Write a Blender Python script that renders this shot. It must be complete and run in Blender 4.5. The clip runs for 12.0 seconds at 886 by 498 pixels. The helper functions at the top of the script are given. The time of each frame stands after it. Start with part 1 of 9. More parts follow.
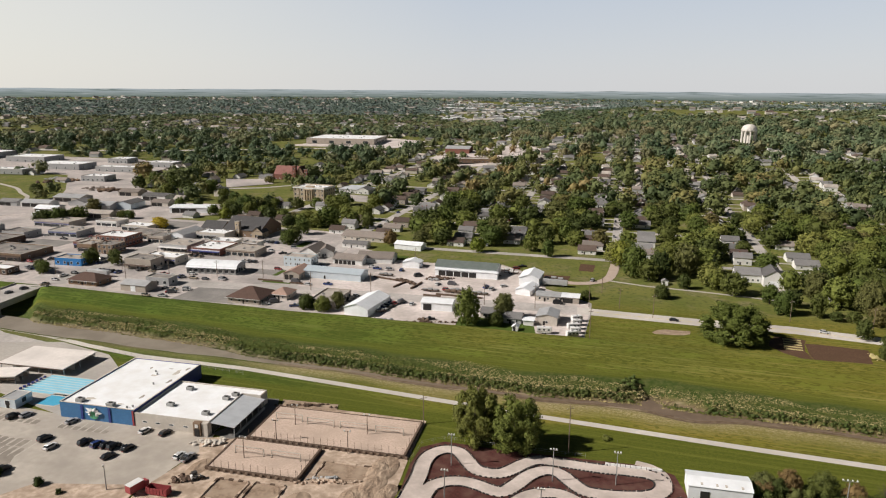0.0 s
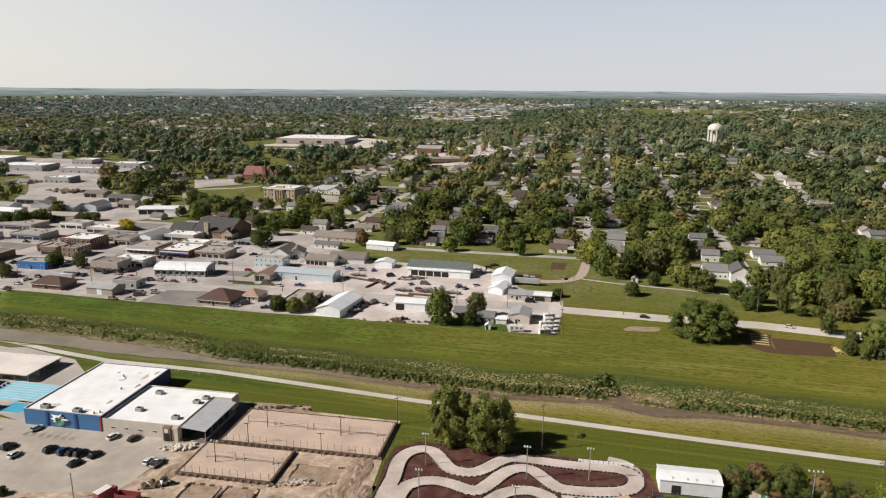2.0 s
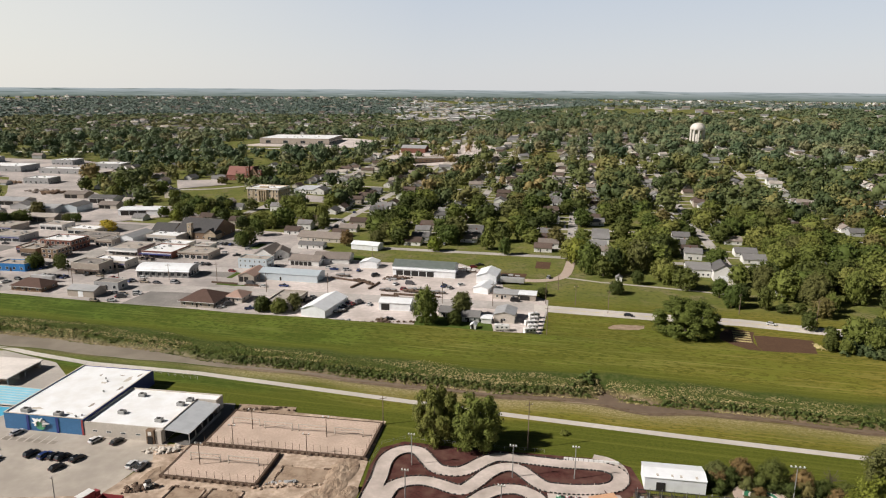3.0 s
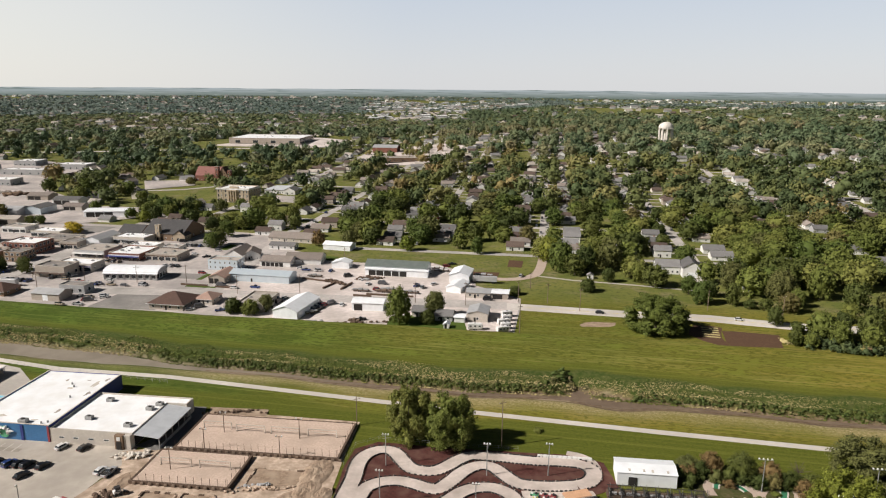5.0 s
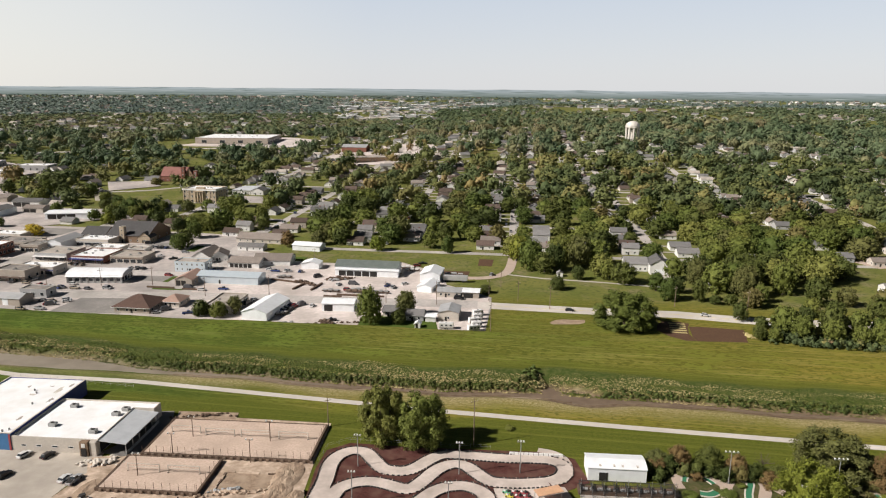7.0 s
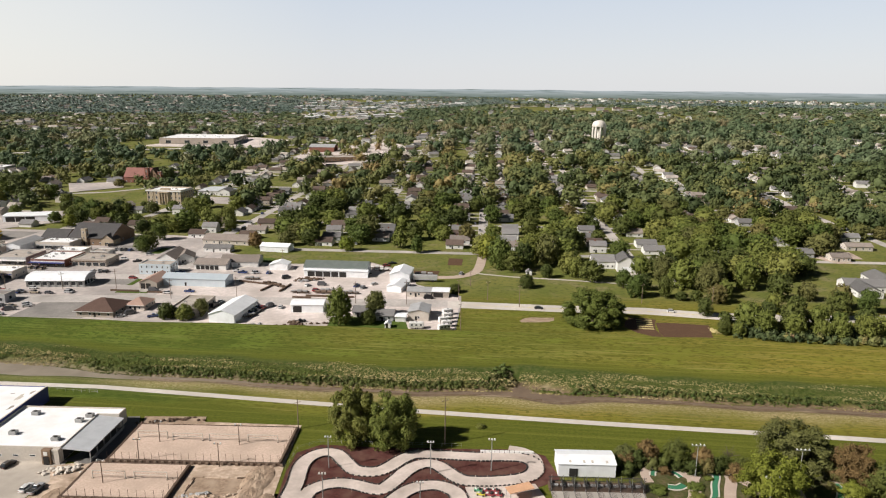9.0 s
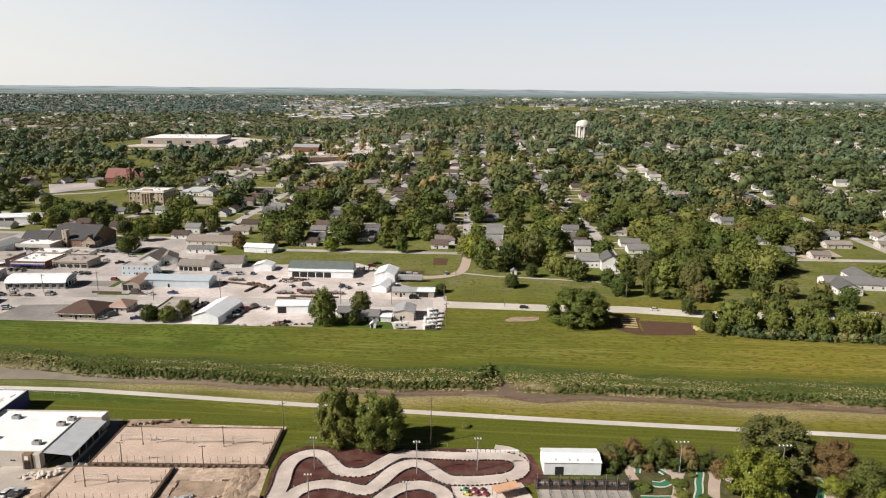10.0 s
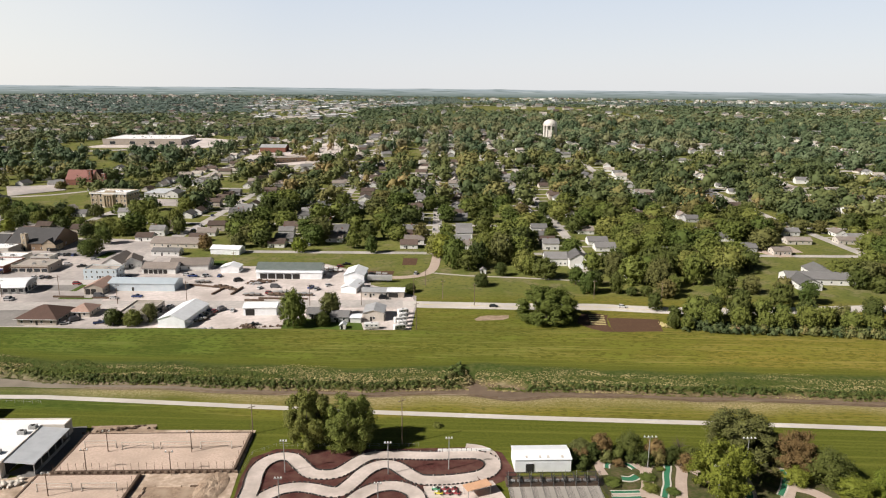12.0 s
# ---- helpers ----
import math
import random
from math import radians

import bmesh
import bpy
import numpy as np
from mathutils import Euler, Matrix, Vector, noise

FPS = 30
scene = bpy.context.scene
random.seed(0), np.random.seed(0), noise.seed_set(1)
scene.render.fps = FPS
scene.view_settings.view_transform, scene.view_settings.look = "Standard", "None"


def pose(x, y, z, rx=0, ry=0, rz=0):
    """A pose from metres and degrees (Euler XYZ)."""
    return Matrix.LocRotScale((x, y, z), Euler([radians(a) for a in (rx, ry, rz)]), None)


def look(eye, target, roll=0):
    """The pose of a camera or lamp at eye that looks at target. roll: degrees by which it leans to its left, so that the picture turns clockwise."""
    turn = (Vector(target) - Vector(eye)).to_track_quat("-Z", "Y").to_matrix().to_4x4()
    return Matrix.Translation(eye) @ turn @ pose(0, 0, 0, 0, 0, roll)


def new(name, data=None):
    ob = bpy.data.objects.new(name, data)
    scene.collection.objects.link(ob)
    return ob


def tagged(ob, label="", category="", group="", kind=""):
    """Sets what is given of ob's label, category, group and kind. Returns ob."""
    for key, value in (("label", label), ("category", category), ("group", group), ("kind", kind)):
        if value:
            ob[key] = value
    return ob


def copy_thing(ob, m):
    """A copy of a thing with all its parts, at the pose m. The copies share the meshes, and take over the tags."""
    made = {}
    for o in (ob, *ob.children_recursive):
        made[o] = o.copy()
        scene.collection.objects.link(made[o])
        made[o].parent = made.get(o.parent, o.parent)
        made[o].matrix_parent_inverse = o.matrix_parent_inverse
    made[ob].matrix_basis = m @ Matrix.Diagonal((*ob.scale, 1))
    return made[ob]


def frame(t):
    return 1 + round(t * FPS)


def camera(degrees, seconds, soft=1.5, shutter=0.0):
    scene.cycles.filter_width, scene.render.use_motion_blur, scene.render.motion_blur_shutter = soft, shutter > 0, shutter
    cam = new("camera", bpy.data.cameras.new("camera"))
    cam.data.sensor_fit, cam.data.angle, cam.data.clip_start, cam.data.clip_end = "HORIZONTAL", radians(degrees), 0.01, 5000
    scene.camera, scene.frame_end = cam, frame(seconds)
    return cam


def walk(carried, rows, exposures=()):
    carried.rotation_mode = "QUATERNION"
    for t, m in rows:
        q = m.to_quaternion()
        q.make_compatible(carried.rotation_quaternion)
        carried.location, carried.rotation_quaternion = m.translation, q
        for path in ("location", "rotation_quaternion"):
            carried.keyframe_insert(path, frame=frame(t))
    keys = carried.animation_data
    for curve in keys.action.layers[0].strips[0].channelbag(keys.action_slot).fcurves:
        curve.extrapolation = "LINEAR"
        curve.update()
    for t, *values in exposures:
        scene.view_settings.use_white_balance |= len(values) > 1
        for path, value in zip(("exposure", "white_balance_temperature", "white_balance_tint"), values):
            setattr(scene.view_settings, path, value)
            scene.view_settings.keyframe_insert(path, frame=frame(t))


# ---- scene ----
cam = camera(65.6, 12.0, soft=1.12)
PATH = [
    (0, (0.00, -0.11, 110.02), (10.00, 973.44, -118.22), 0.377),
    (0.5, (-0.02, -0.08, 110.00), (19.24, 973.32, -118.29), 0.380),
    (1, (-0.03, -0.05, 109.98), (28.85, 973.10, -118.37), 0.385),
    (1.5, (-0.04, -0.02, 109.97), (39.34, 972.75, -118.46), 0.391),
    (2, (-0.05, 0.01, 109.95), (50.37, 972.24, -118.56), 0.398),
    (2.5, (-0.05, 0.03, 109.94), (61.43, 971.60, -118.67), 0.406),
    (3, (-0.06, 0.05, 109.92), (72.13, 970.86, -118.78), 0.416),
    (5, (-0.04, 0.08, 109.89), (111.84, 967.02, -119.27), 0.461),
    (5.5, (-0.04, 0.08, 109.89), (121.98, 965.77, -119.40), 0.473),
    (6, (-0.03, 0.08, 109.88), (132.49, 964.35, -119.52), 0.485),
    (6.5, (-0.02, 0.08, 109.88), (143.33, 962.77, -119.63), 0.497),
    (7, (-0.01, 0.07, 109.88), (154.39, 961.03, -119.74), 0.508),
    (9, (0.04, 0.02, 109.90), (197.97, 952.88, -120.06), 0.547),
    (9.5, (0.05, 0.00, 109.90), (208.54, 950.59, -120.11), 0.555),
    (10, (0.06, -0.02, 109.91), (219.13, 948.18, -120.14), 0.561),
    (10.5, (0.08, -0.04, 109.92), (229.83, 945.62, -120.15), 0.565),
    (11, (0.09, -0.07, 109.93), (240.63, 942.91, -120.14), 0.568),
    (11.5, (0.10, -0.10, 109.94), (251.44, 940.06, -120.11), 0.568),
    (12, (0.11, -0.13, 109.96), (262.18, 937.11, -120.06), 0.567),
]
walk(cam, [(t, look(eye, target, roll)) for t, eye, target, roll in PATH], [(0.0, 0.22), (3.0, 0.28), (6.0, 0.35), (9.0, 0.43), (12.0, 0.50)])

# ---- light ----
SUN_AZ, SUN_EL = 260.0, 37.0
sun_way = Vector((math.sin(radians(SUN_AZ)) * math.cos(radians(SUN_EL)), math.cos(radians(SUN_AZ)) * math.cos(radians(SUN_EL)), math.sin(radians(SUN_EL))))
sky_world = bpy.data.worlds.new("sky")
scene.world = sky_world
sky_world.use_nodes = True
sky_nodes = sky_world.node_tree.nodes
sky = sky_nodes.new("ShaderNodeTexSky")
sky.sky_type, sky.sun_disc = "NISHITA", False
sky.sun_elevation, sky.sun_rotation = radians(SUN_EL), radians(SUN_AZ)
sky.altitude, sky.air_density, sky.dust_density, sky.ozone_density = 300, 1.0, 1.0, 1.0
# thin pale haze over the sky, thickest at the horizon all round
sky_links = sky_world.node_tree.links
height = sky_nodes.new("ShaderNodeSeparateXYZ")
sky_links.new(sky_nodes.new("ShaderNodeTexCoord").outputs["Generated"], height.inputs["Vector"])
thin = sky_nodes.new("ShaderNodeMapRange")
thin.inputs["From Min"].default_value, thin.inputs["From Max"].default_value = 0.13, 0.24
thin.inputs["To Min"].default_value, thin.inputs["To Max"].default_value = 1.0, 0.0
sky_links.new(height.outputs["Z"], thin.inputs["Value"])
haze = sky_nodes.new("ShaderNodeBackground")
tone = sky_nodes.new("ShaderNodeValToRGB")
tone.color_ramp.elements[0].color, tone.color_ramp.elements[1].color = (0.51, 0.515, 0.53, 1), (0.38, 0.435, 0.52, 1)
tone.color_ramp.elements[1].position = 0.2
sky_links.new(height.outputs["Z"], tone.inputs["Fac"])
side = sky_nodes.new("ShaderNodeMapRange")
side.inputs["From Min"].default_value, side.inputs["From Max"].default_value = 0.05, -0.65
sky_links.new(height.outputs["X"], side.inputs["Value"])
glare = sky_nodes.new("ShaderNodeMix")
glare.data_type = "RGBA"
sky_links.new(side.outputs["Result"], glare.inputs["Factor"])
sky_links.new(tone.outputs["Color"], [k for k in glare.inputs if k.name == "A" and k.type == "RGBA"][0])
[k for k in glare.inputs if k.name == "B" and k.type == "RGBA"][0].default_value = (0.63, 0.61, 0.56, 1)
sky_links.new([k for k in glare.outputs if k.type == "RGBA"][0], haze.inputs["Color"])
sky_links.new(thin.outputs["Result"], haze.inputs["Strength"])
both = sky_nodes.new("ShaderNodeAddShader")
sky_nodes["Background"].inputs["Strength"].default_value = 0.011
sky_links.new(sky.outputs["Color"], sky_nodes["Background"].inputs["Color"])
sky_links.new(sky_nodes["Background"].outputs["Background"], both.inputs[0])
sky_links.new(haze.outputs["Background"], both.inputs[1])
sky_links.new(both.outputs["Shader"], sky_nodes["World Output"].inputs["Surface"])
sun = new("sun", bpy.data.lights.new("sun", "SUN"))
sun.data.energy, sun.data.angle, sun.data.color = 5.0, radians(0.6), (1.0, 0.935, 0.87)
sun.matrix_world = look(sun_way * 100, (0, 0, 0))

# ---- materials ----
TOWN, PARK = -16.0, -13.3


def ramp_mix(nt, fac, a, b):
    m = nt.nodes.new("ShaderNodeMix")
    m.data_type = "RGBA"
    nt.links.new(fac, m.inputs["Factor"])
    for key, v in (("A", a), ("B", b)):
        sock = [i for i in m.inputs if i.name == key and i.type == "RGBA"][0]
        if isinstance(v, tuple):
            sock.default_value = (*v, 1)
        else:
            nt.links.new(v, sock)
    return [o for o in m.outputs if o.type == "RGBA"][0]


def noise_fac(nt, coord, scale, lo=0.35, hi=0.65, detail=4.0, stretch=None, turn=0.0):
    if stretch:
        mp = nt.nodes.new("ShaderNodeMapping")
        mp.inputs["Scale"].default_value = stretch
        rot = nt.nodes.new("ShaderNodeVectorRotate")
        rot.rotation_type = "Z_AXIS"
        rot.inputs["Angle"].default_value = radians(turn)
        nt.links.new(coord, rot.inputs["Vector"])
        nt.links.new(rot.outputs["Vector"], mp.inputs["Vector"])
        coord = mp.outputs["Vector"]
    n = nt.nodes.new("ShaderNodeTexNoise")
    n.inputs["Scale"].default_value, n.inputs["Detail"].default_value = scale, detail
    nt.links.new(coord, n.inputs["Vector"])
    r = nt.nodes.new("ShaderNodeMapRange")
    r.inputs["From Min"].default_value, r.inputs["From Max"].default_value = lo, hi
    nt.links.new(n.outputs["Fac"], r.inputs["Value"])
    return r.outputs["Result"]


def blank(name, rough=0.8, metal=0.0):
    m = bpy.data.materials.new(name)
    m.use_nodes = True
    p = m.node_tree.nodes["Principled BSDF"]
    p.inputs["Roughness"].default_value, p.inputs["Metallic"].default_value = rough, metal
    return m, m.node_tree, p


def bump_on(nt, p, coord, scale, strength, distance):
    n = nt.nodes.new("ShaderNodeTexNoise")
    n.inputs["Scale"].default_value, n.inputs["Detail"].default_value = scale, 3
    nt.links.new(coord, n.inputs["Vector"])
    b = nt.nodes.new("ShaderNodeBump")
    b.inputs["Strength"].default_value, b.inputs["Distance"].default_value = strength, distance
    nt.links.new(n.outputs["Fac"], b.inputs["Height"])
    nt.links.new(b.outputs["Normal"], p.inputs["Normal"])


def surface(name, a, b, big=0.15, fine=3.0, rough=0.8, metal=0.0, stain=None, bump=0.15, vary=0.0):
    """Two tones mixed by coarse and fine noise, an optional stain colour, and fine relief."""
    m, nt, p = blank(name, rough, metal)
    if rough >= 0.9:
        p.inputs["Specular IOR Level"].default_value = 0.15
    co = nt.nodes.new("ShaderNodeNewGeometry").outputs["Position"]
    c = ramp_mix(nt, noise_fac(nt, co, fine), a, b)
    mid = tuple((x + y) / 2 * 0.88 for x, y in zip(a, b))
    c2 = ramp_mix(nt, noise_fac(nt, co, big, 0.4, 0.72), c, stain or mid)
    if vary:
        oi = nt.nodes.new("ShaderNodeObjectInfo")
        hs = nt.nodes.new("ShaderNodeHueSaturation")
        r = nt.nodes.new("ShaderNodeMapRange")
        r.inputs["To Min"].default_value, r.inputs["To Max"].default_value = 1 - vary, 1 + vary
        nt.links.new(oi.outputs["Random"], r.inputs["Value"])
        nt.links.new(r.outputs["Result"], hs.inputs["Value"])
        nt.links.new(c2, hs.inputs["Color"])
        c2 = hs.outputs["Color"]
    nt.links.new(c2, p.inputs["Base Color"])
    if bump:
        bump_on(nt, p, co, fine * 2, bump, 0.05)
    return m


def ribbed(name, a, b, step=0.45, rough=0.45, metal=0.3):
    """Ribbed sheet metal with weathering."""
    m, nt, p = blank(name, rough, metal)
    tc = nt.nodes.new("ShaderNodeTexCoord").outputs["Object"]
    c = ramp_mix(nt, noise_fac(nt, tc, 0.35, 0.4, 0.7), a, b)
    nt.links.new(c, p.inputs["Base Color"])
    w = nt.nodes.new("ShaderNodeTexWave")
    w.inputs["Scale"].default_value = 0.314 / step
    nt.links.new(tc, w.inputs["Vector"])
    bp = nt.nodes.new("ShaderNodeBump")
    bp.inputs["Strength"].default_value, bp.inputs["Distance"].default_value = 0.15, 0.04
    nt.links.new(w.outputs["Fac"], bp.inputs["Height"])
    nt.links.new(bp.outputs["Normal"], p.inputs["Normal"])
    return m


def foliage(name, a, b, c, per_tree, more=(), jitter=0.24):
    """Leaves: several greens, mixed by tree (its own tint) and by patch."""
    m, nt, p = blank(name, 0.65)
    geo = nt.nodes.new("ShaderNodeNewGeometry")
    if per_tree:
        at = nt.nodes.new("ShaderNodeAttribute")
        at.attribute_name = "tint"
        t = at.outputs["Fac"]
    else:
        t = nt.nodes.new("ShaderNodeObjectInfo").outputs["Random"]
    cr = nt.nodes.new("ShaderNodeValToRGB")
    cr.color_ramp.elements[0].color, cr.color_ramp.elements[1].color = (*a, 1), (*c, 1)
    cr.color_ramp.elements.new(0.45).color = (*b, 1)
    for place, colour in more:
        cr.color_ramp.elements.new(place).color = (*colour, 1)
    nt.links.new(t, cr.inputs["Fac"])
    hs = nt.nodes.new("ShaderNodeHueSaturation")
    r = nt.nodes.new("ShaderNodeMapRange")
    r.inputs["To Min"].default_value, r.inputs["To Max"].default_value = 1 - jitter, 1 + jitter
    nt.links.new(geo.outputs["Random Per Island"], r.inputs["Value"])
    nt.links.new(r.outputs["Result"], hs.inputs["Value"])
    nt.links.new(cr.outputs["Color"], hs.inputs["Color"])
    nt.links.new(hs.outputs["Color"], p.inputs["Base Color"])
    p.inputs["Specular IOR Level"].default_value = 0.12
    return m


M = {
    "concrete": surface("concrete", (0.47, 0.43, 0.385), (0.40, 0.365, 0.325), 0.05, 0.8, 0.85, stain=(0.35, 0.32, 0.285)),
    "town_concrete": surface("town_concrete", (0.54, 0.475, 0.44), (0.40, 0.358, 0.335), 0.035, 0.3, 0.85, stain=(0.28, 0.256, 0.242)),
    "yard_concrete": surface("pale_yard_concrete", (0.68, 0.60, 0.565), (0.56, 0.495, 0.46), 0.05, 0.4, 0.85, stain=(0.42, 0.365, 0.33)),
    "lot": surface("parking_concrete", (0.47, 0.42, 0.36), (0.40, 0.355, 0.305), 0.06, 0.35, 0.85, stain=(0.31, 0.275, 0.235)),
    "lot_dark": surface("stained_parking_concrete", (0.27, 0.238, 0.2), (0.33, 0.292, 0.25), 0.15, 0.8, 0.9, stain=(0.22, 0.195, 0.165)),
    "old_asphalt": surface("old_grey_asphalt", (0.24, 0.225, 0.21), (0.30, 0.28, 0.26), 0.08, 0.8, 0.9, stain=(0.18, 0.17, 0.16)),
    "asphalt": surface("asphalt", (0.13, 0.125, 0.12), (0.17, 0.16, 0.15), 0.1, 1.5, 0.9, stain=(0.2, 0.19, 0.175)),
    "street": surface("street_concrete", (0.52, 0.475, 0.445), (0.42, 0.385, 0.36), 0.04, 0.5, 0.85, stain=(0.28, 0.265, 0.24)),
    # asphalt tone, used only for the slab that stands in for the canopy's shadow
    "road": surface("pale_road_concrete", (0.62, 0.57, 0.52), (0.54, 0.50, 0.455), 0.04, 0.5, 0.85, stain=(0.46, 0.42, 0.38)),
    "shingle_dark": surface("dark_slate_shingle", (0.10, 0.096, 0.096), (0.07, 0.068, 0.068), 0.3, 2.5, 0.9),
    "sand": surface("sand", (0.60, 0.465, 0.38), (0.48, 0.37, 0.30), 0.12, 1.4, 0.95, stain=(0.43, 0.335, 0.268), bump=0.6),
    "dirt": surface("bare_earth", (0.60, 0.475, 0.375), (0.43, 0.33, 0.25), 0.2, 0.7, 0.95, stain=(0.27, 0.20, 0.145), bump=0.8),
    "dug_earth": surface("dug_brown_earth", (0.34, 0.25, 0.18), (0.22, 0.158, 0.112), 0.3, 1.2, 0.95, stain=(0.40, 0.31, 0.23), bump=0.6),
    "tilled": surface("tilled_soil", (0.135, 0.078, 0.048), (0.08, 0.047, 0.03), 0.2, 1.5, 0.95, bump=0.5),
    "lawn_green": surface("lawn_green", (0.062, 0.098, 0.016), (0.085, 0.122, 0.022), 0.3, 2.0, 0.95, bump=0.4),
    "lawn_dark": surface("planted_beds", (0.075, 0.082, 0.022), (0.13, 0.10, 0.06), 0.35, 1.2, 0.95, stain=(0.04, 0.055, 0.014), bump=0.5),
    "straw": surface("dry_straw", (0.52, 0.44, 0.22), (0.38, 0.32, 0.14), 0.4, 2.0, 0.95, bump=0.5),
    "mulch": surface("red_mulch", (0.095, 0.034, 0.028), (0.058, 0.022, 0.019), 0.25, 2.0, 0.95, stain=(0.13, 0.07, 0.055), bump=0.5),
    "white_roof": surface("white_membrane_roof", (0.88, 0.89, 0.90), (0.84, 0.85, 0.86), 0.16, 0.5, 0.6, stain=(0.76, 0.75, 0.73)),
    "white_paint": surface("white_paint", (0.74, 0.73, 0.71), (0.68, 0.67, 0.65), 0.3, 2.0, 0.6),
    "white_metal": ribbed("white_ribbed_metal", (0.80, 0.82, 0.84), (0.72, 0.735, 0.75), 0.9, 0.5, 0.0),
    "grey_metal": ribbed("grey_ribbed_metal", (0.50, 0.50, 0.50), (0.42, 0.42, 0.42), 0.6),
    "pale_metal": ribbed("pale_grey_ribbed_metal", (0.64, 0.66, 0.68), (0.56, 0.58, 0.60), 0.6),
    "green_metal": ribbed("green_ribbed_metal", (0.17, 0.20, 0.185), (0.21, 0.235, 0.22), 0.9),
    "blue_metal": ribbed("pale_blue_ribbed_metal", (0.55, 0.625, 0.675), (0.60, 0.665, 0.71), 0.9),
    "blue_paint": surface("blue_paint", (0.05, 0.17, 0.36), (0.04, 0.14, 0.30), 0.3, 2.0, 0.55),
    "bright_blue": surface("bright_blue_paint", (0.025, 0.20, 0.52), (0.02, 0.17, 0.45), 0.3, 2.0, 0.6),
    "navy_paint": surface("navy_paint", (0.03, 0.045, 0.22), (0.025, 0.04, 0.18), 0.3, 2.0, 0.55),
    "red_paint": surface("red_paint", (0.33, 0.06, 0.065), (0.26, 0.045, 0.05), 0.5, 3.0, 0.5),
    "orange_paint": surface("orange_paint", (0.66, 0.40, 0.25), (0.58, 0.33, 0.19), 0.5, 3.0, 0.6),
    "yellow_paint": surface("yellow_paint", (0.65, 0.55, 0.06), (0.55, 0.47, 0.05), 0.5, 3.0, 0.5),
    "green_paint": surface("green_paint", (0.10, 0.36, 0.20), (0.08, 0.30, 0.16), 0.5, 3.0, 0.5),
    "tan_wall": surface("tan_block_wall", (0.42, 0.365, 0.31), (0.35, 0.305, 0.26), 0.25, 2.0, 0.85),
    "cream_wall": surface("cream_siding", (0.56, 0.51, 0.45), (0.49, 0.445, 0.39), 0.25, 2.0, 0.8),
    "grey_wall": surface("grey_siding", (0.40, 0.40, 0.40), (0.34, 0.34, 0.34), 0.25, 2.0, 0.8),
    "brick": surface("red_brick", (0.25, 0.115, 0.085), (0.19, 0.088, 0.068), 0.3, 3.0, 0.9),
    "brown_brick": surface("brown_brick", (0.26, 0.18, 0.12), (0.20, 0.14, 0.10), 0.3, 3.0, 0.9),
    "stone": surface("buff_stone", (0.46, 0.38, 0.28), (0.38, 0.31, 0.23), 0.3, 2.0, 0.9),
    "shingle": surface("grey_shingle", (0.21, 0.205, 0.20), (0.145, 0.14, 0.138), 0.3, 2.5, 0.9, vary=0.35),
    "shingle_brown": surface("brown_shingle", (0.125, 0.092, 0.076), (0.085, 0.064, 0.054), 0.3, 2.5, 0.9, vary=0.25),
    "shingle_tan": surface("tan_shingle", (0.28, 0.24, 0.21), (0.21, 0.18, 0.16), 0.3, 2.5, 0.9, vary=0.2),
    "shingle_red": surface("terracotta_shingle", (0.29, 0.145, 0.125), (0.225, 0.112, 0.095), 0.3, 2.5, 0.9),
    "shingle_pink": surface("faded_terracotta_shingle", (0.42, 0.29, 0.235), (0.34, 0.23, 0.185), 0.3, 2.5, 0.9),
    "shingle_rust": surface("red_brown_shingle", (0.135, 0.085, 0.068), (0.092, 0.06, 0.05), 0.3, 2.5, 0.9),
    "tar_roof": surface("weathered_tar_roof", (0.22, 0.20, 0.185), (0.16, 0.15, 0.14), 0.2, 1.5, 0.9, stain=(0.32, 0.29, 0.26)),
    "gravel_roof": surface("gravel_roof", (0.46, 0.41, 0.36), (0.38, 0.34, 0.30), 0.2, 1.5, 0.9, stain=(0.30, 0.27, 0.24)),
    # near-black for doors and grilles, and for shade painted on as openings
    "dark": surface("dark_interior", (0.03, 0.028, 0.026), (0.045, 0.042, 0.04), 0.5, 2.0, 0.9),
    "black": surface("black_rubber", (0.025, 0.023, 0.022), (0.04, 0.036, 0.034), 0.5, 3.0, 0.85),
    "steel": surface("galvanised_steel", (0.36, 0.36, 0.35), (0.28, 0.28, 0.275), 0.6, 3.0, 0.6, 0.3),
    "wood": surface("weathered_wood", (0.22, 0.16, 0.115), (0.16, 0.115, 0.085), 0.6, 4.0, 0.85),
    "timber": surface("dark_timber", (0.10, 0.068, 0.05), (0.15, 0.105, 0.078), 0.6, 4.0, 0.9),
    "bark": surface("bark", (0.13, 0.105, 0.08), (0.09, 0.072, 0.055), 0.6, 4.0, 0.95, bump=0.6),
    "carpet": surface("green_putting_carpet", (0.05, 0.20, 0.11), (0.04, 0.165, 0.09), 0.3, 3.0, 0.95),
    "kerb": surface("pale_kerb", (0.60, 0.55, 0.48), (0.52, 0.47, 0.41), 0.5, 3.0, 0.85),
    "pool_floor": surface("pool_paint", (0.30, 0.66, 0.80), (0.26, 0.60, 0.75), 0.3, 2.0, 0.3, bump=0.05),
    "pool_deep": surface("blue_pool_paint", (0.10, 0.45, 0.66), (0.08, 0.40, 0.60), 0.3, 2.0, 0.3, bump=0.05),
    "path": surface("pinkish_concrete_path", (0.48, 0.38, 0.315), (0.42, 0.33, 0.27), 0.2, 1.5, 0.85),
    "track": surface("kart_track_concrete", (0.64, 0.55, 0.50), (0.56, 0.48, 0.43), 0.12, 1.0, 0.8, stain=(0.38, 0.32, 0.28)),
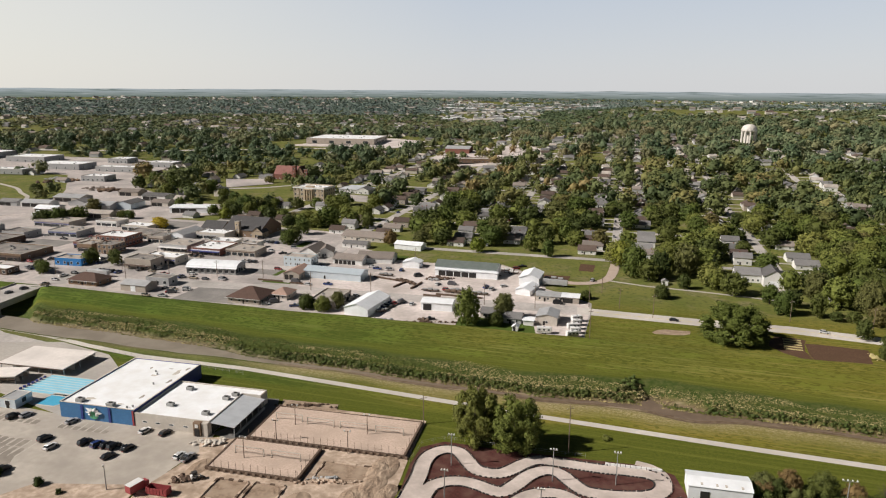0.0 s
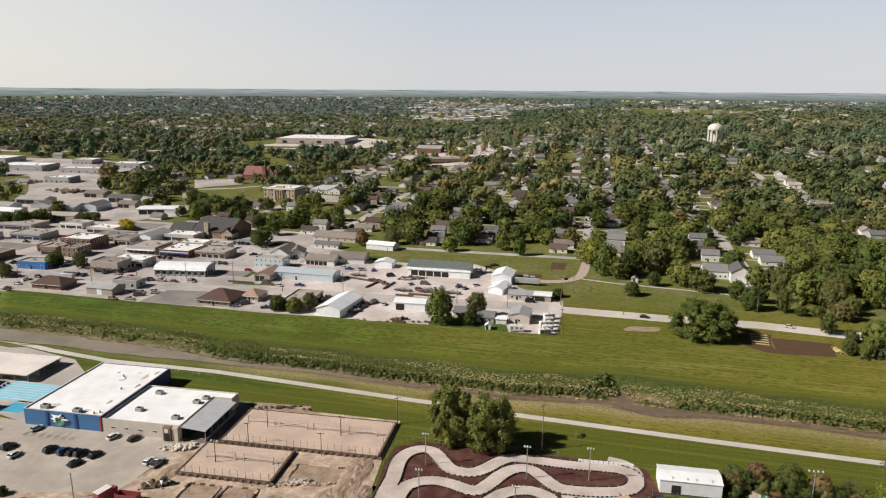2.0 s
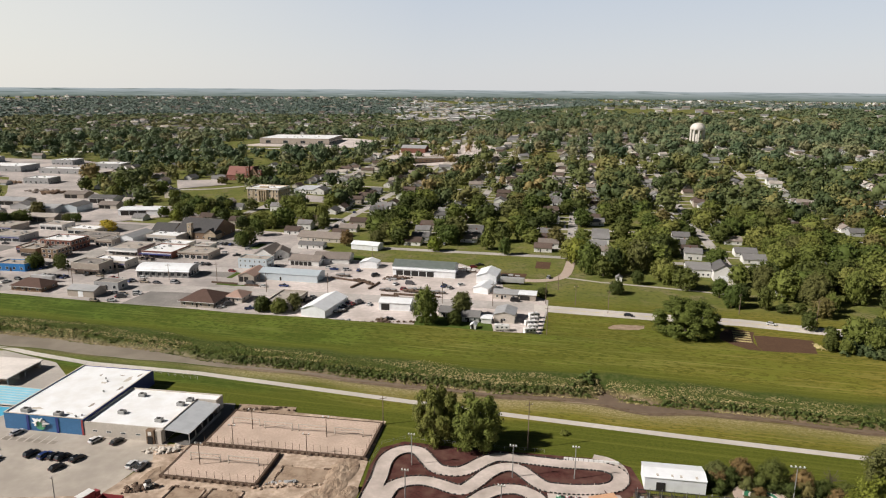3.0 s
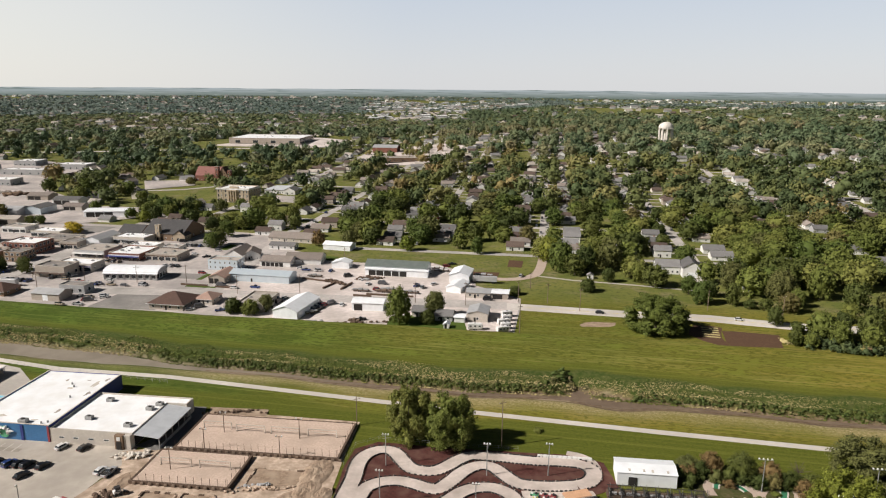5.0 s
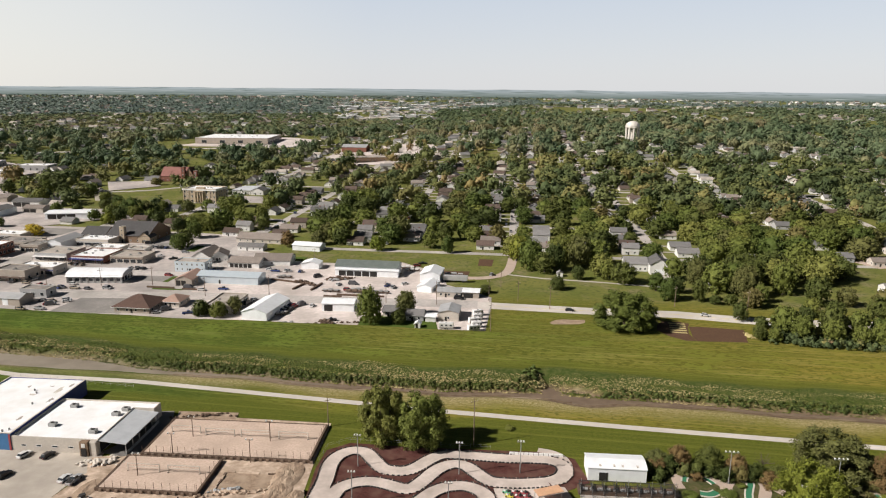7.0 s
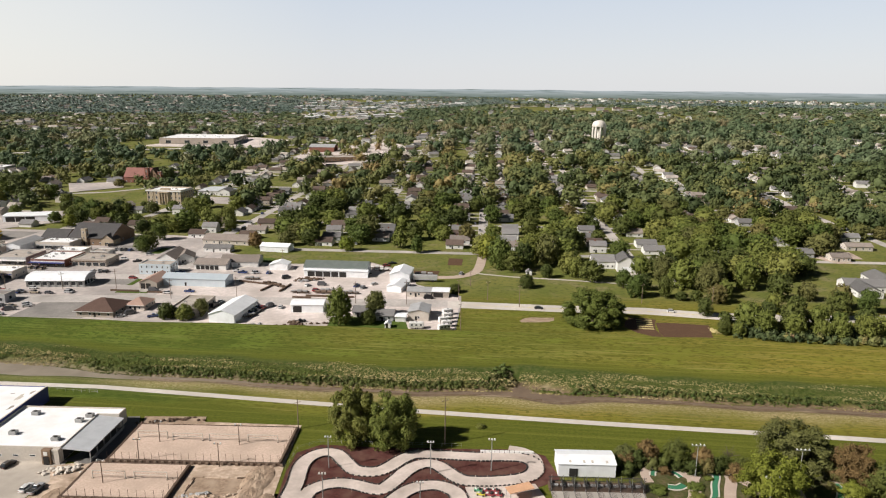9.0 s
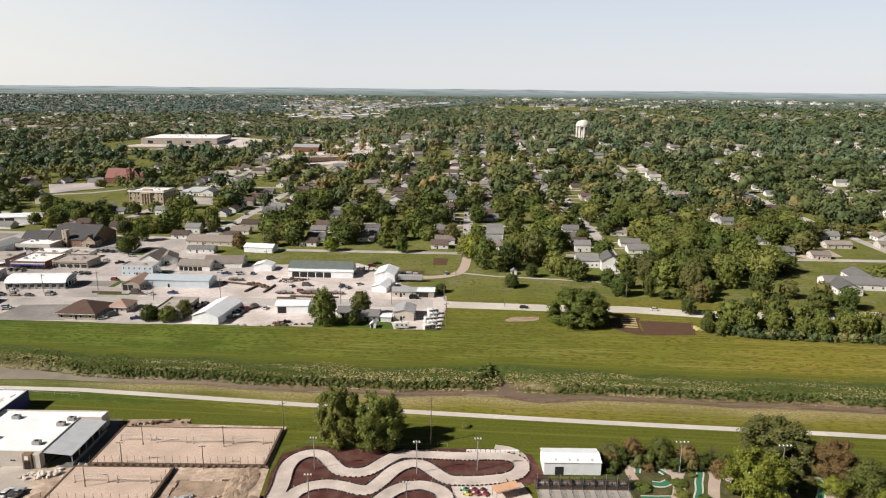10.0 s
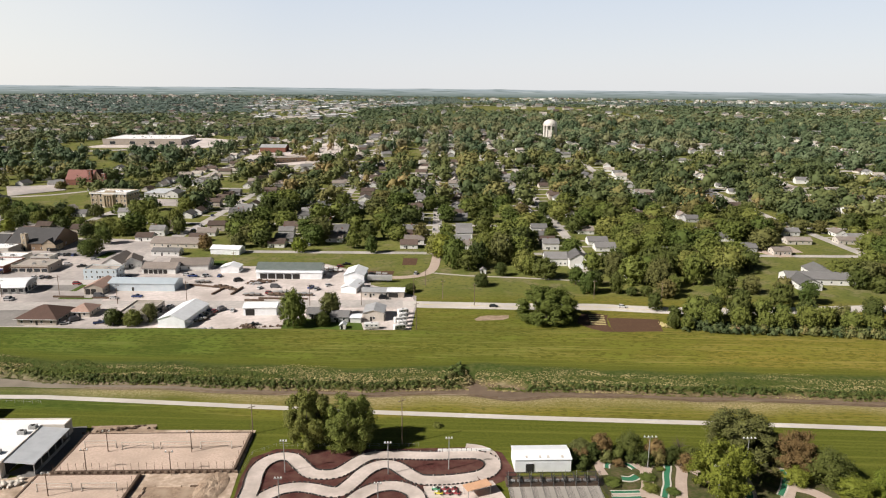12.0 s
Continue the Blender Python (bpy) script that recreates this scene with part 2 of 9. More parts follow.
    "tower_paint": surface("cream_tower_paint", (0.70, 0.66, 0.60), (0.62, 0.585, 0.53), 0.12, 0.6, 0.6, stain=(0.54, 0.50, 0.45)),
    "pale_roofing": surface("pale_pinkish_roofing", (0.76, 0.70, 0.65), (0.70, 0.645, 0.60), 0.12, 0.8, 0.8, stain=(0.60, 0.55, 0.51)),
    "lamp_head": surface("white_lamp_housing", (0.75, 0.75, 0.72), (0.68, 0.68, 0.66), 1.0, 4.0, 0.4),
}
M["glass"], _nt, _p = blank("window_glass", 0.08)
_p.inputs["Base Color"].default_value = (0.035, 0.04, 0.045, 1)
M["water"], _nt, _p = blank("muddy_water", 0.45)
_co = _nt.nodes.new("ShaderNodeNewGeometry").outputs["Position"]
_pale = ramp_mix(_nt, noise_fac(_nt, _co, 0.12), (0.225, 0.192, 0.152), (0.29, 0.25, 0.20))
_xyz = _nt.nodes.new("ShaderNodeSeparateXYZ")
_nt.links.new(_co, _xyz.inputs["Vector"])
_deep = _nt.nodes.new("ShaderNodeMapRange")
_deep.inputs["From Min"].default_value, _deep.inputs["From Max"].default_value = -90.0, 10.0
_nt.links.new(_xyz.outputs["X"], _deep.inputs["Value"])
_nt.links.new(ramp_mix(_nt, _deep.outputs["Result"], _pale, ramp_mix(_nt, noise_fac(_nt, _co, 0.3), (0.145, 0.105, 0.074), (0.19, 0.14, 0.10))), _p.inputs["Base Color"])
bump_on(_nt, _p, _co, 0.7, 0.5, 0.12)
CAR_PAINT = {}
for _name, _c in (("black", (0.012, 0.012, 0.014)), ("white", (0.72, 0.72, 0.71)), ("silver", (0.42, 0.42, 0.43)), ("grey", (0.10, 0.10, 0.11)), ("red", (0.32, 0.025, 0.025)), ("blue", (0.03, 0.06, 0.2)), ("tan", (0.36, 0.30, 0.22))):
    CAR_PAINT[_name], _nt, _p = blank(_name + "_car_paint", 0.3, 0.2)
    _co = _nt.nodes.new("ShaderNodeTexCoord").outputs["Object"]
    _nt.links.new(ramp_mix(_nt, noise_fac(_nt, _co, 1.5), _c, tuple(v * 0.85 for v in _c)), _p.inputs["Base Color"])
    _p.inputs["Coat Weight"].default_value = 0.6
M["leaf"] = foliage("leaves_green", (0.068, 0.095, 0.022), (0.105, 0.129, 0.029), (0.142, 0.152, 0.035), False, (), 0.16)
M["leaf_dark"] = foliage("leaves_dark_green", (0.050, 0.066, 0.018), (0.069, 0.084, 0.021), (0.094, 0.106, 0.026), False, (), 0.16)
M["leaf_olive"] = foliage("leaves_olive", (0.098, 0.106, 0.034), (0.118, 0.118, 0.038), (0.146, 0.122, 0.044), False, (), 0.16)
M["leaf_bright"] = foliage("leaves_light_green", (0.120, 0.150, 0.021), (0.146, 0.166, 0.025), (0.172, 0.178, 0.030), False)
M["leaf_yellow"] = foliage("leaves_yellow", (0.42, 0.32, 0.03), (0.38, 0.29, 0.03), (0.45, 0.34, 0.04), False)
M["leaf_rust"] = foliage("leaves_rust", (0.140, 0.092, 0.040), (0.165, 0.110, 0.046), (0.190, 0.128, 0.054), False)
M["leaf_wood"] = foliage("woodland_leaves", (0.051, 0.070, 0.028), (0.116, 0.131, 0.046), (0.240, 0.166, 0.092), True, ((0.2, (0.073, 0.094, 0.037)), (0.62, (0.162, 0.157, 0.055)), (0.82, (0.217, 0.172, 0.069))), 0.15)
# greyer and paler than the near woods: distance haze put into the leaf colour
M["leaf_mid_hazed"] = foliage("hazed_mid_woodland_leaves", (0.058, 0.087, 0.045), (0.114, 0.144, 0.074), (0.222, 0.185, 0.102), True, ((0.2, (0.079, 0.111, 0.057)), (0.62, (0.158, 0.169, 0.084))), 0.14)
M["leaf_pale"] = foliage("leaves_pale_green", (0.127, 0.149, 0.033), (0.149, 0.166, 0.040), (0.174, 0.177, 0.046), False)
# paler and bluer again, with the haze of the far distance in its colour
M["leaf_far_hazed"] = foliage("hazed_far_woodland_leaves", (0.108, 0.150, 0.130), (0.155, 0.196, 0.166), (0.212, 0.232, 0.196), True, (), 0.05)
M["leaf_bank"] = foliage("dry_bank_leaves", (0.048, 0.074, 0.019), (0.089, 0.110, 0.031), (0.264, 0.216, 0.118), True, ((0.68, (0.144, 0.134, 0.054)),))
M["leaf_scrub"] = foliage("bank_scrub_leaves", (0.064, 0.090, 0.017), (0.116, 0.136, 0.029), (0.390, 0.325, 0.160), True, ((0.62, (0.190, 0.182, 0.058)),))


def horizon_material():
    """Plain far distance that glows: blue-grey tree lines and pale fields with haze painted in, bluer towards the top.
    """
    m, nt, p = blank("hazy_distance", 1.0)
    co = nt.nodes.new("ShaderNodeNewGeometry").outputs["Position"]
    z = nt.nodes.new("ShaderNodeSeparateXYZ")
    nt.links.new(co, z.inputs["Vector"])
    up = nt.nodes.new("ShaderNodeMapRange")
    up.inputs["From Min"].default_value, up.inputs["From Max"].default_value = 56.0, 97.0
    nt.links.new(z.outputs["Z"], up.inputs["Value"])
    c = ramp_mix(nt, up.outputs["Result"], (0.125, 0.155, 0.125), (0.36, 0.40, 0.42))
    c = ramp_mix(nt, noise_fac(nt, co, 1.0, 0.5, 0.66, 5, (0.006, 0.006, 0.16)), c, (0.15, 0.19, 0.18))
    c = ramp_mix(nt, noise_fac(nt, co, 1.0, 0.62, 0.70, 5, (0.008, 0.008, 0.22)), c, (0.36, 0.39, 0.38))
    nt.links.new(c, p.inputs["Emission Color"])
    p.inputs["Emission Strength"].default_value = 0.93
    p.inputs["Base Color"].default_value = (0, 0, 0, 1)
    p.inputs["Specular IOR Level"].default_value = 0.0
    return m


def ground_material():
    """Mown grass with mowing lines, blended into dry grass, mud and rough weeds by the sheet's own zones."""
    m, nt, p = blank("ground_grass_and_mud", 0.95)
    p.inputs["Specular IOR Level"].default_value = 0.1
    co = nt.nodes.new("ShaderNodeNewGeometry").outputs["Position"]
    lawn = ramp_mix(nt, noise_fac(nt, co, 0.9, 0.3, 0.7, 6), (0.050, 0.079, 0.011), (0.078, 0.112, 0.016))
    lawn = ramp_mix(nt, noise_fac(nt, co, 1.0, 0.48, 0.68, 7, (0.02, 0.5, 0.3), 18.5), lawn, (0.110, 0.136, 0.025))
    lawn = ramp_mix(nt, noise_fac(nt, co, 1.0, 0.50, 0.70, 6, (0.015, 0.16, 0.3), 17.0), lawn, (0.054, 0.080, 0.012))
    lawn = ramp_mix(nt, noise_fac(nt, co, 0.03, 0.45, 0.70, 5), lawn, (0.104, 0.130, 0.022))
    lawn = ramp_mix(nt, noise_fac(nt, co, 0.25, 0.58, 0.75, 6), lawn, (0.040, 0.062, 0.010))
    lawn = ramp_mix(nt, noise_fac(nt, co, 2.2, 0.52, 0.72, 4), lawn, (0.036, 0.058, 0.009))
    lawn = ramp_mix(nt, noise_fac(nt, co, 1.6, 0.56, 0.76, 5), lawn, (0.14, 0.16, 0.032))
    dry = ramp_mix(nt, noise_fac(nt, co, 0.8), (0.23, 0.19, 0.075), (0.42, 0.335, 0.19))
    dry = ramp_mix(nt, noise_fac(nt, co, 1.3, 0.52, 0.60, 5), dry, (0.205, 0.178, 0.066))
    dry = ramp_mix(nt, noise_fac(nt, co, 2.1, 0.60, 0.66, 3), dry, (0.52, 0.44, 0.29))
    dry = ramp_mix(nt, noise_fac(nt, co, 1.0, 0.56, 0.74, 6, (0.04, 0.4, 0.3), 17.5), dry, (0.225, 0.190, 0.074))
    mud = ramp_mix(nt, noise_fac(nt, co, 0.5), (0.125, 0.088, 0.060), (0.20, 0.146, 0.100))
    mud = ramp_mix(nt, noise_fac(nt, co, 0.25, 0.56, 0.66, 6, (0.3, 1.0, 1.0), 17.5), mud, (0.30, 0.235, 0.165))
    along = nt.nodes.new("ShaderNodeSeparateXYZ")
    nt.links.new(co, along.inputs["Vector"])
    upstream = nt.nodes.new("ShaderNodeMapRange")
    upstream.inputs["From Min"].default_value, upstream.inputs["From Max"].default_value = 30.0, -80.0
    nt.links.new(along.outputs["X"], upstream.inputs["Value"])
    mud = ramp_mix(nt, upstream.outputs["Result"], mud, ramp_mix(nt, noise_fac(nt, co, 0.5), (0.21, 0.162, 0.112), (0.31, 0.245, 0.178)))
    weed = ramp_mix(nt, noise_fac(nt, co, 0.6), (0.042, 0.066, 0.013), (0.088, 0.100, 0.030))
    yard = ramp_mix(nt, noise_fac(nt, co, 0.05), (0.118, 0.136, 0.032), (0.172, 0.170, 0.048))
    yard = ramp_mix(nt, noise_fac(nt, co, 0.07, 0.52, 0.66, 5), yard, (0.19, 0.172, 0.080))
    yard = ramp_mix(nt, noise_fac(nt, co, 0.4, 0.5, 0.7, 5), yard, (0.075, 0.088, 0.024))
    c = lawn
    lush = ramp_mix(nt, noise_fac(nt, co, 0.9, 0.3, 0.7, 6), (0.076, 0.090, 0.012), (0.110, 0.124, 0.018))
    lush = ramp_mix(nt, noise_fac(nt, co, 1.0, 0.50, 0.66, 3, (0.006, 0.55, 0.3), 17.5), lush, (0.138, 0.142, 0.025))
    lush = ramp_mix(nt, noise_fac(nt, co, 2.2, 0.52, 0.72, 4), lush, (0.056, 0.066, 0.011))
    parched = ramp_mix(nt, noise_fac(nt, co, 0.9, 0.3, 0.7, 6), (0.199, 0.158, 0.027), (0.277, 0.216, 0.043))
    parched = ramp_mix(nt, noise_fac(nt, co, 1.0, 0.50, 0.72, 7, (0.03, 0.42, 0.3), 17.5), parched, (0.225, 0.190, 0.059))
    parched = ramp_mix(nt, noise_fac(nt, co, 0.16, 0.48, 0.62, 8, (0.35, 1.0, 1.0), 17.5), parched, (0.176, 0.156, 0.025))
    parched = ramp_mix(nt, noise_fac(nt, co, 2.0, 0.55, 0.72, 4), parched, (0.063, 0.070, 0.013))
    parched = ramp_mix(nt, noise_fac(nt, co, 0.45, 0.50, 0.60, 8), parched, (0.199, 0.164, 0.028))
    lawn = c = ramp_mix(nt, noise_fac(nt, co, 0.45, 0.52, 0.62, 8), lawn, (0.060, 0.090, 0.013))
    dash = noise_fac(nt, co, 1.0, 0.52, 0.60, 5, (0.3, 1.3, 1.0), 17.5)
    parched = ramp_mix(nt, dash, parched, (0.141, 0.124, 0.019))
    c = ramp_mix(nt, dash, c, (0.050, 0.078, 0.011))
    swath = noise_fac(nt, co, 1.0, 0.48, 0.76, 6, (0.030, 0.70, 0.3), 17.2)
    parched = ramp_mix(nt, swath, parched, (0.277, 0.222, 0.067))
    c = ramp_mix(nt, swath, c, (0.125, 0.150, 0.030))
    cut = noise_fac(nt, co, 1.0, 0.54, 0.80, 6, (0.026, 0.50, 0.3), 17.8)
    parched = ramp_mix(nt, cut, parched, (0.127, 0.124, 0.019))
    c = ramp_mix(nt, cut, c, (0.040, 0.066, 0.009))
    band = noise_fac(nt, co, 1.0, 0.44, 0.74, 4, (0.004, 0.10, 0.3), 17.0)
    parched = ramp_mix(nt, band, parched, (0.146, 0.140, 0.021))
    c = ramp_mix(nt, band, c, (0.046, 0.072, 0.010))
    patch = noise_fac(nt, co, 1.0, 0.46, 0.66, 9, (0.05, 0.13, 0.1), 17.5)
    parched = ramp_mix(nt, patch, parched, (0.172, 0.162, 0.025))
    c = ramp_mix(nt, patch, c, (0.098, 0.142, 0.022))
    tussock = noise_fac(nt, co, 1.0, 0.53, 0.58, 6, (0.35, 0.9, 0.5), 17.5)
    parched = ramp_mix(nt, tussock, parched, (0.123, 0.113, 0.018))
    c = ramp_mix(nt, tussock, c, (0.050, 0.078, 0.011))
    stubble = noise_fac(nt, co, 1.0, 0.56, 0.74, 8, (0.03, 0.9, 0.5), 17.5)
    parched = ramp_mix(nt, stubble, parched, (0.303, 0.244, 0.076))
    c = ramp_mix(nt, stubble, c, (0.125, 0.155, 0.034))
    for key, colour in (("parched", parched), ("lush", lush), ("yard", yard), ("dry", dry), ("weed", weed), ("mud", mud)):
        at = nt.nodes.new("ShaderNodeAttribute")
        at.attribute_name = key
        c = ramp_mix(nt, at.outputs["Fac"], c, colour)
    nt.links.new(c, p.inputs["Base Color"])
    bump_on(nt, p, co, 2.4, 0.5, 0.3)
    return m


# ---- the lie of the land ----
CREEK_X = (-260, -181, -120, -78, -28, 6, 38, 74, 107, 140, 211, 320)
CREEK_Y = (339, 312.6, 293, 278, 263, 250, 241, 233, 223, 212, 189, 152)
LEVEE_X = (-260, -210, -104, -5, 66, 178, 261, 400)
LEVEE_Y = (373, 358, 328, 303, 283, 253, 222, 172)


def stretch_interp(x, xs, ys):
    y = np.interp(x, xs, ys)
    y = y + np.where(x < xs[0], (x - xs[0]) * (ys[1] - ys[0]) / (xs[1] - xs[0]), 0)
    return y + np.where(x > xs[-1], (x - xs[-1]) * (ys[-1] - ys[-2]) / (xs[-1] - xs[-2]), 0)


def smooth(a, b, v):
    t = np.clip((v - a) / (b - a), 0, 1)
    return t * t * (3 - 2 * t)


def wobble(x, y, s):
    return np.sin(x / s + 1.3 * np.sin(y / s * 0.7)) * 0.5 + np.sin(y / s * 1.27 + 0.8 * np.sin(x / s * 1.9) + 2.0) * 0.5


def creek_offset(x, y):
    """Distance across from the middle of the creek, positive on its far side."""
    return (y - stretch_interp(x, CREEK_X, CREEK_Y) - 1.0 * wobble(x, y * 0, 9.0)) * 0.955


def land(x, y):
    x, y = np.asarray(x, float), np.asarray(y, float)
    d = creek_offset(x, y)
    half = np.interp(x, (-260, -110, -80, 300), (6.0, 4.5, 1.3, 1.2))
    half = half + 4.2 * np.exp(-((x - 88) / 12) ** 2)
    crest = (stretch_interp(x, LEVEE_X, LEVEE_Y) - stretch_interp(x, CREEK_X, CREEK_Y)) * 0.955
    near = np.where(d < 0, -4.2 * smooth(-13 - half, -half, d), 0)
    far = np.where(d >= 0, -4.2 + 2.6 * smooth(half, half + 3.5, d) + 1.6 * smooth(half + 3, half + 13, d), 0)
    bank = np.where(d >= 0, 2.6 * smooth(half + 16, crest, d) * (1 - smooth(crest + 2.5, crest + 10, d)), 0)
    inlet = np.exp(-((x - 80 - 0.1 * d) / np.maximum(1.6, 5.0 - 0.7 * d)) ** 2) * smooth(0, 4, d) * (1 - smooth(12, 17, d)) * -2.2
    bridge_x = -218 + 0.42 * np.clip(366 - y, 0, 60)
    under = (1 - smooth(-4, 1, x - bridge_x)) * (d > 0) * (1 - smooth(38, 41, d))
    r, az = np.hypot(x, y), np.degrees(np.arctan2(x, np.maximum(y, 1)))
    rise = 80 * np.clip((r - 900) / 4000, 0, 1.2)
    hill = 16 * smooth(0, 14, az) * smooth(650, 1120, r) * (1 - smooth(1900, 3200, r)) * (1 - smooth(50, 80, az))
    hill = hill + 21 * smooth(1250, 1850, r) * (1 - smooth(1900, 2500, r)) * smooth(10, 18, az) * (1 - smooth(60, 85, az))
    roll = 2.5 * wobble(x, y, 260.0) * smooth(700, 1500, r)
    z = near + far + bank + inlet
    z = z * (1 - under) + np.minimum(z, -6.0) * under
    z = np.where((np.abs(d) < 140) & (r < 900), z, 0)
    return np.where((y > 0), z + rise + hill + roll, rise)


# ---- building helpers ----
def part(name, bm, material, parent=None, label=""):
    """Links a bmesh as one mesh object, under a thing or a part."""
    me = bpy.data.meshes.new(name)
    bm.to_mesh(me)
    bm.free()
    me.materials.append(material)
    ob = new(name, me)
    if parent:
        ob.parent = parent
    return tagged(ob, label) if label else ob


def shared(name, me, parent, m):
    """An object of its own on mesh data that alike pieces share."""
    ob = new(name, me)
    ob.parent = parent
    ob.matrix_basis = m
    return ob


def thing(name, m, label, category, group="", kind=""):
    ob = new(name)
    ob.matrix_basis = m
    return tagged(ob, label, category, group, kind)


def box(bm, x0, x1, y0, y1, z0, z1, bevel=0.0):
    m = Matrix.Translation(((x0 + x1) / 2, (y0 + y1) / 2, (z0 + z1) / 2)) @ Matrix.Diagonal((x1 - x0, y1 - y0, z1 - z0, 1))
    vs = bmesh.ops.create_cube(bm, size=1, matrix=m)["verts"]
    if bevel:
        bmesh.ops.bevel(bm, geom=list({e for v in vs for e in v.link_edges}), offset=bevel, segments=1, affect="EDGES")
    return bm


def one_box(*a, bevel=0.0):
    return box(bmesh.new(), *a, bevel=bevel)


def tube(bm, a, b, r0, r1=None, n=8):
    a, b = Vector(a), Vector(b)
    q = (b - a).to_track_quat("Z", "Y").to_matrix().to_4x4()
    m = Matrix.Translation((a + b) / 2) @ q
    bmesh.ops.create_cone(bm, cap_ends=True, segments=n, radius1=r0, radius2=r0 if r1 is None else r1, depth=(b - a).length, matrix=m)
    return bm


def prism(bm, pts, z0, z1):
    """A slab over a flat outline."""
    lo = [bm.verts.new((x, y, z0)) for x, y in pts]
    hi = [bm.verts.new((x, y, z1)) for x, y in pts]
    n = len(pts)
    bm.faces.new(hi)
    bm.faces.new(lo[::-1])
    for i in range(n):
        bm.faces.new((lo[i], lo[(i + 1) % n], hi[(i + 1) % n], hi[i]))
    bmesh.ops.recalc_face_normals(bm, faces=bm.faces)
    return bm


def profile_y(bm, pts, y0, y1):
    """An outline in x and z carried from y0 to y1."""
    a = [bm.verts.new((x, y0, z)) for x, z in pts]
    b = [bm.verts.new((x, y1, z)) for x, z in pts]
    n = len(pts)
    bm.faces.new(a)
    bm.faces.new(b[::-1])
    for i in range(n):
        bm.faces.new((a[i], b[i], b[(i + 1) % n], a[(i + 1) % n]))
    bmesh.ops.recalc_face_normals(bm, faces=bm.faces)
    return bm


def array_mesh(name, verts, faces, material, attrs=()):
    me = bpy.data.meshes.new(name)
    me.from_pydata(verts, [], faces)
    me.materials.append(material)
    for key, values in attrs:
        me.attributes.new(key, "FLOAT", "POINT").data.foreach_set("value", np.asarray(values, np.float32))
    return me


def local(x, y, ang):
    """World place of a point given along and across a turned frame."""
    c, s = math.cos(radians(ang)), math.sin(radians(ang))
    return lambda u, v: (x + u * c - v * s, y + u * s + v * c)


# ---- ground ----
def build_ground():
    fine_u = np.arange(-330, 331, 5.0)
    fine_v = np.arange(120, 420, 1.6)
    grow = [335.0]
    while grow[-1] < 4950:
        grow.append(grow[-1] + 8 + (grow[-1] - 330) * 0.09)
    grow = np.array(grow)
    us = np.concatenate([-grow[::-1], fine_u, grow])
    up = [425.0]
    while up[-1] < 4950:
        up.append(up[-1] + 6 + (up[-1] - 420) * 0.05)
    down = [115.0]
    while down[-1] > -4950:
        down.append(down[-1] - 8 - (115 - down[-1]) * 0.15)
    vs = np.concatenate([np.array(down)[::-1], fine_v, np.array(up)])
    uu, vv = np.meshgrid(us, vs)
    a = radians(-17.5)
    x, y = uu * math.cos(a) - (vv) * math.sin(a), uu * math.sin(a) + vv * math.cos(a)
    r = np.hypot(x, y)
    k = np.minimum(1, 4950 / np.maximum(r, 1))
    x, y = x * k, y * k
    z = land(x, y)
    d = creek_offset(x, y)
    half = np.interp(x, (-260, -110, -80, 300), (6.0, 4.5, 1.3, 1.2))
    half = half + 4.2 * np.exp(-((x - 88) / 12) ** 2)
    w = 1.5 * wobble(x, y, 7.0)
    inside = (r < 900) & (y > 0)
    west = 1 - smooth(-95, -45, x)
    mud = (smooth(-half - 4.2 + 2.6 * west + 1.4 * w, -half - 2.4 + 2.2 * west + 1.4 * w, d) * (1 - smooth(half + 0.6, half + 2.2, d))) * inside
    mud = np.maximum(mud, np.exp(-((x - 80 - 0.1 * d) / np.maximum(0.7, 5.0 - 0.9 * d)) ** 4) * (d > 0) * (d < 9))
    dry = smooth(-half - 22 + 2 * w, -half - 8 + w, d) * (1 - smooth(-half - 4, -half - 2, d)) * inside * (1.0 - 0.6 * west)
    weed = smooth(half + 1, half + 2, d) * (1 - smooth(half + 12 + w, half + 15 + w, d)) * inside
    crest = (stretch_interp(x, LEVEE_X, LEVEE_Y) - stretch_interp(x, CREEK_X, CREEK_Y)) * 0.955
    yard = np.where(y > 0, smooth(crest + 50, crest + 80, d), 1.0)
    lush = (1 - smooth(-31 + w, -27 + w, d)) * inside
    lush = np.maximum(lush, 0.8 * smooth(half + 9 + w, half + 13 + w, d) * (1 - smooth(half + 17 + w, half + 22 + w, d)) * inside)
    parched = np.clip(-0.05 + 0.98 * smooth(-160, 120, x) + 0.22 * wobble(x, y, 23.0), 0, 1) * inside * (1 - 0.38 * smooth(8, 16, d) * (1 - smooth(130, 230, x)))
    verts = np.stack([x.ravel(), y.ravel(), z.ravel()], 1)
    n, m = us.size, vs.size
    i = (np.arange(m - 1)[:, None] * n + np.arange(n - 1)[None, :]).ravel()
    faces = np.stack([i, i + 1, i + n + 1, i + n], 1)
    me = array_mesh("ground", verts.tolist(), faces.tolist(), ground_material(), (("mud", mud.ravel()), ("dry", dry.ravel()), ("weed", weed.ravel()), ("yard", yard.ravel()), ("lush", lush.ravel()), ("parched", parched.ravel())))
    me.polygons.foreach_set("use_smooth", [True] * len(me.polygons))
    tagged(new("ground", me), "mown green grass, creek banks and wooded land", "ground", kind="structure")


build_ground()


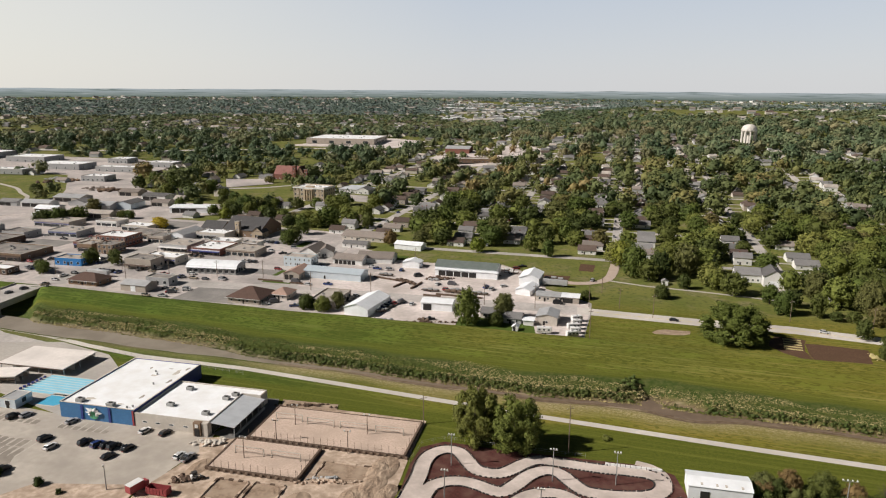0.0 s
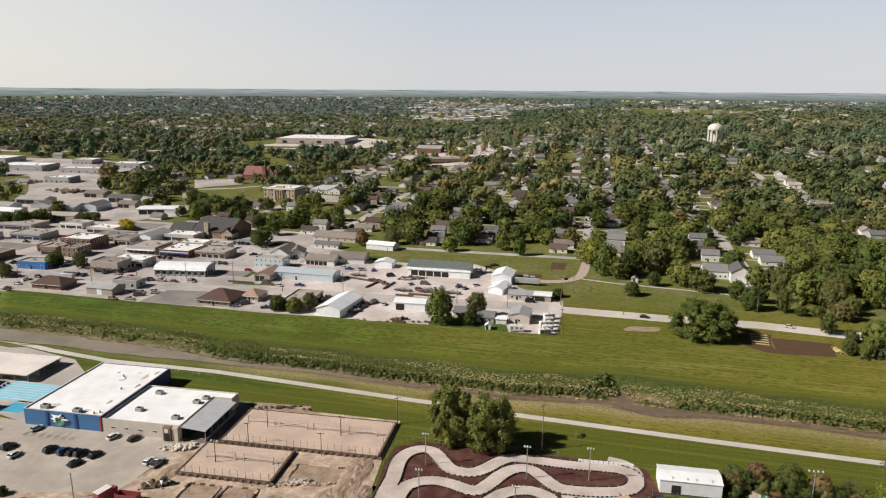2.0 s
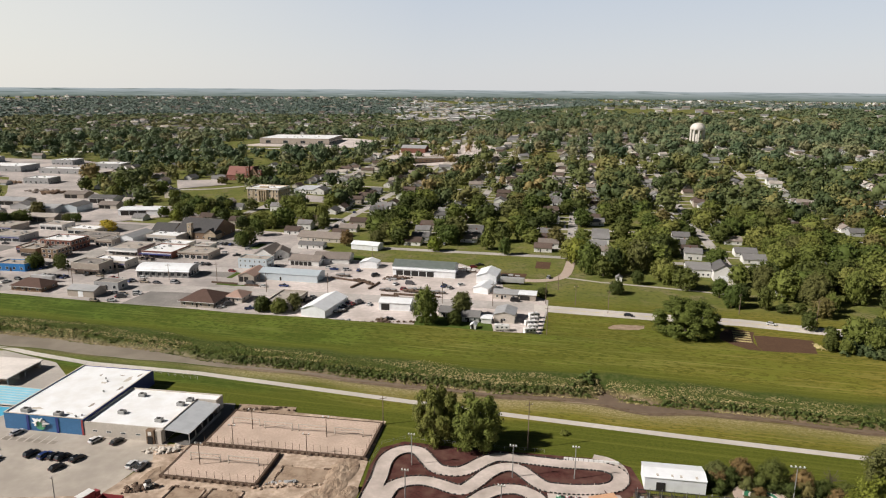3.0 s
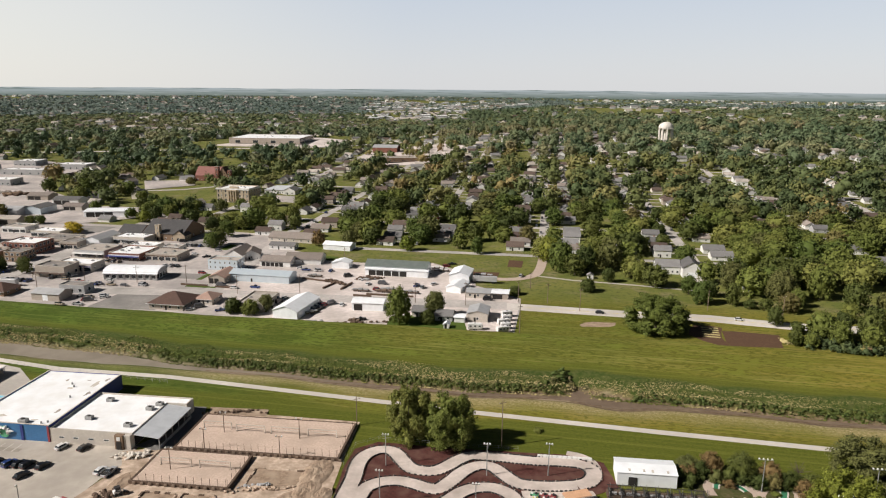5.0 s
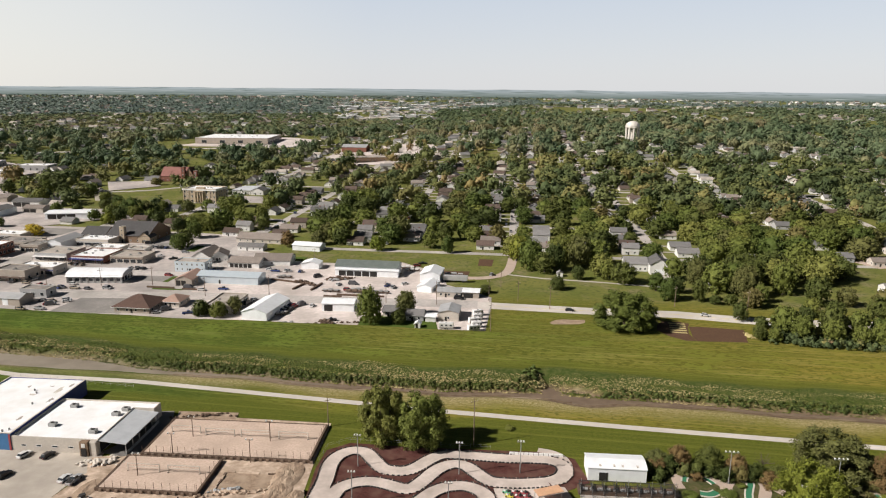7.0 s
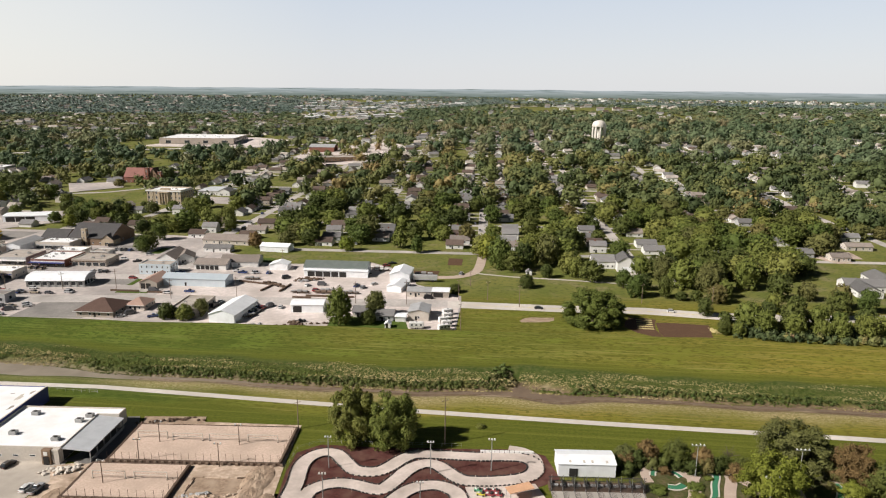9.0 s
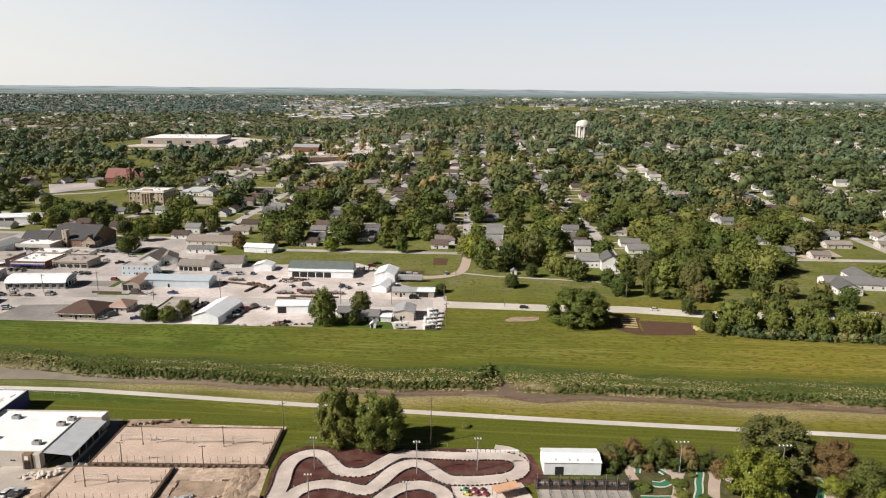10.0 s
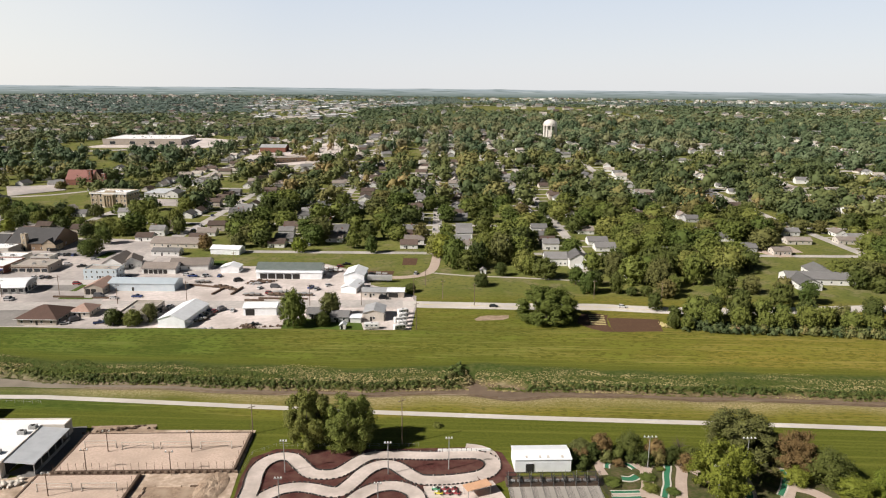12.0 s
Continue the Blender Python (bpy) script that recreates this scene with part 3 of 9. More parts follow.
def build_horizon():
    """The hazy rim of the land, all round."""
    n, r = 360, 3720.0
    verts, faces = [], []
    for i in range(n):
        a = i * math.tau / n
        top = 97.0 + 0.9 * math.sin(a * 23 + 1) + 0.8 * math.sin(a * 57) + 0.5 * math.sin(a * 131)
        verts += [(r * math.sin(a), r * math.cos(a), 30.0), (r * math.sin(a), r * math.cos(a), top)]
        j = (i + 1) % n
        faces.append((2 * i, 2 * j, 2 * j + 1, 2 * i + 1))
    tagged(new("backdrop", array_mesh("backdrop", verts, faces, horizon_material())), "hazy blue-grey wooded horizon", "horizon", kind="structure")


build_horizon()


def slab(name, label, category, pts, z, material, depth=0.4, kind="structure"):
    ob = part(name, prism(bmesh.new(), pts, z - depth, z), material)
    return tagged(ob, label, category, kind=kind)


def strip(name, label, category, pts, width, z, material, on_land=False, dash=None):
    """A road or path of even width along a line."""
    bm = bmesh.new()
    P = [Vector((x, y, 0)) for x, y in pts]
    rows = []
    for i, p in enumerate(P):
        t = (P[min(i + 1, len(P) - 1)] - P[max(i - 1, 0)]).normalized()
        n = Vector((-t.y, t.x, 0)) * width / 2
        rows.append([])
        for q, dz in ((p - n, -0.4), (p - n, 0), (p + n, 0), (p + n, -0.4)):
            zz = (float(land(q.x, q.y)) if on_land else 0) + z + dz
            rows[-1].append(bm.verts.new((q.x, q.y, zz)))
    for a, b in zip(rows, rows[1:]):
        for k in range(3):
            bm.faces.new((a[k], a[k + 1], b[k + 1], b[k]))
    bmesh.ops.recalc_face_normals(bm, faces=bm.faces)
    return tagged(part(name, bm, material), label, category, kind="structure")


def dense(pts, step):
    out = [pts[0]]
    for a, b in zip(pts, pts[1:]):
        n = max(1, int(math.dist(a, b) / step))
        out += [(a[0] + (b[0] - a[0]) * i / n, a[1] + (b[1] - a[1]) * i / n) for i in range(1, n + 1)]
    return out


def curve(pts, step):
    """A smooth line through the given points."""
    P = [Vector((*p, 0)) for p in pts]
    out = []
    for i in range(len(P) - 1):
        p0, p1, p2, p3 = P[max(i - 1, 0)], P[i], P[i + 1], P[min(i + 2, len(P) - 1)]
        n = max(2, int((p2 - p1).length / step))
        for k in range(n):
            t = k / n
            q = 0.5 * (2 * p1 + (p2 - p0) * t + (2 * p0 - 5 * p1 + 4 * p2 - p3) * t * t + (3 * p1 - p0 - 3 * p2 + p3) * t ** 3)
            out.append((q.x, q.y))
    out.append(tuple(P[-1][:2]))
    return out


# creek water
_c = [(x, float(stretch_interp(np.array(x, float), CREEK_X, CREEK_Y))) for x in range(-330, 345, 6)]
bm = bmesh.new()
_rows = [[bm.verts.new((x, y + s * 9, -4.19 + 0.17 * (x < -70))) for s in (-1, 1)] for x, y in _c]
for _a, _b in zip(_rows, _rows[1:]):
    bm.faces.new((_a[0], _b[0], _b[1], _a[1]))
tagged(part("water", bm, M["water"]), "shallow muddy creek water between grassy banks", "creek", kind="structure")

# the trail, the road beyond the levee, the town streets
strip("trail", "pale concrete trail along the creek", "path", dense([(-260, 333), (-184, 299.5), (-152, 283), (-123, 270.5), (-77, 258), (-48, 247.5), (34, 217.5), (95, 196.7), (171, 172), (330, 118)], 8), 3.0, 0.06, M["road"], True)

# ---- paved town ground and streets ----
TOWN_EDGE = [(-268, 388), (-205, 371), (-140, 350.5), (-100, 339.5), (-45, 321), (0, 309), (44, 297), (66, 290.5), (78, 328), (82, 345), (62, 372), (64, 395), (42, 426), (-3, 430), (-28, 438), (-36, 456), (-62, 480), (-72, 522), (-100, 534), (-190, 566), (-330, 610), (-440, 560), (-330, 420)]
slab("pavement", "weathered pale concrete lots and streets of the town", "pavement", TOWN_EDGE, 0.05, M["town_concrete"])
slab("yard_pavement", "pale pinkish concrete of the works yards", "pavement", [(-52, 325), (0, 310.5), (44, 298.5), (65.5, 292), (77, 328), (80.5, 344), (60, 371), (62, 394), (41, 424), (-3, 428.5), (-30, 410), (-52, 398), (-84, 402), (-88, 372), (-64, 352)], 0.075, M["yard_concrete"])
slab("lawn_strip", "shaded green lawn round small cottages", "lawn", [(9, 309), (30, 303), (46, 299), (46.5, 310), (40, 322), (12, 323)], 0.1, M["lawn_green"], kind="")
_at = local(-141, 350.5, -13)
slab("parking_lot", "grey patched asphalt parking lot beside the levee", "parking lot", [_at(0, 0), _at(36, 0), _at(40, 33), _at(4, 33)], 0.12, M["old_asphalt"])
for _pts, _w in (([(-235, 394), (-150, 381), (-75, 368), (0, 350), (72, 333.5)], 12), ([(-88, 350), (-76, 420), (-60, 507), (-50, 560)], 10), ([(-217, 378), (-205, 440), (-188, 520), (-165, 640)], 13), ([(-345, 470), (-205, 440), (-84, 412)], 10)):
    strip("street", "worn grey concrete street through the town", "street", dense(_pts, 8), _w, 0.11 + 0.004 * _w, M["street"])
for _x, _y, _w, _d, _key, _label in ((-186, 384, 30, 9, "old_asphalt", "grey asphalt parking strip beside a restaurant"), (-120, 405, 26, 14, "old_asphalt", "grey asphalt parking lot behind a store"), (-172, 432, 28, 12, "old_asphalt", "patched asphalt lot among shops"), (-133, 488, 26, 16, "old_asphalt", "grey asphalt church car park"), (-240, 550, 40, 22, "old_asphalt", "grey asphalt car park"), (-300, 480, 36, 18, "old_asphalt", "grey asphalt lot behind a shop row"), (-60, 402, 30, 10, "town_concrete", "concrete apron behind a blue hall")):
    _at = local(_x, _y, TOWN)
    slab("parking_lot", _label, "parking lot", [_at(0, 0), _at(_w, 0), _at(_w, _d), _at(0, _d)], 0.09, M[_key])
for _x, _y, _w, _d, _t in ((-101, 384, 18, 2.2, -16), (-98, 398, 3, 12, -16), (-30, 442, 10, 8, -20), (-52, 452, 14, 5, -16), (-100, 474, 6, 16, -16), (-160, 531, 30, 4, -16)):
    _at = local(_x, _y, _t)
    slab("lawn_strip", "kerbed strip of green lawn beside a street", "lawn", [_at(0, 0), _at(_w, 0), _at(_w, _d), _at(0, _d)], 0.2, M["lawn_green"], kind="")
strip("road", "pale two-lane concrete road behind the levee", "road", dense([(70, 333.5), (128, 315), (168, 304.5), (201, 290), (250, 277), (304, 268), (420, 236), (700, 150)], 10), 10.4, 0.1, M["road"], True)
strip("trim", "painted yellow centre line of the road", "road marking", dense([(80, 330.3), (128, 315), (168, 304.5), (201, 290), (250, 277)], 10), 0.25, 0.115, M["yellow_paint"], True)
STREET_S = (-285, -190, -92, 0, 98, 196, 294, 392, 490, 590)
STREET_T = (0, 96, 192, 290, 390, 490, 590, 690, 800)
_o = local(118, 437, -15.2)
for _s in STREET_S:
    strip("street", "narrow residential concrete street between trees", "street", dense([_o(_s, 0 if _s >= 0 else 60), _o(_s, 860)], 15), 7.5, 0.12, M["street"], True)
for _t in STREET_T:
    strip("street", "narrow residential concrete cross street", "street", dense([_o(-150 if _t < 90 else -290, _t), _o(720, _t)], 15), 6.5, 0.1, M["street"], True)
strip("footpath", "pale kerbed footpath curving across a lawn", "path", curve([(-60, 452), (-46, 446), (-30, 438), (-24, 436), (-26, 432), (-42, 424)], 3), 1.6, 0.13, M["kerb"])
strip("lane", "dusty gravel lane joining the street", "lane", curve([(118, 437), (113, 420), (104, 396), (95, 386), (82, 383), (62, 390)], 4), 6.0, 0.14, M["path"])
strip("footpath", "narrow pale footpath across grass", "path", dense([(100, 390), (120, 378), (150, 366), (185, 350)], 8), 2.0, 0.1, M["concrete"])
for _pts, _label in (([(64.5, 402), (81, 398.5), (77, 386.5), (60, 390)], "bare brown vegetable plot in grass"), ([(93, 428.5), (102, 425.5), (97, 409), (88.5, 411.5)], "dark tilled garden plot in grass"), ([(164.5, 287), (170, 285.8), (178, 283), (188, 279), (185.5, 273), (182.5, 268), (180, 262.2), (172, 263.5), (165, 266), (158.8, 268.3), (159.5, 274), (162, 280)], "dark tilled soil plot beside the levee")):
    slab("garden_plot", _label, "garden plot", _pts, 0.1, M["tilled"], kind="")
slab("garden_plot", "patch of bare pinkish soil in the meadow", "garden plot", [(104, 304.2), (108, 305.2), (114, 303.6), (119, 302.8), (117.4, 299.0), (114, 297.4), (108, 297.9), (101, 299.2), (100.6, 301.4)], 0.06, M["dug_earth"], kind="")
slab("garden_plot", "strip of trampled brown soil beside a tilled plot", "garden plot", [(147, 284), (150, 290), (155, 296), (163, 294.4), (167, 291), (164, 286.5), (159.8, 278), (158.6, 268.6), (154, 270), (149.5, 276)], 0.07, M["tilled"], kind="")
for _i in range(5):
    _a = local(152.2 + _i * 1.2, 280.6 + _i * 2.9, -19)
    slab("garden_bed", "pale straw-covered garden row", "garden bed", [_a(0, 0), _a(7.5, 0), _a(7.5, 1.5), _a(0, 1.5)], 0.12 + 0.02 * _i, M["straw"], kind="")

# ---- buildings ----
WINDOW_MESH = {}


def window_meshes(w, h):
    key = (round(w, 2), round(h, 2))
    if key not in WINDOW_MESH:
        bm = bmesh.new()
        for x0, x1, z0, z1 in ((-w / 2, w / 2, 0, 0.1), (-w / 2, w / 2, h - 0.1, h), (-w / 2, -w / 2 + 0.1, 0.1, h - 0.1), (w / 2 - 0.1, w / 2, 0.1, h - 0.1)):
            box(bm, x0, x1, -0.08, 0.05, z0, z1)
        a = bpy.data.meshes.new("window")
        bm.to_mesh(a)
        a.materials.append(M["white_paint"])
        bm = one_box(-w / 2 + 0.08, w / 2 - 0.08, -0.03, 0.05, 0.08, h - 0.08)
        b = bpy.data.meshes.new("pane")
        bm.to_mesh(b)
        b.materials.append(M["glass"])
        WINDOW_MESH[key] = (a, b)
    return WINDOW_MESH[key]


def glazed_mesh(w, h):
    """A small far window, frame and glass in one mesh."""
    key = ("glazed", w, h)
    if key not in WINDOW_MESH:
        me = window_meshes(w, h)[0].copy()
        bm = bmesh.new()
        bm.from_mesh(me)
        n = len(bm.faces)
        box(bm, -w / 2 + 0.08, w / 2 - 0.08, -0.03, 0.05, 0.08, h - 0.08)
        bm.faces.ensure_lookup_table()
        for f in bm.faces[n:]:
            f.material_index = 1
        bm.to_mesh(me)
        bm.free()
        me.materials.append(M["glass"])
        WINDOW_MESH[key] = me
    return WINDOW_MESH[key]


def put_window(parent, m, w, h, whole=False):
    if whole:
        return shared("window", glazed_mesh(w, h), parent, m)
    a, b = window_meshes(w, h)
    ob = shared("window", a, parent, m)
    shared("pane", b, ob, Matrix())


def windows_on(parent, w, d, z, n_front, n_side, ww, wh, back=False, whole=False):
    for i in range(n_front):
        put_window(parent, pose(w * (i + 0.5) / n_front, 0, z), ww, wh, whole)
        if back:
            put_window(parent, pose(w * (i + 0.5) / n_front, d, z, 0, 0, 180), ww, wh, whole)
    place = parent.matrix_basis.translation.x
    for i in range(n_side):
        if place < 60:
            put_window(parent, pose(w, d * (i + 0.5) / n_side, z, 0, 0, 90), ww, wh, whole)
        if place > -60:
            put_window(parent, pose(0, d * (i + 0.5) / n_side, z, 0, 0, -90), ww, wh, whole)


def roof_unit(parent, x, y, z, s=1.0):
    """A rooftop air conditioner."""
    ob = part("air_conditioner", box(bmesh.new(), x - 1.1 * s, x + 1.1 * s, y - 0.8 * s, y + 0.8 * s, z, z + 1.1 * s, bevel=0.06), M["steel"], parent, "grey rooftop air conditioner")
    bm = bmesh.new()
    tube(bm, (x, y, z + 1.1 * s), (x, y, z + 1.22 * s), 0.55 * s, n=12)
    part("fan_grille", bm, M["dark"], ob)


def flat_building(name, label, x, y, ang, w, d, h, wall, roof, front=4, side=3, storeys=1, units=2, door=True, parapet=0.5, category="building", base=0.05, awning=None, win=(2.1, 1.9)):
    ob = thing(name, pose(x, y, base, 0, 0, ang), label, category)
    bm = bmesh.new()
    t = 0.3
    for a in ((0, w, 0, t), (0, w, d - t, d), (0, t, t, d - t), (w - t, w, t, d - t)):
        box(bm, *a, 0, h + parapet)
    part("wall", bm, M[wall], ob)
    part("roof", one_box(t, w - t, t, d - t, h - 0.3, h), M[roof], ob)
    bm = bmesh.new()
    for a in ((-0.06, w + 0.06, -0.06, t), (-0.06, w + 0.06, d - t, d + 0.06), (-0.06, t, t, d - t), (w - t, w + 0.06, t, d - t)):
        box(bm, *a, h + parapet, h + parapet + 0.1)
    part("coping", bm, M["kerb"], ob)
    if category == "shop" and storeys == 1:
        for i in range(front):
            put_window(ob, pose(w * (i + 0.5) / front, 0, 0.35), w / front - 0.7, 2.3)
        windows_on(ob, w, d, 1.4, 0, min(side, 2), 1.3, 1.1)
        part("fascia", one_box(0.2, w - 0.2, -0.16, -0.02, 2.8, 3.4), M[("timber", "white_paint", "grey_metal", "navy_paint")[int(abs(x)) % 4]], ob)
    else:
        for k in range(storeys):
            windows_on(ob, w, d, 1.0 + k * h / storeys, front, side, win[0], min(win[1], h / storeys - 1.2))
    if door:
        part("door", one_box(w * 0.5 - 0.6, w * 0.5 + 0.6, -0.1, 0.02, 0, 2.2), M["dark"], ob)
    if awning:
        bm = bmesh.new()
        profile_y(bm, [(-0.2, 2.6), (w + 0.2, 2.6), (w + 0.2, 2.8), (-0.2, 2.8)], -2.6, -0.02)
        part("awning", bm, M[awning], ob)
        for i in range(5):
            part("awning_post", one_box(w * i / 4 - 0.08, w * i / 4 + 0.08, -2.5, -2.34, 0, 2.6), M["timber"], ob)
    rnd = random.Random(int(abs(x * 13 + y * 7)))
    for i in range(units):
        roof_unit(ob, w * (0.2 + 0.6 * rnd.random()), d * (0.25 + 0.5 * rnd.random()), h, 0.5 + 0.45 * rnd.random())
    if units:
        for i in range(3):
            px, py = w * (0.1 + 0.8 * rnd.random()), d * (0.1 + 0.8 * rnd.random())
            part("vent_pipe", tube(bmesh.new(), (px, py, h), (px, py, h + 0.6), 0.12, n=6), M["steel"], ob)
    return ob


def gable_building(name, label, x, y, ang, w, d, h, rise, wall, roof, along="x", front=3, side=2, door="dark", category="building", over=0.4, base=0.05, chimney=False, big_door=0.0, group="", bays=0, span_of=0.62):
    """Walls with gable ends and two roof slopes; along: the ridge's direction."""
    ob = thing(name, pose(x, y, base, 0, 0, ang), label, category, group)
    bm = bmesh.new()
    if along == "y":
        profile_y(bm, [(0, 0), (w, 0), (w, h), (w / 2, h + rise), (0, h)], 0, d)
    else:
        profile_y(bm, [(0, 0), (d, 0), (d, h), (d / 2, h + rise), (0, h)], 0, w)
        bmesh.ops.transform(bm, matrix=Matrix(((0, 1, 0, 0), (1, 0, 0, 0), (0, 0, 1, 0), (0, 0, 0, 1))), verts=bm.verts)
        bmesh.ops.recalc_face_normals(bm, faces=bm.faces)
    part("wall", bm, M[wall], ob)
    span, run = (w, d) if along == "y" else (d, w)
    k = rise / (span / 2)
    for sgn in (0, 1):
        bm = bmesh.new()
        pts = [(-over, h - over * k + 0.03), (span / 2, h + rise + 0.03), (span / 2, h + rise + 0.2), (-over, h - over * k + 0.2)]
        if sgn:
            pts = [(span - a, b) for a, b in pts]
        profile_y(bm, pts, -over, run + over)
        if along == "x":
            bmesh.ops.transform(bm, matrix=Matrix(((0, 1, 0, 0), (1, 0, 0, 0), (0, 0, 1, 0), (0, 0, 0, 1))), verts=bm.verts)
        bmesh.ops.recalc_face_normals(bm, faces=bm.faces)
        part("roof_slope", bm, M[roof], ob)
    if front or side:
        windows_on(ob, w, d, 1.0, front, side, 1.2, min(1.3, h - 1.3), back=True, whole=bool(group))
    if big_door:
        part("roller_door", one_box(w * 0.5 - big_door / 2, w * 0.5 + big_door / 2, -0.08, 0.02, 0, min(3.4, h - 0.4)), M["white_metal"], ob)
    elif door:
        part("door", one_box(w * 0.37 - 0.5, w * 0.37 + 0.5, -0.1, 0.02, 0, 2.1), M[door], ob)
    # no opening is cut: flat dark panels stand for the shade inside the bays
    for i in range(bays):
        bw = w * span_of / bays
        bx = w * (0.05 if span_of < 0.8 else (1 - span_of) / 2) + bw * i
        part("open_bay", one_box(bx + 0.25, bx + bw - 0.25, -0.06, 0.02, 0, h - 0.7), M["dark"], ob, "dark panel for the shade inside an open vehicle bay")
    if chimney:
        part("chimney", one_box(w * 0.3, w * 0.3 + 0.7, d * 0.5 - 0.35, d * 0.5 + 0.35, h + rise * 0.6, h + rise + 1.0), M["brick"], ob)
    return ob


def hip_building(name, label, x, y, ang, w, d, h, rise, wall, roof, front=4, side=2, category="house", over=0.6, base=0.05):
    ob = thing(name, pose(x, y, base, 0, 0, ang), label, category)
    part("wall", one_box(0, w, 0, d, 0, h), M[wall], ob)
    bm = bmesh.new()
    s = min(w, d) / 2
    a = [bm.verts.new(v) for v in ((-over, -over, h), (w + over, -over, h), (w + over, d + over, h), (-over, d + over, h))]
    if w >= d:
        r = [bm.verts.new((s, d / 2, h + rise)), bm.verts.new((w - s + 0.01, d / 2, h + rise))]
        faces = ((a[0], a[1], r[1], r[0]), (a[1], a[2], r[1]), (a[2], a[3], r[0], r[1]), (a[3], a[0], r[0]))
    else:
        r = [bm.verts.new((w / 2, s, h + rise)), bm.verts.new((w / 2, d - s, h + rise))]
        faces = ((a[0], a[1], r[0]), (a[1], a[2], r[1], r[0]), (a[2], a[3], r[1]), (a[3], a[0], r[0], r[1]))
    for f in faces:
        bm.faces.new(f)
    bm.faces.new(a[::-1])
    bmesh.ops.recalc_face_normals(bm, faces=bm.faces)
    part("roof", bm, M[roof], ob)
    for q in ((-over - 0.05, w + over + 0.05, -over - 0.1, -over), (-over - 0.05, w + over + 0.05, d + over, d + over + 0.1)):
        part("gutter", one_box(*q, h - 0.15, h + 0.05), M["white_paint"], ob)
    windows_on(ob, w, d, 0.9, front, side, 1.3, 1.3)
    part("door", one_box(w * 0.5 - 0.5, w * 0.5 + 0.5, -0.08, 0.02, 0, 2.1), M["dark"], ob)
    return ob


def bowed_building(name, label, x, y, ang, w, d, h, rise, wall, roof, bays):
    """A long store under a shallow barrel roof, with wide shop windows between piers."""
    ob = thing(name, pose(x, y, 0.05, 0, 0, ang), label, "store")
    turn = Matrix(((0, 1, 0, 0), (1, 0, 0, 0), (0, 0, 1, 0), (0, 0, 0, 1)))
    arc = [(d * (0.5 - 0.5 * math.cos(math.pi * i / 12)), h + rise * math.sin(math.pi * i / 12)) for i in range(13)]
    for key, pts, a, b, mat in (("wall", [(0, 0), (d, 0)] + arc[::-1], 0, w, wall), ("roof", [(-0.9, h - 0.25)] + [(q, z + 0.25) for q, z in arc] + [(d + 0.9, h - 0.25)] + [(q, z + 0.03) for q, z in arc[::-1]], -0.7, w + 0.7, roof)):
        bm = bmesh.new()
        profile_y(bm, pts, a, b)
        bmesh.ops.transform(bm, matrix=turn, verts=bm.verts)
        bmesh.ops.recalc_face_normals(bm, faces=bm.faces)
        part(key, bm, M[mat], ob)
    for i in range(bays):
        put_window(ob, pose(w * (i + 0.5) / bays, 0, 0.9), w / bays - 1.3, h - 1.9)
        part("pier", one_box(w * i / bays - 0.2, w * i / bays + 0.2, -0.35, 0.0, 0, h - 0.3), M["steel"], ob)
    for i in range(4):
        put_window(ob, pose(w, d * (i + 0.5) / 4, 0.5, 0, 0, 90), d / 4 - 0.6, h - 1.1)
    part("fascia", one_box(-0.3, w + 0.3, -0.45, -0.02, h - 0.35, h - 0.02), M["grey_metal"], ob)
    return ob


# buildings along the levee
flat_building("shop", "low flat-roofed shop by the bridge road", -272, 401, TOWN, 18, 9, 3.4, "timber", "white_roof", 4, 2, units=0)
hip_building("restaurant", "low building with a wide brown hip roof", -209, 378, TOWN, 19, 12, 2.8, 3.4, "brown_brick", "shingle_rust", 4, 2, "restaurant", 1.0)
gable_building("workshop", "tan low-gabled metal workshop", -174, 366, TOWN, 16, 10, 3.6, 1.6, "tan_wall", "grey_metal", "x", 0, 0, category="workshop", big_door=3)
flat_building("garage", "dark flat-roofed garage behind a tan workshop", -165, 378, TOWN, 15, 8, 4.2, "grey_wall", "tar_roof", 3, 1, units=0, category="garage")
hip_building("restaurant", "broad low building under a brown hip roof", -109, 345, TOWN, 18.5, 17, 3.0, 4.4, "tan_wall", "shingle_rust", 4, 3, "restaurant", 1.0)
hip_building("house", "small house with a faded terracotta hip roof", -88, 351, TOWN, 9.5, 11, 2.8, 2.6, "cream_wall", "shingle_pink", 2, 2)
flat_building("storehouse", "tan flat-roofed block building behind bushes", -65, 337, TOWN, 14, 22, 3.8, "tan_wall", "gravel_roof", 3, 4, units=1, category="storehouse")
gable_building("metal_shed", "bright white gabled metal shed at the levee", -45.5, 325.8, TOWN - 6, 13, 25, 4.0, 2.2, "white_metal", "white_metal", "y", 0, 0, None, "shed")
gable_building("open_shed", "white metal shed with dark open bays", -7.5, 333.5, TOWN + 4, 16, 9, 4.0, 1.0, "white_metal", "white_metal", "x", 0, 0, None, "shed", bays=1, span_of=0.3)
gable_building("cottage", "small grey-roofed cottage among trees", 22, 321, TOWN, 7, 8, 2.6, 2.0, "cream_wall", "shingle", "x", 2, 1, category="cottage")
gable_building("cottage", "small dark house with shingled roof", 32.5, 313.5, TOWN, 8.5, 8, 2.7, 2.0, "grey_wall", "shingle", "x", 2, 1, category="cottage")
gable_building("garden_shed", "tiny white garden shed on the levee side", 35.5, 302.5, TOWN, 2.6, 2.8, 2.1, 0.9, "white_paint", "white_metal", "y", 0, 0, category="shed")
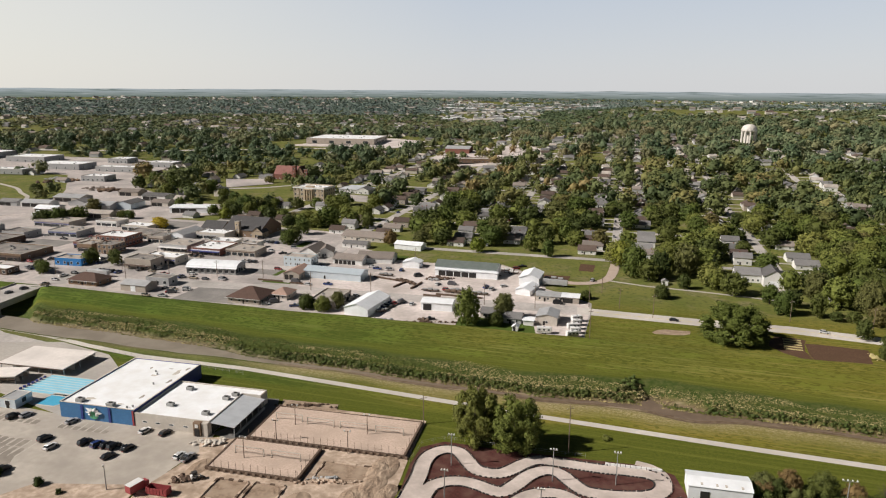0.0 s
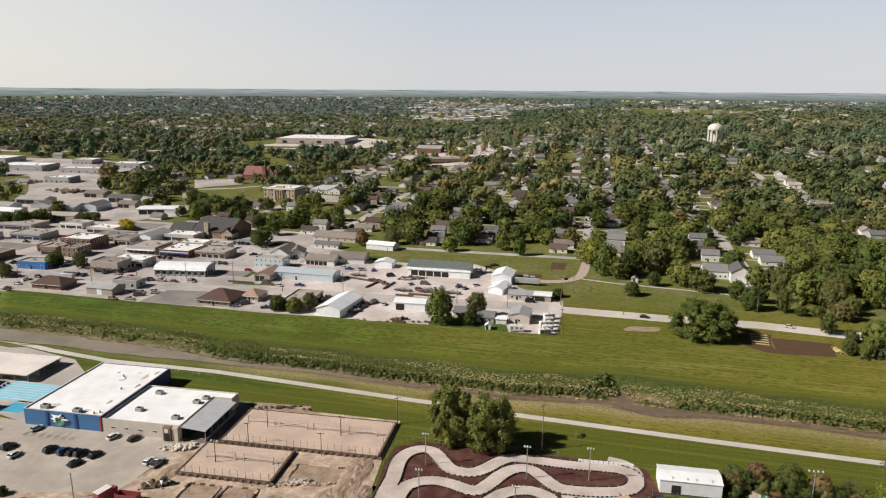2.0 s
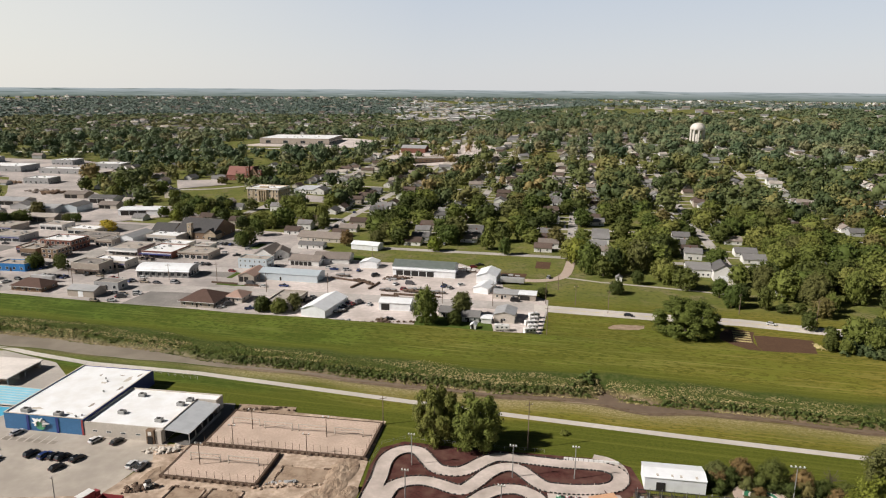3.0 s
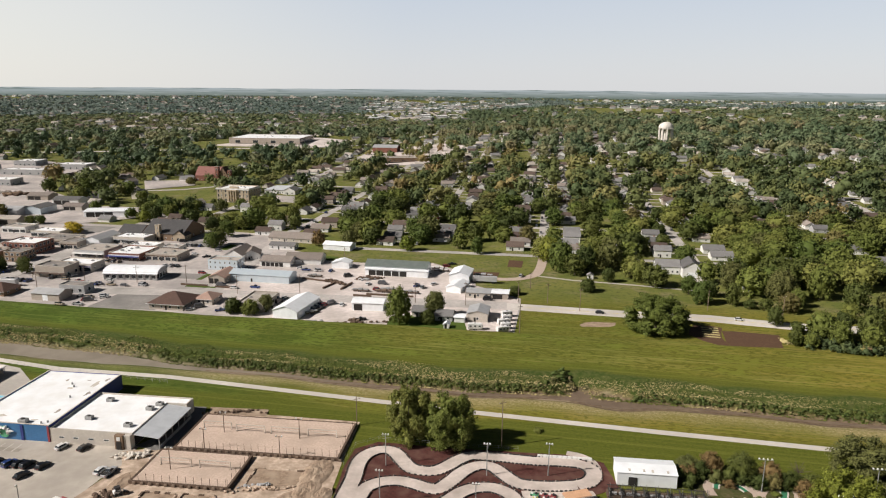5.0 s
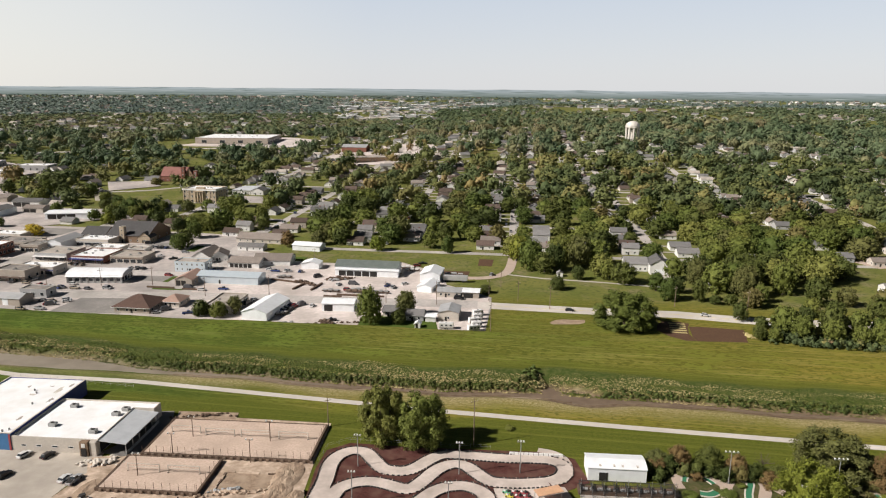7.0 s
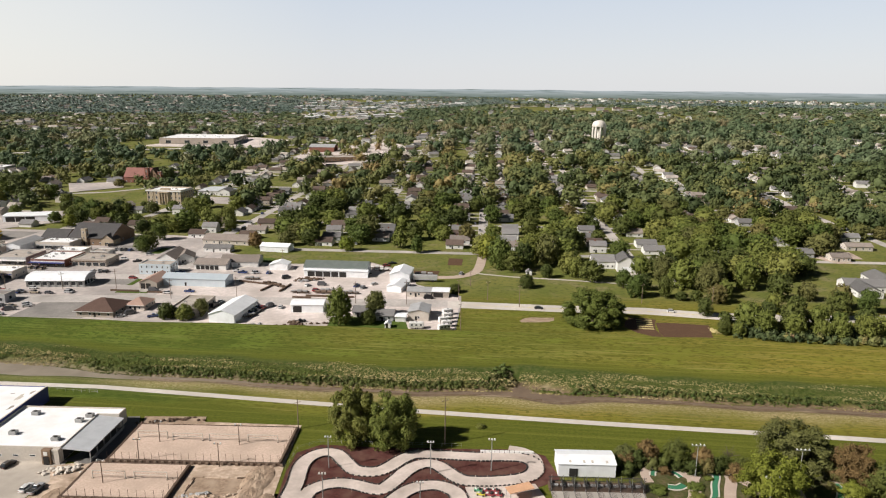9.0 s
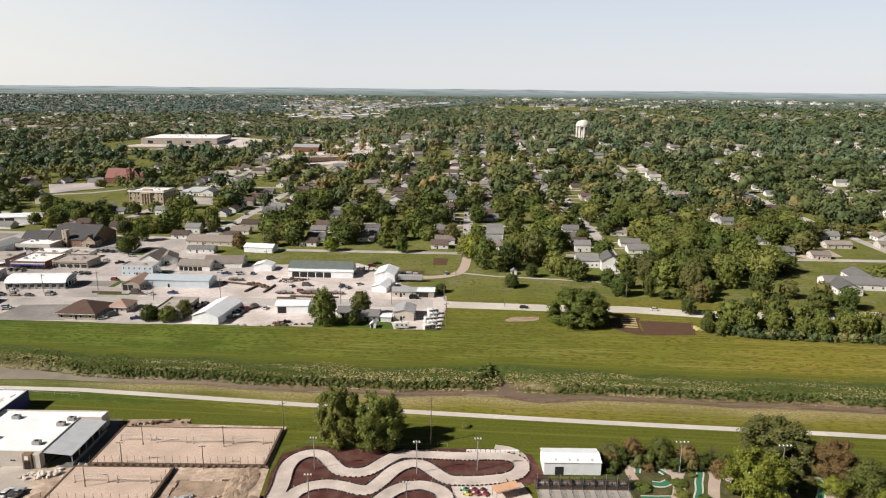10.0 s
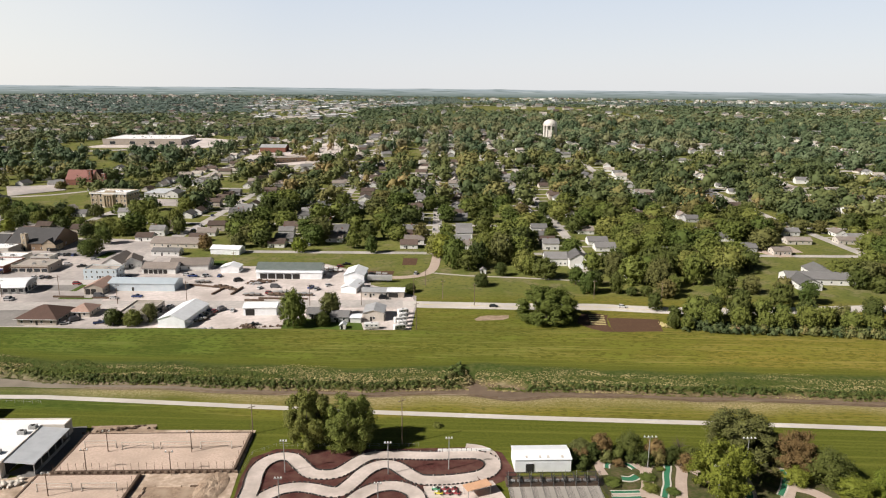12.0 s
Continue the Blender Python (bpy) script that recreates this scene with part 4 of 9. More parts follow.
gable_building("carport", "white flat-roofed carport beside a dark house", 41.5, 310.5, TOWN, 5, 6, 2.5, 0.5, "white_paint", "white_metal", "x", 0, 0, None, "carport")
gable_building("rental_office", "grey-beige gabled metal building on an RV lot", 48.0, 311.5, TOWN, 9.8, 12, 4.2, 1.3, "cream_wall", "grey_metal", "y", 1, 1, category="office")
gable_building("workshop", "long low grey workshop by the road", 53, 349.5, TOWN, 13, 9, 3.0, 0.9, "cream_wall", "grey_metal", "x", 3, 1, category="workshop")
gable_building("canopy_shed", "white-roofed shed beside a grey workshop", 66.2, 346, TOWN, 9, 8, 3.2, 0.6, "tan_wall", "white_metal", "x", 0, 0, None, "shed", bays=1)
gable_building("metal_shed", "tall white gabled metal barn", 47.6, 379.0, TOWN - 2, 11.5, 16, 4.8, 2.0, "white_metal", "white_metal", "y", 0, 0, None, "barn", big_door=4)
gable_building("metal_shed", "smaller white gabled metal barn", 43.6, 361.0, TOWN - 12, 8.5, 14, 2.9, 1.4, "white_metal", "white_metal", "y", 0, 0, None, "barn", big_door=3)
gable_building("equipment_shed", "long open-bay shed with a green metal roof", -0.5, 404.5, TOWN, 38, 13, 4.6, 2.6, "white_metal", "green_metal", "x", 0, 0, None, "shed")
gable_building("lean_to", "white lean-to roof in front of the long shed", -0.5, 400.3, TOWN, 38, 4.0, 3.8, 0.4, "white_metal", "white_metal", "x", 0, 0, None, "shed", bays=5, span_of=0.62)
gable_building("metal_shed", "small white gabled shed on the lawn edge", -21, 418, TOWN, 11, 8, 3.4, 1.6, "white_metal", "white_metal", "y", 0, 0, None, "shed")
gable_building("blue_hall", "long pale blue metal building with low gable roof", -78.3, 394.2, TOWN, 36, 12, 4.2, 1.6, "blue_metal", "blue_metal", "x", 0, 0, "dark", "hall")
gable_building("fire_station", "tan garage with terracotta roof and two bay doors", -89.5, 389.5, TOWN, 10, 17, 3.8, 2.0, "tan_wall", "shingle_pink", "y", 0, 2, None, "garage", bays=2)
flat_building("office", "pale blue two-storey office block", -96, 421, TOWN, 19, 10, 6.0, "blue_metal", "gravel_roof", 6, 3, 2, 1, category="office", win=(0.9, 1.3))
gable_building("townhouse", "long white house with arched dark openings and a tan roof", -66, 427.5, TOWN, 20, 12, 3.2, 2.4, "white_paint", "shingle_tan", "x", 0, 1, None, category="house", bays=5, span_of=0.72)
gable_building("townhouse", "low white house with a wide tan shingled roof", -51, 430.5, TOWN + 6, 23, 15, 3.2, 2.8, "white_paint", "shingle_tan", "x", 1, 2, None, category="house", bays=2, span_of=0.25)
gable_building("house", "old white house with a steep dark roof", -90, 441, TOWN, 12, 20, 4.2, 3.4, "white_paint", "shingle_tan", "y", 2, 2, category="house")
gable_building("house_wing", "gabled wing of an old white house", -79, 443, TOWN + 20, 11, 12, 3.6, 2.8, "white_paint", "shingle_tan", "y", 1, 1, category="house")
gable_building("hall", "long low hall with grey shingled roof", -70, 499, TOWN - 4, 34, 14, 3.0, 3.2, "cream_wall", "shingle_tan", "x", 6, 2, category="hall")
gable_building("house", "long low white house", -66, 473, TOWN, 18, 8, 3.0, 1.6, "white_paint", "shingle", "x", 4, 2, category="house")
gable_building("metal_shed", "long white gabled storage shed on grass", -29.2, 469, TOWN - 6, 20, 10, 3.6, 1.6, "white_metal", "white_metal", "x", 0, 0, None, "shed")
bowed_building("store", "long grey store with a bowed white metal roof", -150.5, 403, TOWN + 7, 31, 14, 4.0, 2.4, "grey_wall", "white_metal", 8)
flat_building("shop", "pinkish flat-roofed block shop", -140.6, 448, TOWN, 22, 15, 4.0, "tan_wall", "gravel_roof", 5, 3, units=3, category="shop")
flat_building("shop", "low shop with white roof and dark front", -165, 452, TOWN, 22, 22, 4.0, "brick", "white_roof", 4, 2, units=4, category="shop", awning="navy_paint")
flat_building("shop", "low shop with grey-white roof", -190, 462, TOWN, 22, 20, 4.2, "grey_wall", "gravel_roof", 4, 2, units=3, category="shop", awning="white_paint")
flat_building("inn", "two-storey tan building with shed-roof porch", -192.6, 413.5, TOWN, 19, 13, 6.0, "tan_wall", "tar_roof", 3, 2, 1, 2, category="inn", awning="shingle_brown")
flat_building("shop", "white-roofed shop attached to a tan inn", -187, 427, TOWN, 24, 13, 4.4, "cream_wall", "white_roof", 4, 2, units=3, category="shop")
flat_building("storefront", "low bright blue storefront on the main street", -240, 421.5, TOWN + 4, 19, 11, 4.2, "bright_blue", "gravel_roof", 4, 2, units=1, category="store", win=(1.7, 1.6))
flat_building("brick_block", "two-storey red brick commercial block", -240, 476, TOWN, 24, 18, 7.0, "brick", "white_roof", 6, 5, 2, 3, category="shop")
flat_building("brick_block", "two-storey brown brick block with large windows", -228, 452, TOWN, 12, 13, 5.8, "brown_brick", "tar_roof", 3, 4, 2, 2, category="shop")
flat_building("shop", "orange-brown brick shop by the brick block", -244, 457, TOWN, 12, 12, 5.2, "brown_brick", "gravel_roof", 2, 2, units=1, category="shop")
flat_building("shop_row", "long row of low brown brick shops with grey roofs", -304, 440, TOWN, 40, 26, 4.2, "brown_brick", "tar_roof", 7, 6, units=5, category="shop", awning="shingle_brown")
flat_building("shop_row", "long dark-fronted low commercial building", -352, 480, TOWN, 52, 22, 4.6, "timber", "tar_roof", 8, 3, units=4, category="shop")
flat_building("shop", "grey block shop with a pale roof", -291, 507, TOWN, 26, 18, 4.2, "grey_wall", "gravel_roof", 4, 3, units=3, category="shop")
flat_building("shop", "white-roofed flat commercial building", -178, 500, TOWN, 24, 18, 4.5, "cream_wall", "white_roof", 4, 3, units=3, category="shop")
gable_building("warehouse", "grey-white warehouse with gabled metal roof", -195, 492, TOWN, 12, 24, 5.0, 2.0, "white_metal", "grey_metal", "y", 0, 0, None, "warehouse")
flat_building("shop", "low flat-roofed tan block", -232, 500, TOWN, 28, 18, 4.2, "tan_wall", "tar_roof", 4, 3, units=3, category="shop")
for _x, _y, _w, _d, _h, _along, _wall, _roof, _label in (
        (-372, 664, 30, 18, 4.5, "x", "cream_wall", "grey_metal", "pale gabled storage building with grey roof"),
        (-386, 634, 30, 14, 4.2, "x", "white_paint", "grey_metal", "white storage building with grey metal roof"),
        (-319, 618, 26, 20, 5.0, "x", "grey_wall", "grey_metal", "grey storage building with low metal roof"),
        (-293, 622, 16, 22, 5.5, "y", "blue_metal", "shingle", "pale blue-grey gabled storage building"),
        (-326, 702, 22, 16, 4.5, "x", "tan_wall", "shingle_tan", "tan warehouse with low shingled roof"),
        (-290, 672, 26, 16, 5.0, "x", "white_paint", "shingle", "white gabled warehouse with grey roof"),
        (-356, 603, 22, 12, 4.0, "x", "cream_wall", "white_metal", "cream shed with white metal roof"),
        (-345, 640, 18, 12, 4.0, "y", "grey_wall", "shingle", "small grey gabled workshop in a yard"),
        (-410, 640, 20, 12, 4.0, "x", "grey_wall", "shingle", "grey gabled workshop at the field edge"),
        (-300, 580, 24, 12, 4.2, "x", "tan_wall", "gravel_roof", "tan low-roofed workshop in a yard"),
        (-340, 572, 24, 14, 4.4, "x", "white_paint", "white_metal", "white workshop with white metal roof"),
        (-268, 640, 18, 12, 4.0, "x", "cream_wall", "shingle_tan", "small cream workshop in a yard")):
    gable_building("warehouse", _label, _x, _y, TOWN + 4, _w, _d, _h, 2.2, _wall, _roof, _along, 0, 0, None, "warehouse", bays=2 if _along == "x" else 0)
for _x, _y, _w, _d, _h in ((-605, 975, 60, 40, 7), (-530, 910, 66, 36, 6.5), (-418, 810, 30, 22, 6), (-441, 893, 54, 18, 6), (-463, 975, 30, 26, 6), (-398, 942, 42, 24, 6), (-700, 1010, 60, 50, 7), (-560, 860, 50, 20, 6)):
    flat_building("warehouse", "large flat white-roofed industrial building", _x, _y, TOWN + 6, _w, _d, _h, "grey_wall", "white_roof", 5, 2, units=3, category="warehouse", base=0.3 + float(land(_x + _w / 2, _y + _d / 2)))
# more low shops that fill the old centre
for _x, _y, _w, _d, _h, _wall, _roof, _label in (
        (-322, 502, 20, 16, 4.2, "grey_wall", "tar_roof", "low grey shop with tar roof"),
        (-246, 529, 24, 14, 4.0, "cream_wall", "white_roof", "low cream shop with white roof"),
        (-208, 486, 13, 16, 4.5, "tan_wall", "tar_roof", "narrow tan shop behind the brick block"),
        (-251, 466, 14, 18, 4.6, "brick", "gravel_roof", "small brick shop beside the brick block"),
        (-323, 545, 34, 18, 4.4, "tan_wall", "gravel_roof", "long tan block shop with gravel roof"),
        (-274, 546, 20, 14, 4.2, "white_paint", "gravel_roof", "white block shop with gravel roof"),
        (-160, 474, 20, 12, 4.2, "cream_wall", "white_roof", "cream shop with bright white roof"),
        (-380, 520, 40, 20, 4.6, "grey_wall", "tar_roof", "long low grey shop row"),
        (-352, 455, 36, 16, 4.4, "brown_brick", "tar_roof", "dark brick shop row with tar roof"),
        (-286, 406, 18, 10, 3.8, "timber", "white_roof", "low dark shop with a white roof"),
        (-136, 470, 12, 9, 3.6, "white_paint", "gravel_roof", "small white block store")):
    flat_building("shop", _label, _x, _y, TOWN, _w, _d, _h, _wall, _roof, 4, 2, units=2, category="shop")
gable_building("warehouse", "white warehouse with flat metal roof and dark bays", -236.7, 604, TOWN + 14, 36, 18, 5.0, 1.0, "white_metal", "white_metal", "x", 0, 0, None, "warehouse", bays=3)
# church, civic building, red-roofed school and the far store
gable_building("church_hall", "brown brick church with a broad grey shingled roof", -161, 511, TOWN, 31, 32, 5.0, 7.5, "brown_brick", "shingle_dark", "x", 6, 3, category="church")
gable_building("church_porch", "front wing of the church with shingled gable", -180, 516, TOWN, 18, 18, 4.2, 5.0, "brown_brick", "shingle_dark", "x", 3, 2, category="church")
gable_building("church_gable", "cross gable of the church with a buff front", -138, 504, TOWN, 9, 9, 4.2, 3.6, "stone", "shingle_dark", "y", 1, 1, category="church")
flat_building("bell_tower", "square buff stone church tower", -151, 507, TOWN, 3.3, 3.3, 11.0, "stone", "tar_roof", 1, 1, 3, 0, category="tower", win=(0.8, 1.6))
_civic = flat_building("civic_building", "three-storey buff brick civic building with pale cornice", -142, 680, TOWN - 4, 34, 22, 13.0, "stone", "white_roof", 9, 5, 3, 3, category="civic building", parapet=0.9, win=(1.6, 2.4))
for _q in ((-0.7, 34.7, -0.7, -0.02), (34.02, 34.7, 0, 22.7), (-0.7, -0.02, 0, 22.7)):
    part("cornice", one_box(*_q, 12.3, 13.5), M["white_paint"], _civic, "pale projecting cornice")
part("base_course", one_box(-0.2, 34.2, -0.2, -0.02, 0, 1.0), M["kerb"], _civic)
for _k in range(4):
    part("pilaster", one_box(12.6 + 2.6 * _k, 13.6 + 2.6 * _k, -1.4, -0.03, 1.0, 11.0, bevel=0.1), M["stone"], _civic, "tall buff stone entrance pilaster")
part("portico", one_box(12.0, 22.0, -1.7, -0.03, 11.0, 12.2, bevel=0.1), M["stone"], _civic, "projecting buff stone entablature")
part("attic", one_box(12.5, 21.5, 2.0, 5.0, 13.0, 15.0, bevel=0.1), M["stone"], _civic, "raised stone attic over the entrance")
for _k in (0.2, 5.6, 27.4, 32.8):
    part("pilaster", one_box(_k, _k + 1.0, -0.3, -0.03, 1.0, 12.3), M["stone"], _civic)
gable_building("red_church", "red brick church with a red tiled roof", -198, 838, TOWN, 31, 18, 6.5, 9.5, "brick", "shingle_red", "x", 6, 3, category="church")
gable_building("red_church_wing", "dark gabled wing of a red brick church", -168.5, 825, TOWN, 10, 24, 9.0, 8.0, "brown_brick", "shingle_rust", "y", 2, 3, category="church")
flat_building("church_tower", "square red brick church tower with tall windows", -172.6, 824, TOWN, 4.2, 4.2, 17.5, "brick", "shingle_rust", 1, 1, 3, 0, category="tower", win=(1.2, 3.0))
flat_building("church_tower", "lower red brick church tower with tall windows", -158, 820, TOWN, 3.8, 3.8, 13.5, "brick", "shingle_rust", 1, 1, 3, 0, category="tower", win=(1.2, 2.4))
hip_building("clinic", "pale low building with white roof planes", -104, 731, TOWN, 34, 20, 4.2, 3.4, "white_paint", "pale_metal", 6, 3, "building", base=0.1)
gable_building("clinic_wing", "white gabled wing of a pale low building", -84, 722, TOWN, 13, 16, 4.2, 3.0, "white_paint", "shingle", "y", 2, 2, category="building", base=0.12)
flat_building("big_store", "huge white-roofed store with tan walls", -239, 1276, -10, 128, 100, 9.5, "tan_wall", "white_roof", 4, 6, units=14, door=False, category="store", base=0.2 + float(land(-180, 1330)), win=(9.0, 5.0))
flat_building("school_block", "brick school wing with pale flat roof", 10, 985, 2, 96, 26, 5.0, "brown_brick", "gravel_roof", 16, 5, units=8, category="school", base=0.3 + float(land(70, 1000)))
gable_building("school_gym", "tall brick gymnasium with slanted roof", 14, 1120, TOWN, 40, 26, 8.0, 4.0, "brick", "grey_metal", "x", 0, 0, None, "school", base=0.3 + float(land(30, 1140)))
gable_building("house", "white two-storey house with many windows", 132, 858, TOWN, 20, 10, 6.0, 2.0, "white_paint", "shingle", "x", 6, 2, category="house", base=float(land(140, 860)))
gable_building("house", "white ranch house with grey shingled roof", 176, 388.6, TOWN, 14, 12, 4.6, 3.2, "white_paint", "shingle", "x", 5, 2, category="house", base=0.0)
gable_building("garage_wing", "white gabled garage wing of a ranch house", 188, 378, TOWN, 11.5, 16, 6.0, 3.6, "white_paint", "shingle", "y", 0, 1, None, "garage", base=0.02, big_door=5)
slab("driveway", "pale concrete driveway", "driveway", [(191, 377), (201, 374), (196, 356), (187, 359)], 0.08, M["concrete"])
gable_building("motel", "long low building with grey roof and white gables", 297, 317, -20, 44, 13, 3.4, 2.8, "white_paint", "shingle", "x", 8, 2, category="house", base=0.0)
gable_building("motel_wing", "gabled wing of a long low building", 294, 305, -20, 13, 20, 3.4, 2.8, "white_paint", "shingle", "y", 3, 3, category="house", base=0.02)
gable_building("motel_wing", "low gabled rear wing of a long building", 318, 316, -20, 14, 24, 3.4, 3.0, "white_paint", "shingle", "y", 3, 3, category="house", base=0.02)
gable_building("garden_shed", "small white shed on a lawn", 209, 347, TOWN, 5.5, 4, 2.4, 1.4, "white_paint", "shingle", "x", 1, 1, category="shed", base=0.0)
gable_building("garden_shed", "small white shed under trees", 130, 380, TOWN, 3.5, 3.5, 2.2, 1.2, "white_paint", "shingle", "y", 0, 0, category="shed", base=0.0)
gable_building("garden_shed", "small blue-grey shed among trees", 236, 372, TOWN, 6, 4, 2.4, 1.2, "white_paint", "shingle", "x", 1, 1, category="shed", base=0.0)
gable_building("trailer_home", "white mobile home among trees", 163, 452, TOWN, 18, 5, 2.8, 0.7, "white_paint", "grey_metal", "x", 4, 1, category="house", base=0.0)

# ---- water tower ----
def water_tower():
    z0 = float(land(480, 1065)) - 1.5
    ob = thing("water_tower", pose(480, 1065, z0), "white water tower with a domed tank on many columns", "water tower")
    bm = bmesh.new()
    prof = ((0.0, 38.0), (4.0, 37.5), (7.6, 36.0), (10.2, 33.4), (11.3, 30.4), (11.3, 28.0), (10.2, 26.6), (4.0, 25.6), (0, 25.4))
    rings = []
    for r, z in prof[1:-1]:
        rings.append([bm.verts.new((r * math.cos(a * math.tau / 28), r * math.sin(a * math.tau / 28), z)) for a in range(28)])
    top, low = bm.verts.new((0, 0, prof[0][1])), bm.verts.new((0, 0, prof[-1][1]))
    for i in range(28):
        j = (i + 1) % 28
        bm.faces.new((top, rings[0][i], rings[0][j]))
        bm.faces.new((low, rings[-1][j], rings[-1][i]))
        for a, b in zip(rings, rings[1:]):
            bm.faces.new((a[i], b[i], b[j], a[j]))
    bmesh.ops.recalc_face_normals(bm, faces=bm.faces)
    part("tank", bm, M["tower_paint"], ob)
    for i in range(9):
        a = (i + 0.5) * math.tau / 9
        c, s = math.cos(a), math.sin(a)
        part("column", tube(bmesh.new(), (10.2 * c, 10.2 * s, -1), (10.2 * c, 10.2 * s, 28.5), 1.35, n=10), M["tower_paint"], ob)
    part("riser", tube(bmesh.new(), (0, 0, 0), (0, 0, 24), 2.8, n=14), M["tower_paint"], ob)
    bm = bmesh.new()
    for i in range(24):
        a, b = i * math.tau / 24, (i + 1) * math.tau / 24
        tube(bm, (11.8 * math.cos(a), 11.8 * math.sin(a), 28), (11.8 * math.cos(b), 11.8 * math.sin(b), 28), 0.25, n=5)
    part("balcony_rail", bm, M["tower_paint"], ob)


water_tower()

# ---- trees ----
def ico(sub):
    bm = bmesh.new()
    bmesh.ops.create_icosphere(bm, subdivisions=sub, radius=1)
    v = np.array([x.co[:] for x in bm.verts])
    f = np.array([[x.index for x in y.verts] for y in bm.faces])
    bm.free()
    return v, f


ICO1, ICO2 = ico(1), ico(2)


def leaf_sprays(rng, centres, radii, count, size, middle, ruffle=0.5, up=0.0, bough=0.45):
    """Three-cornered leaf sprays on the outsides of a set of lobes."""
    k = rng.choice(len(centres), count, p=radii ** 2 / np.sum(radii ** 2))
    n = rng.normal(size=(count, 3))
    n[:, 2] += 0.25
    n /= np.linalg.norm(n, axis=1)[:, None]
    near, deep = (0.45, 0.75) if bough > 0.7 else (0.55, 0.80)
    p = centres[k] + n * (radii[k] * (near + deep * rng.random(count) ** 0.9))[:, None]
    out = p - middle
    out /= np.linalg.norm(out, axis=1)[:, None] + 1e-6
    t = bough * n + (1.25 - bough) * out + rng.normal(size=(count, 3)) * ruffle + np.array([-0.4, -0.3, 0.8]) * up
    t /= np.linalg.norm(t, axis=1)[:, None]
    a = np.cross(t, rng.normal(size=(count, 3)))
    a /= np.linalg.norm(a, axis=1)[:, None]
    b = np.cross(t, a)
    s = (size * (0.55 + 0.9 * rng.random(count)))[:, None]
    q = np.stack([p - a * s - b * s * 0.6, p + a * s - b * s * (0.2 + 0.8 * rng.random((count, 1))), p + a * s * (rng.random((count, 1)) - 0.5) + b * s * 1.1], 1)
    return q.reshape(-1, 3), np.arange(count * 3).reshape(-1, 3)


def crown_lobes(rng, lobes, low, shape):
    """Boughs spread over an egg-shaped envelope one unit in half-width and two high, kept apart so that dark clefts stay between them."""
    spots = []
    belly = {"round": 0.42, "tall": 0.38, "vase": 0.62, "cone": 0.12}[shape]
    while len(spots) < lobes:
        best = None
        for _ in range(7):
            a, h = rng.random() * math.tau, low + (1 - low) * rng.random() ** 0.85
            g = (h - low) / (1 - low)
            if shape == "cone":
                w = 0.08 + 0.92 * (1 - g)
            else:
                w = math.sqrt(max(0.02, 1 - abs((g - belly) / (belly + 0.12 if g < belly else 1.02 - belly)) ** 2.2))
            q = w * (0.70 + 0.16 * rng.random()) if rng.random() < 0.8 else w * 0.45 * rng.random()
            p = np.array((q * math.cos(a), q * math.sin(a), 2 * (low + (1 - low) * g * 0.88)))
            far = min((np.linalg.norm(p - o) for o in spots), default=9)
            if best is None or far > best[0]:
                best = (far, p)
        spots.append(best[1])
    c = np.array(spots)
    r = (0.36 if lobes < 16 else 0.30 if lobes < 32 else 0.25 if lobes < 48 else 0.205) * (0.72 + 0.56 * rng.random(lobes))
    if shape == "cone":
        r *= 0.6 + 0.5 * (1 - c[:, 2] / 2)
    return c, r


def crown_arrays(rng, width, height, lobes, leaves, size, low=0.1, shape="round"):
    """Crown of uneven boughs: solid hearts with leaf sprays round them."""
    c, r = crown_lobes(rng, lobes, low, shape)
    fine = leaves > 10000
    scale = np.array([width / 2, width / 2, height / 2])
    vs, fs, base = [], [], 0
    heart = np.array([0, 0, 1.0 + low * 0.6])
    core = ICO2[0] * (1 + 0.10 * rng.normal(size=(len(ICO2[0]), 1))) * np.array([0.60, 0.60, 0.72 * (1 - low)]) * (0.6 if shape == "cone" else 0.72 if fine else 1) + heart
    for v, f in [(core, ICO2[1])] + [(ICO1[0] * (1 + 0.22 * rng.normal(size=(len(ICO1[0]), 1))) * ri * (0.45 if fine else 0.56) + ci, ICO1[1]) for ci, ri in zip(c, r)]:
        vs.append(v * scale)
        fs += [tuple(int(i) + base for i in x) for x in f]
        base += len(v)
    if fine:
        # tufts on twigs that stand out of the boughs by uneven lengths
        k = np.repeat(np.arange(lobes), 11)
        n = rng.normal(size=(len(k), 3)) + (c[k] - heart) * 1.1
        n /= np.linalg.norm(n, axis=1)[:, None]
        c = c[k] + n * (r[k] * (0.45 + 0.70 * rng.random(len(k)) ** 1.6))[:, None]
        r = r[k] * (0.36 + 0.26 * rng.random(len(k)))
    q, f = leaf_sprays(rng, c, r, leaves, size * 2 / width, np.array([0, 0, 0.8]), 0.5, 0.0, 0.75 if fine else 0.6)
    vs.append(q * scale)
    fs += [tuple(int(i) + base for i in x) for x in f]
    return np.concatenate(vs), fs


def trunk_mesh(rng, height, radius, spread):
    bm = bmesh.new()
    fork = height * 0.34
    tube(bm, (0, 0, -0.3), (0, 0, fork), radius, radius * 0.72, 8)
    for i in range(5):
        a = i * math.tau / 5 + rng.random()
        e = Vector((math.cos(a) * spread * 0.3, math.sin(a) * spread * 0.3, height * (0.6 + 0.18 * rng.random())))
        tube(bm, (0, 0, fork * 0.92), e, radius * 0.5, radius * 0.16, 6)
    return bm


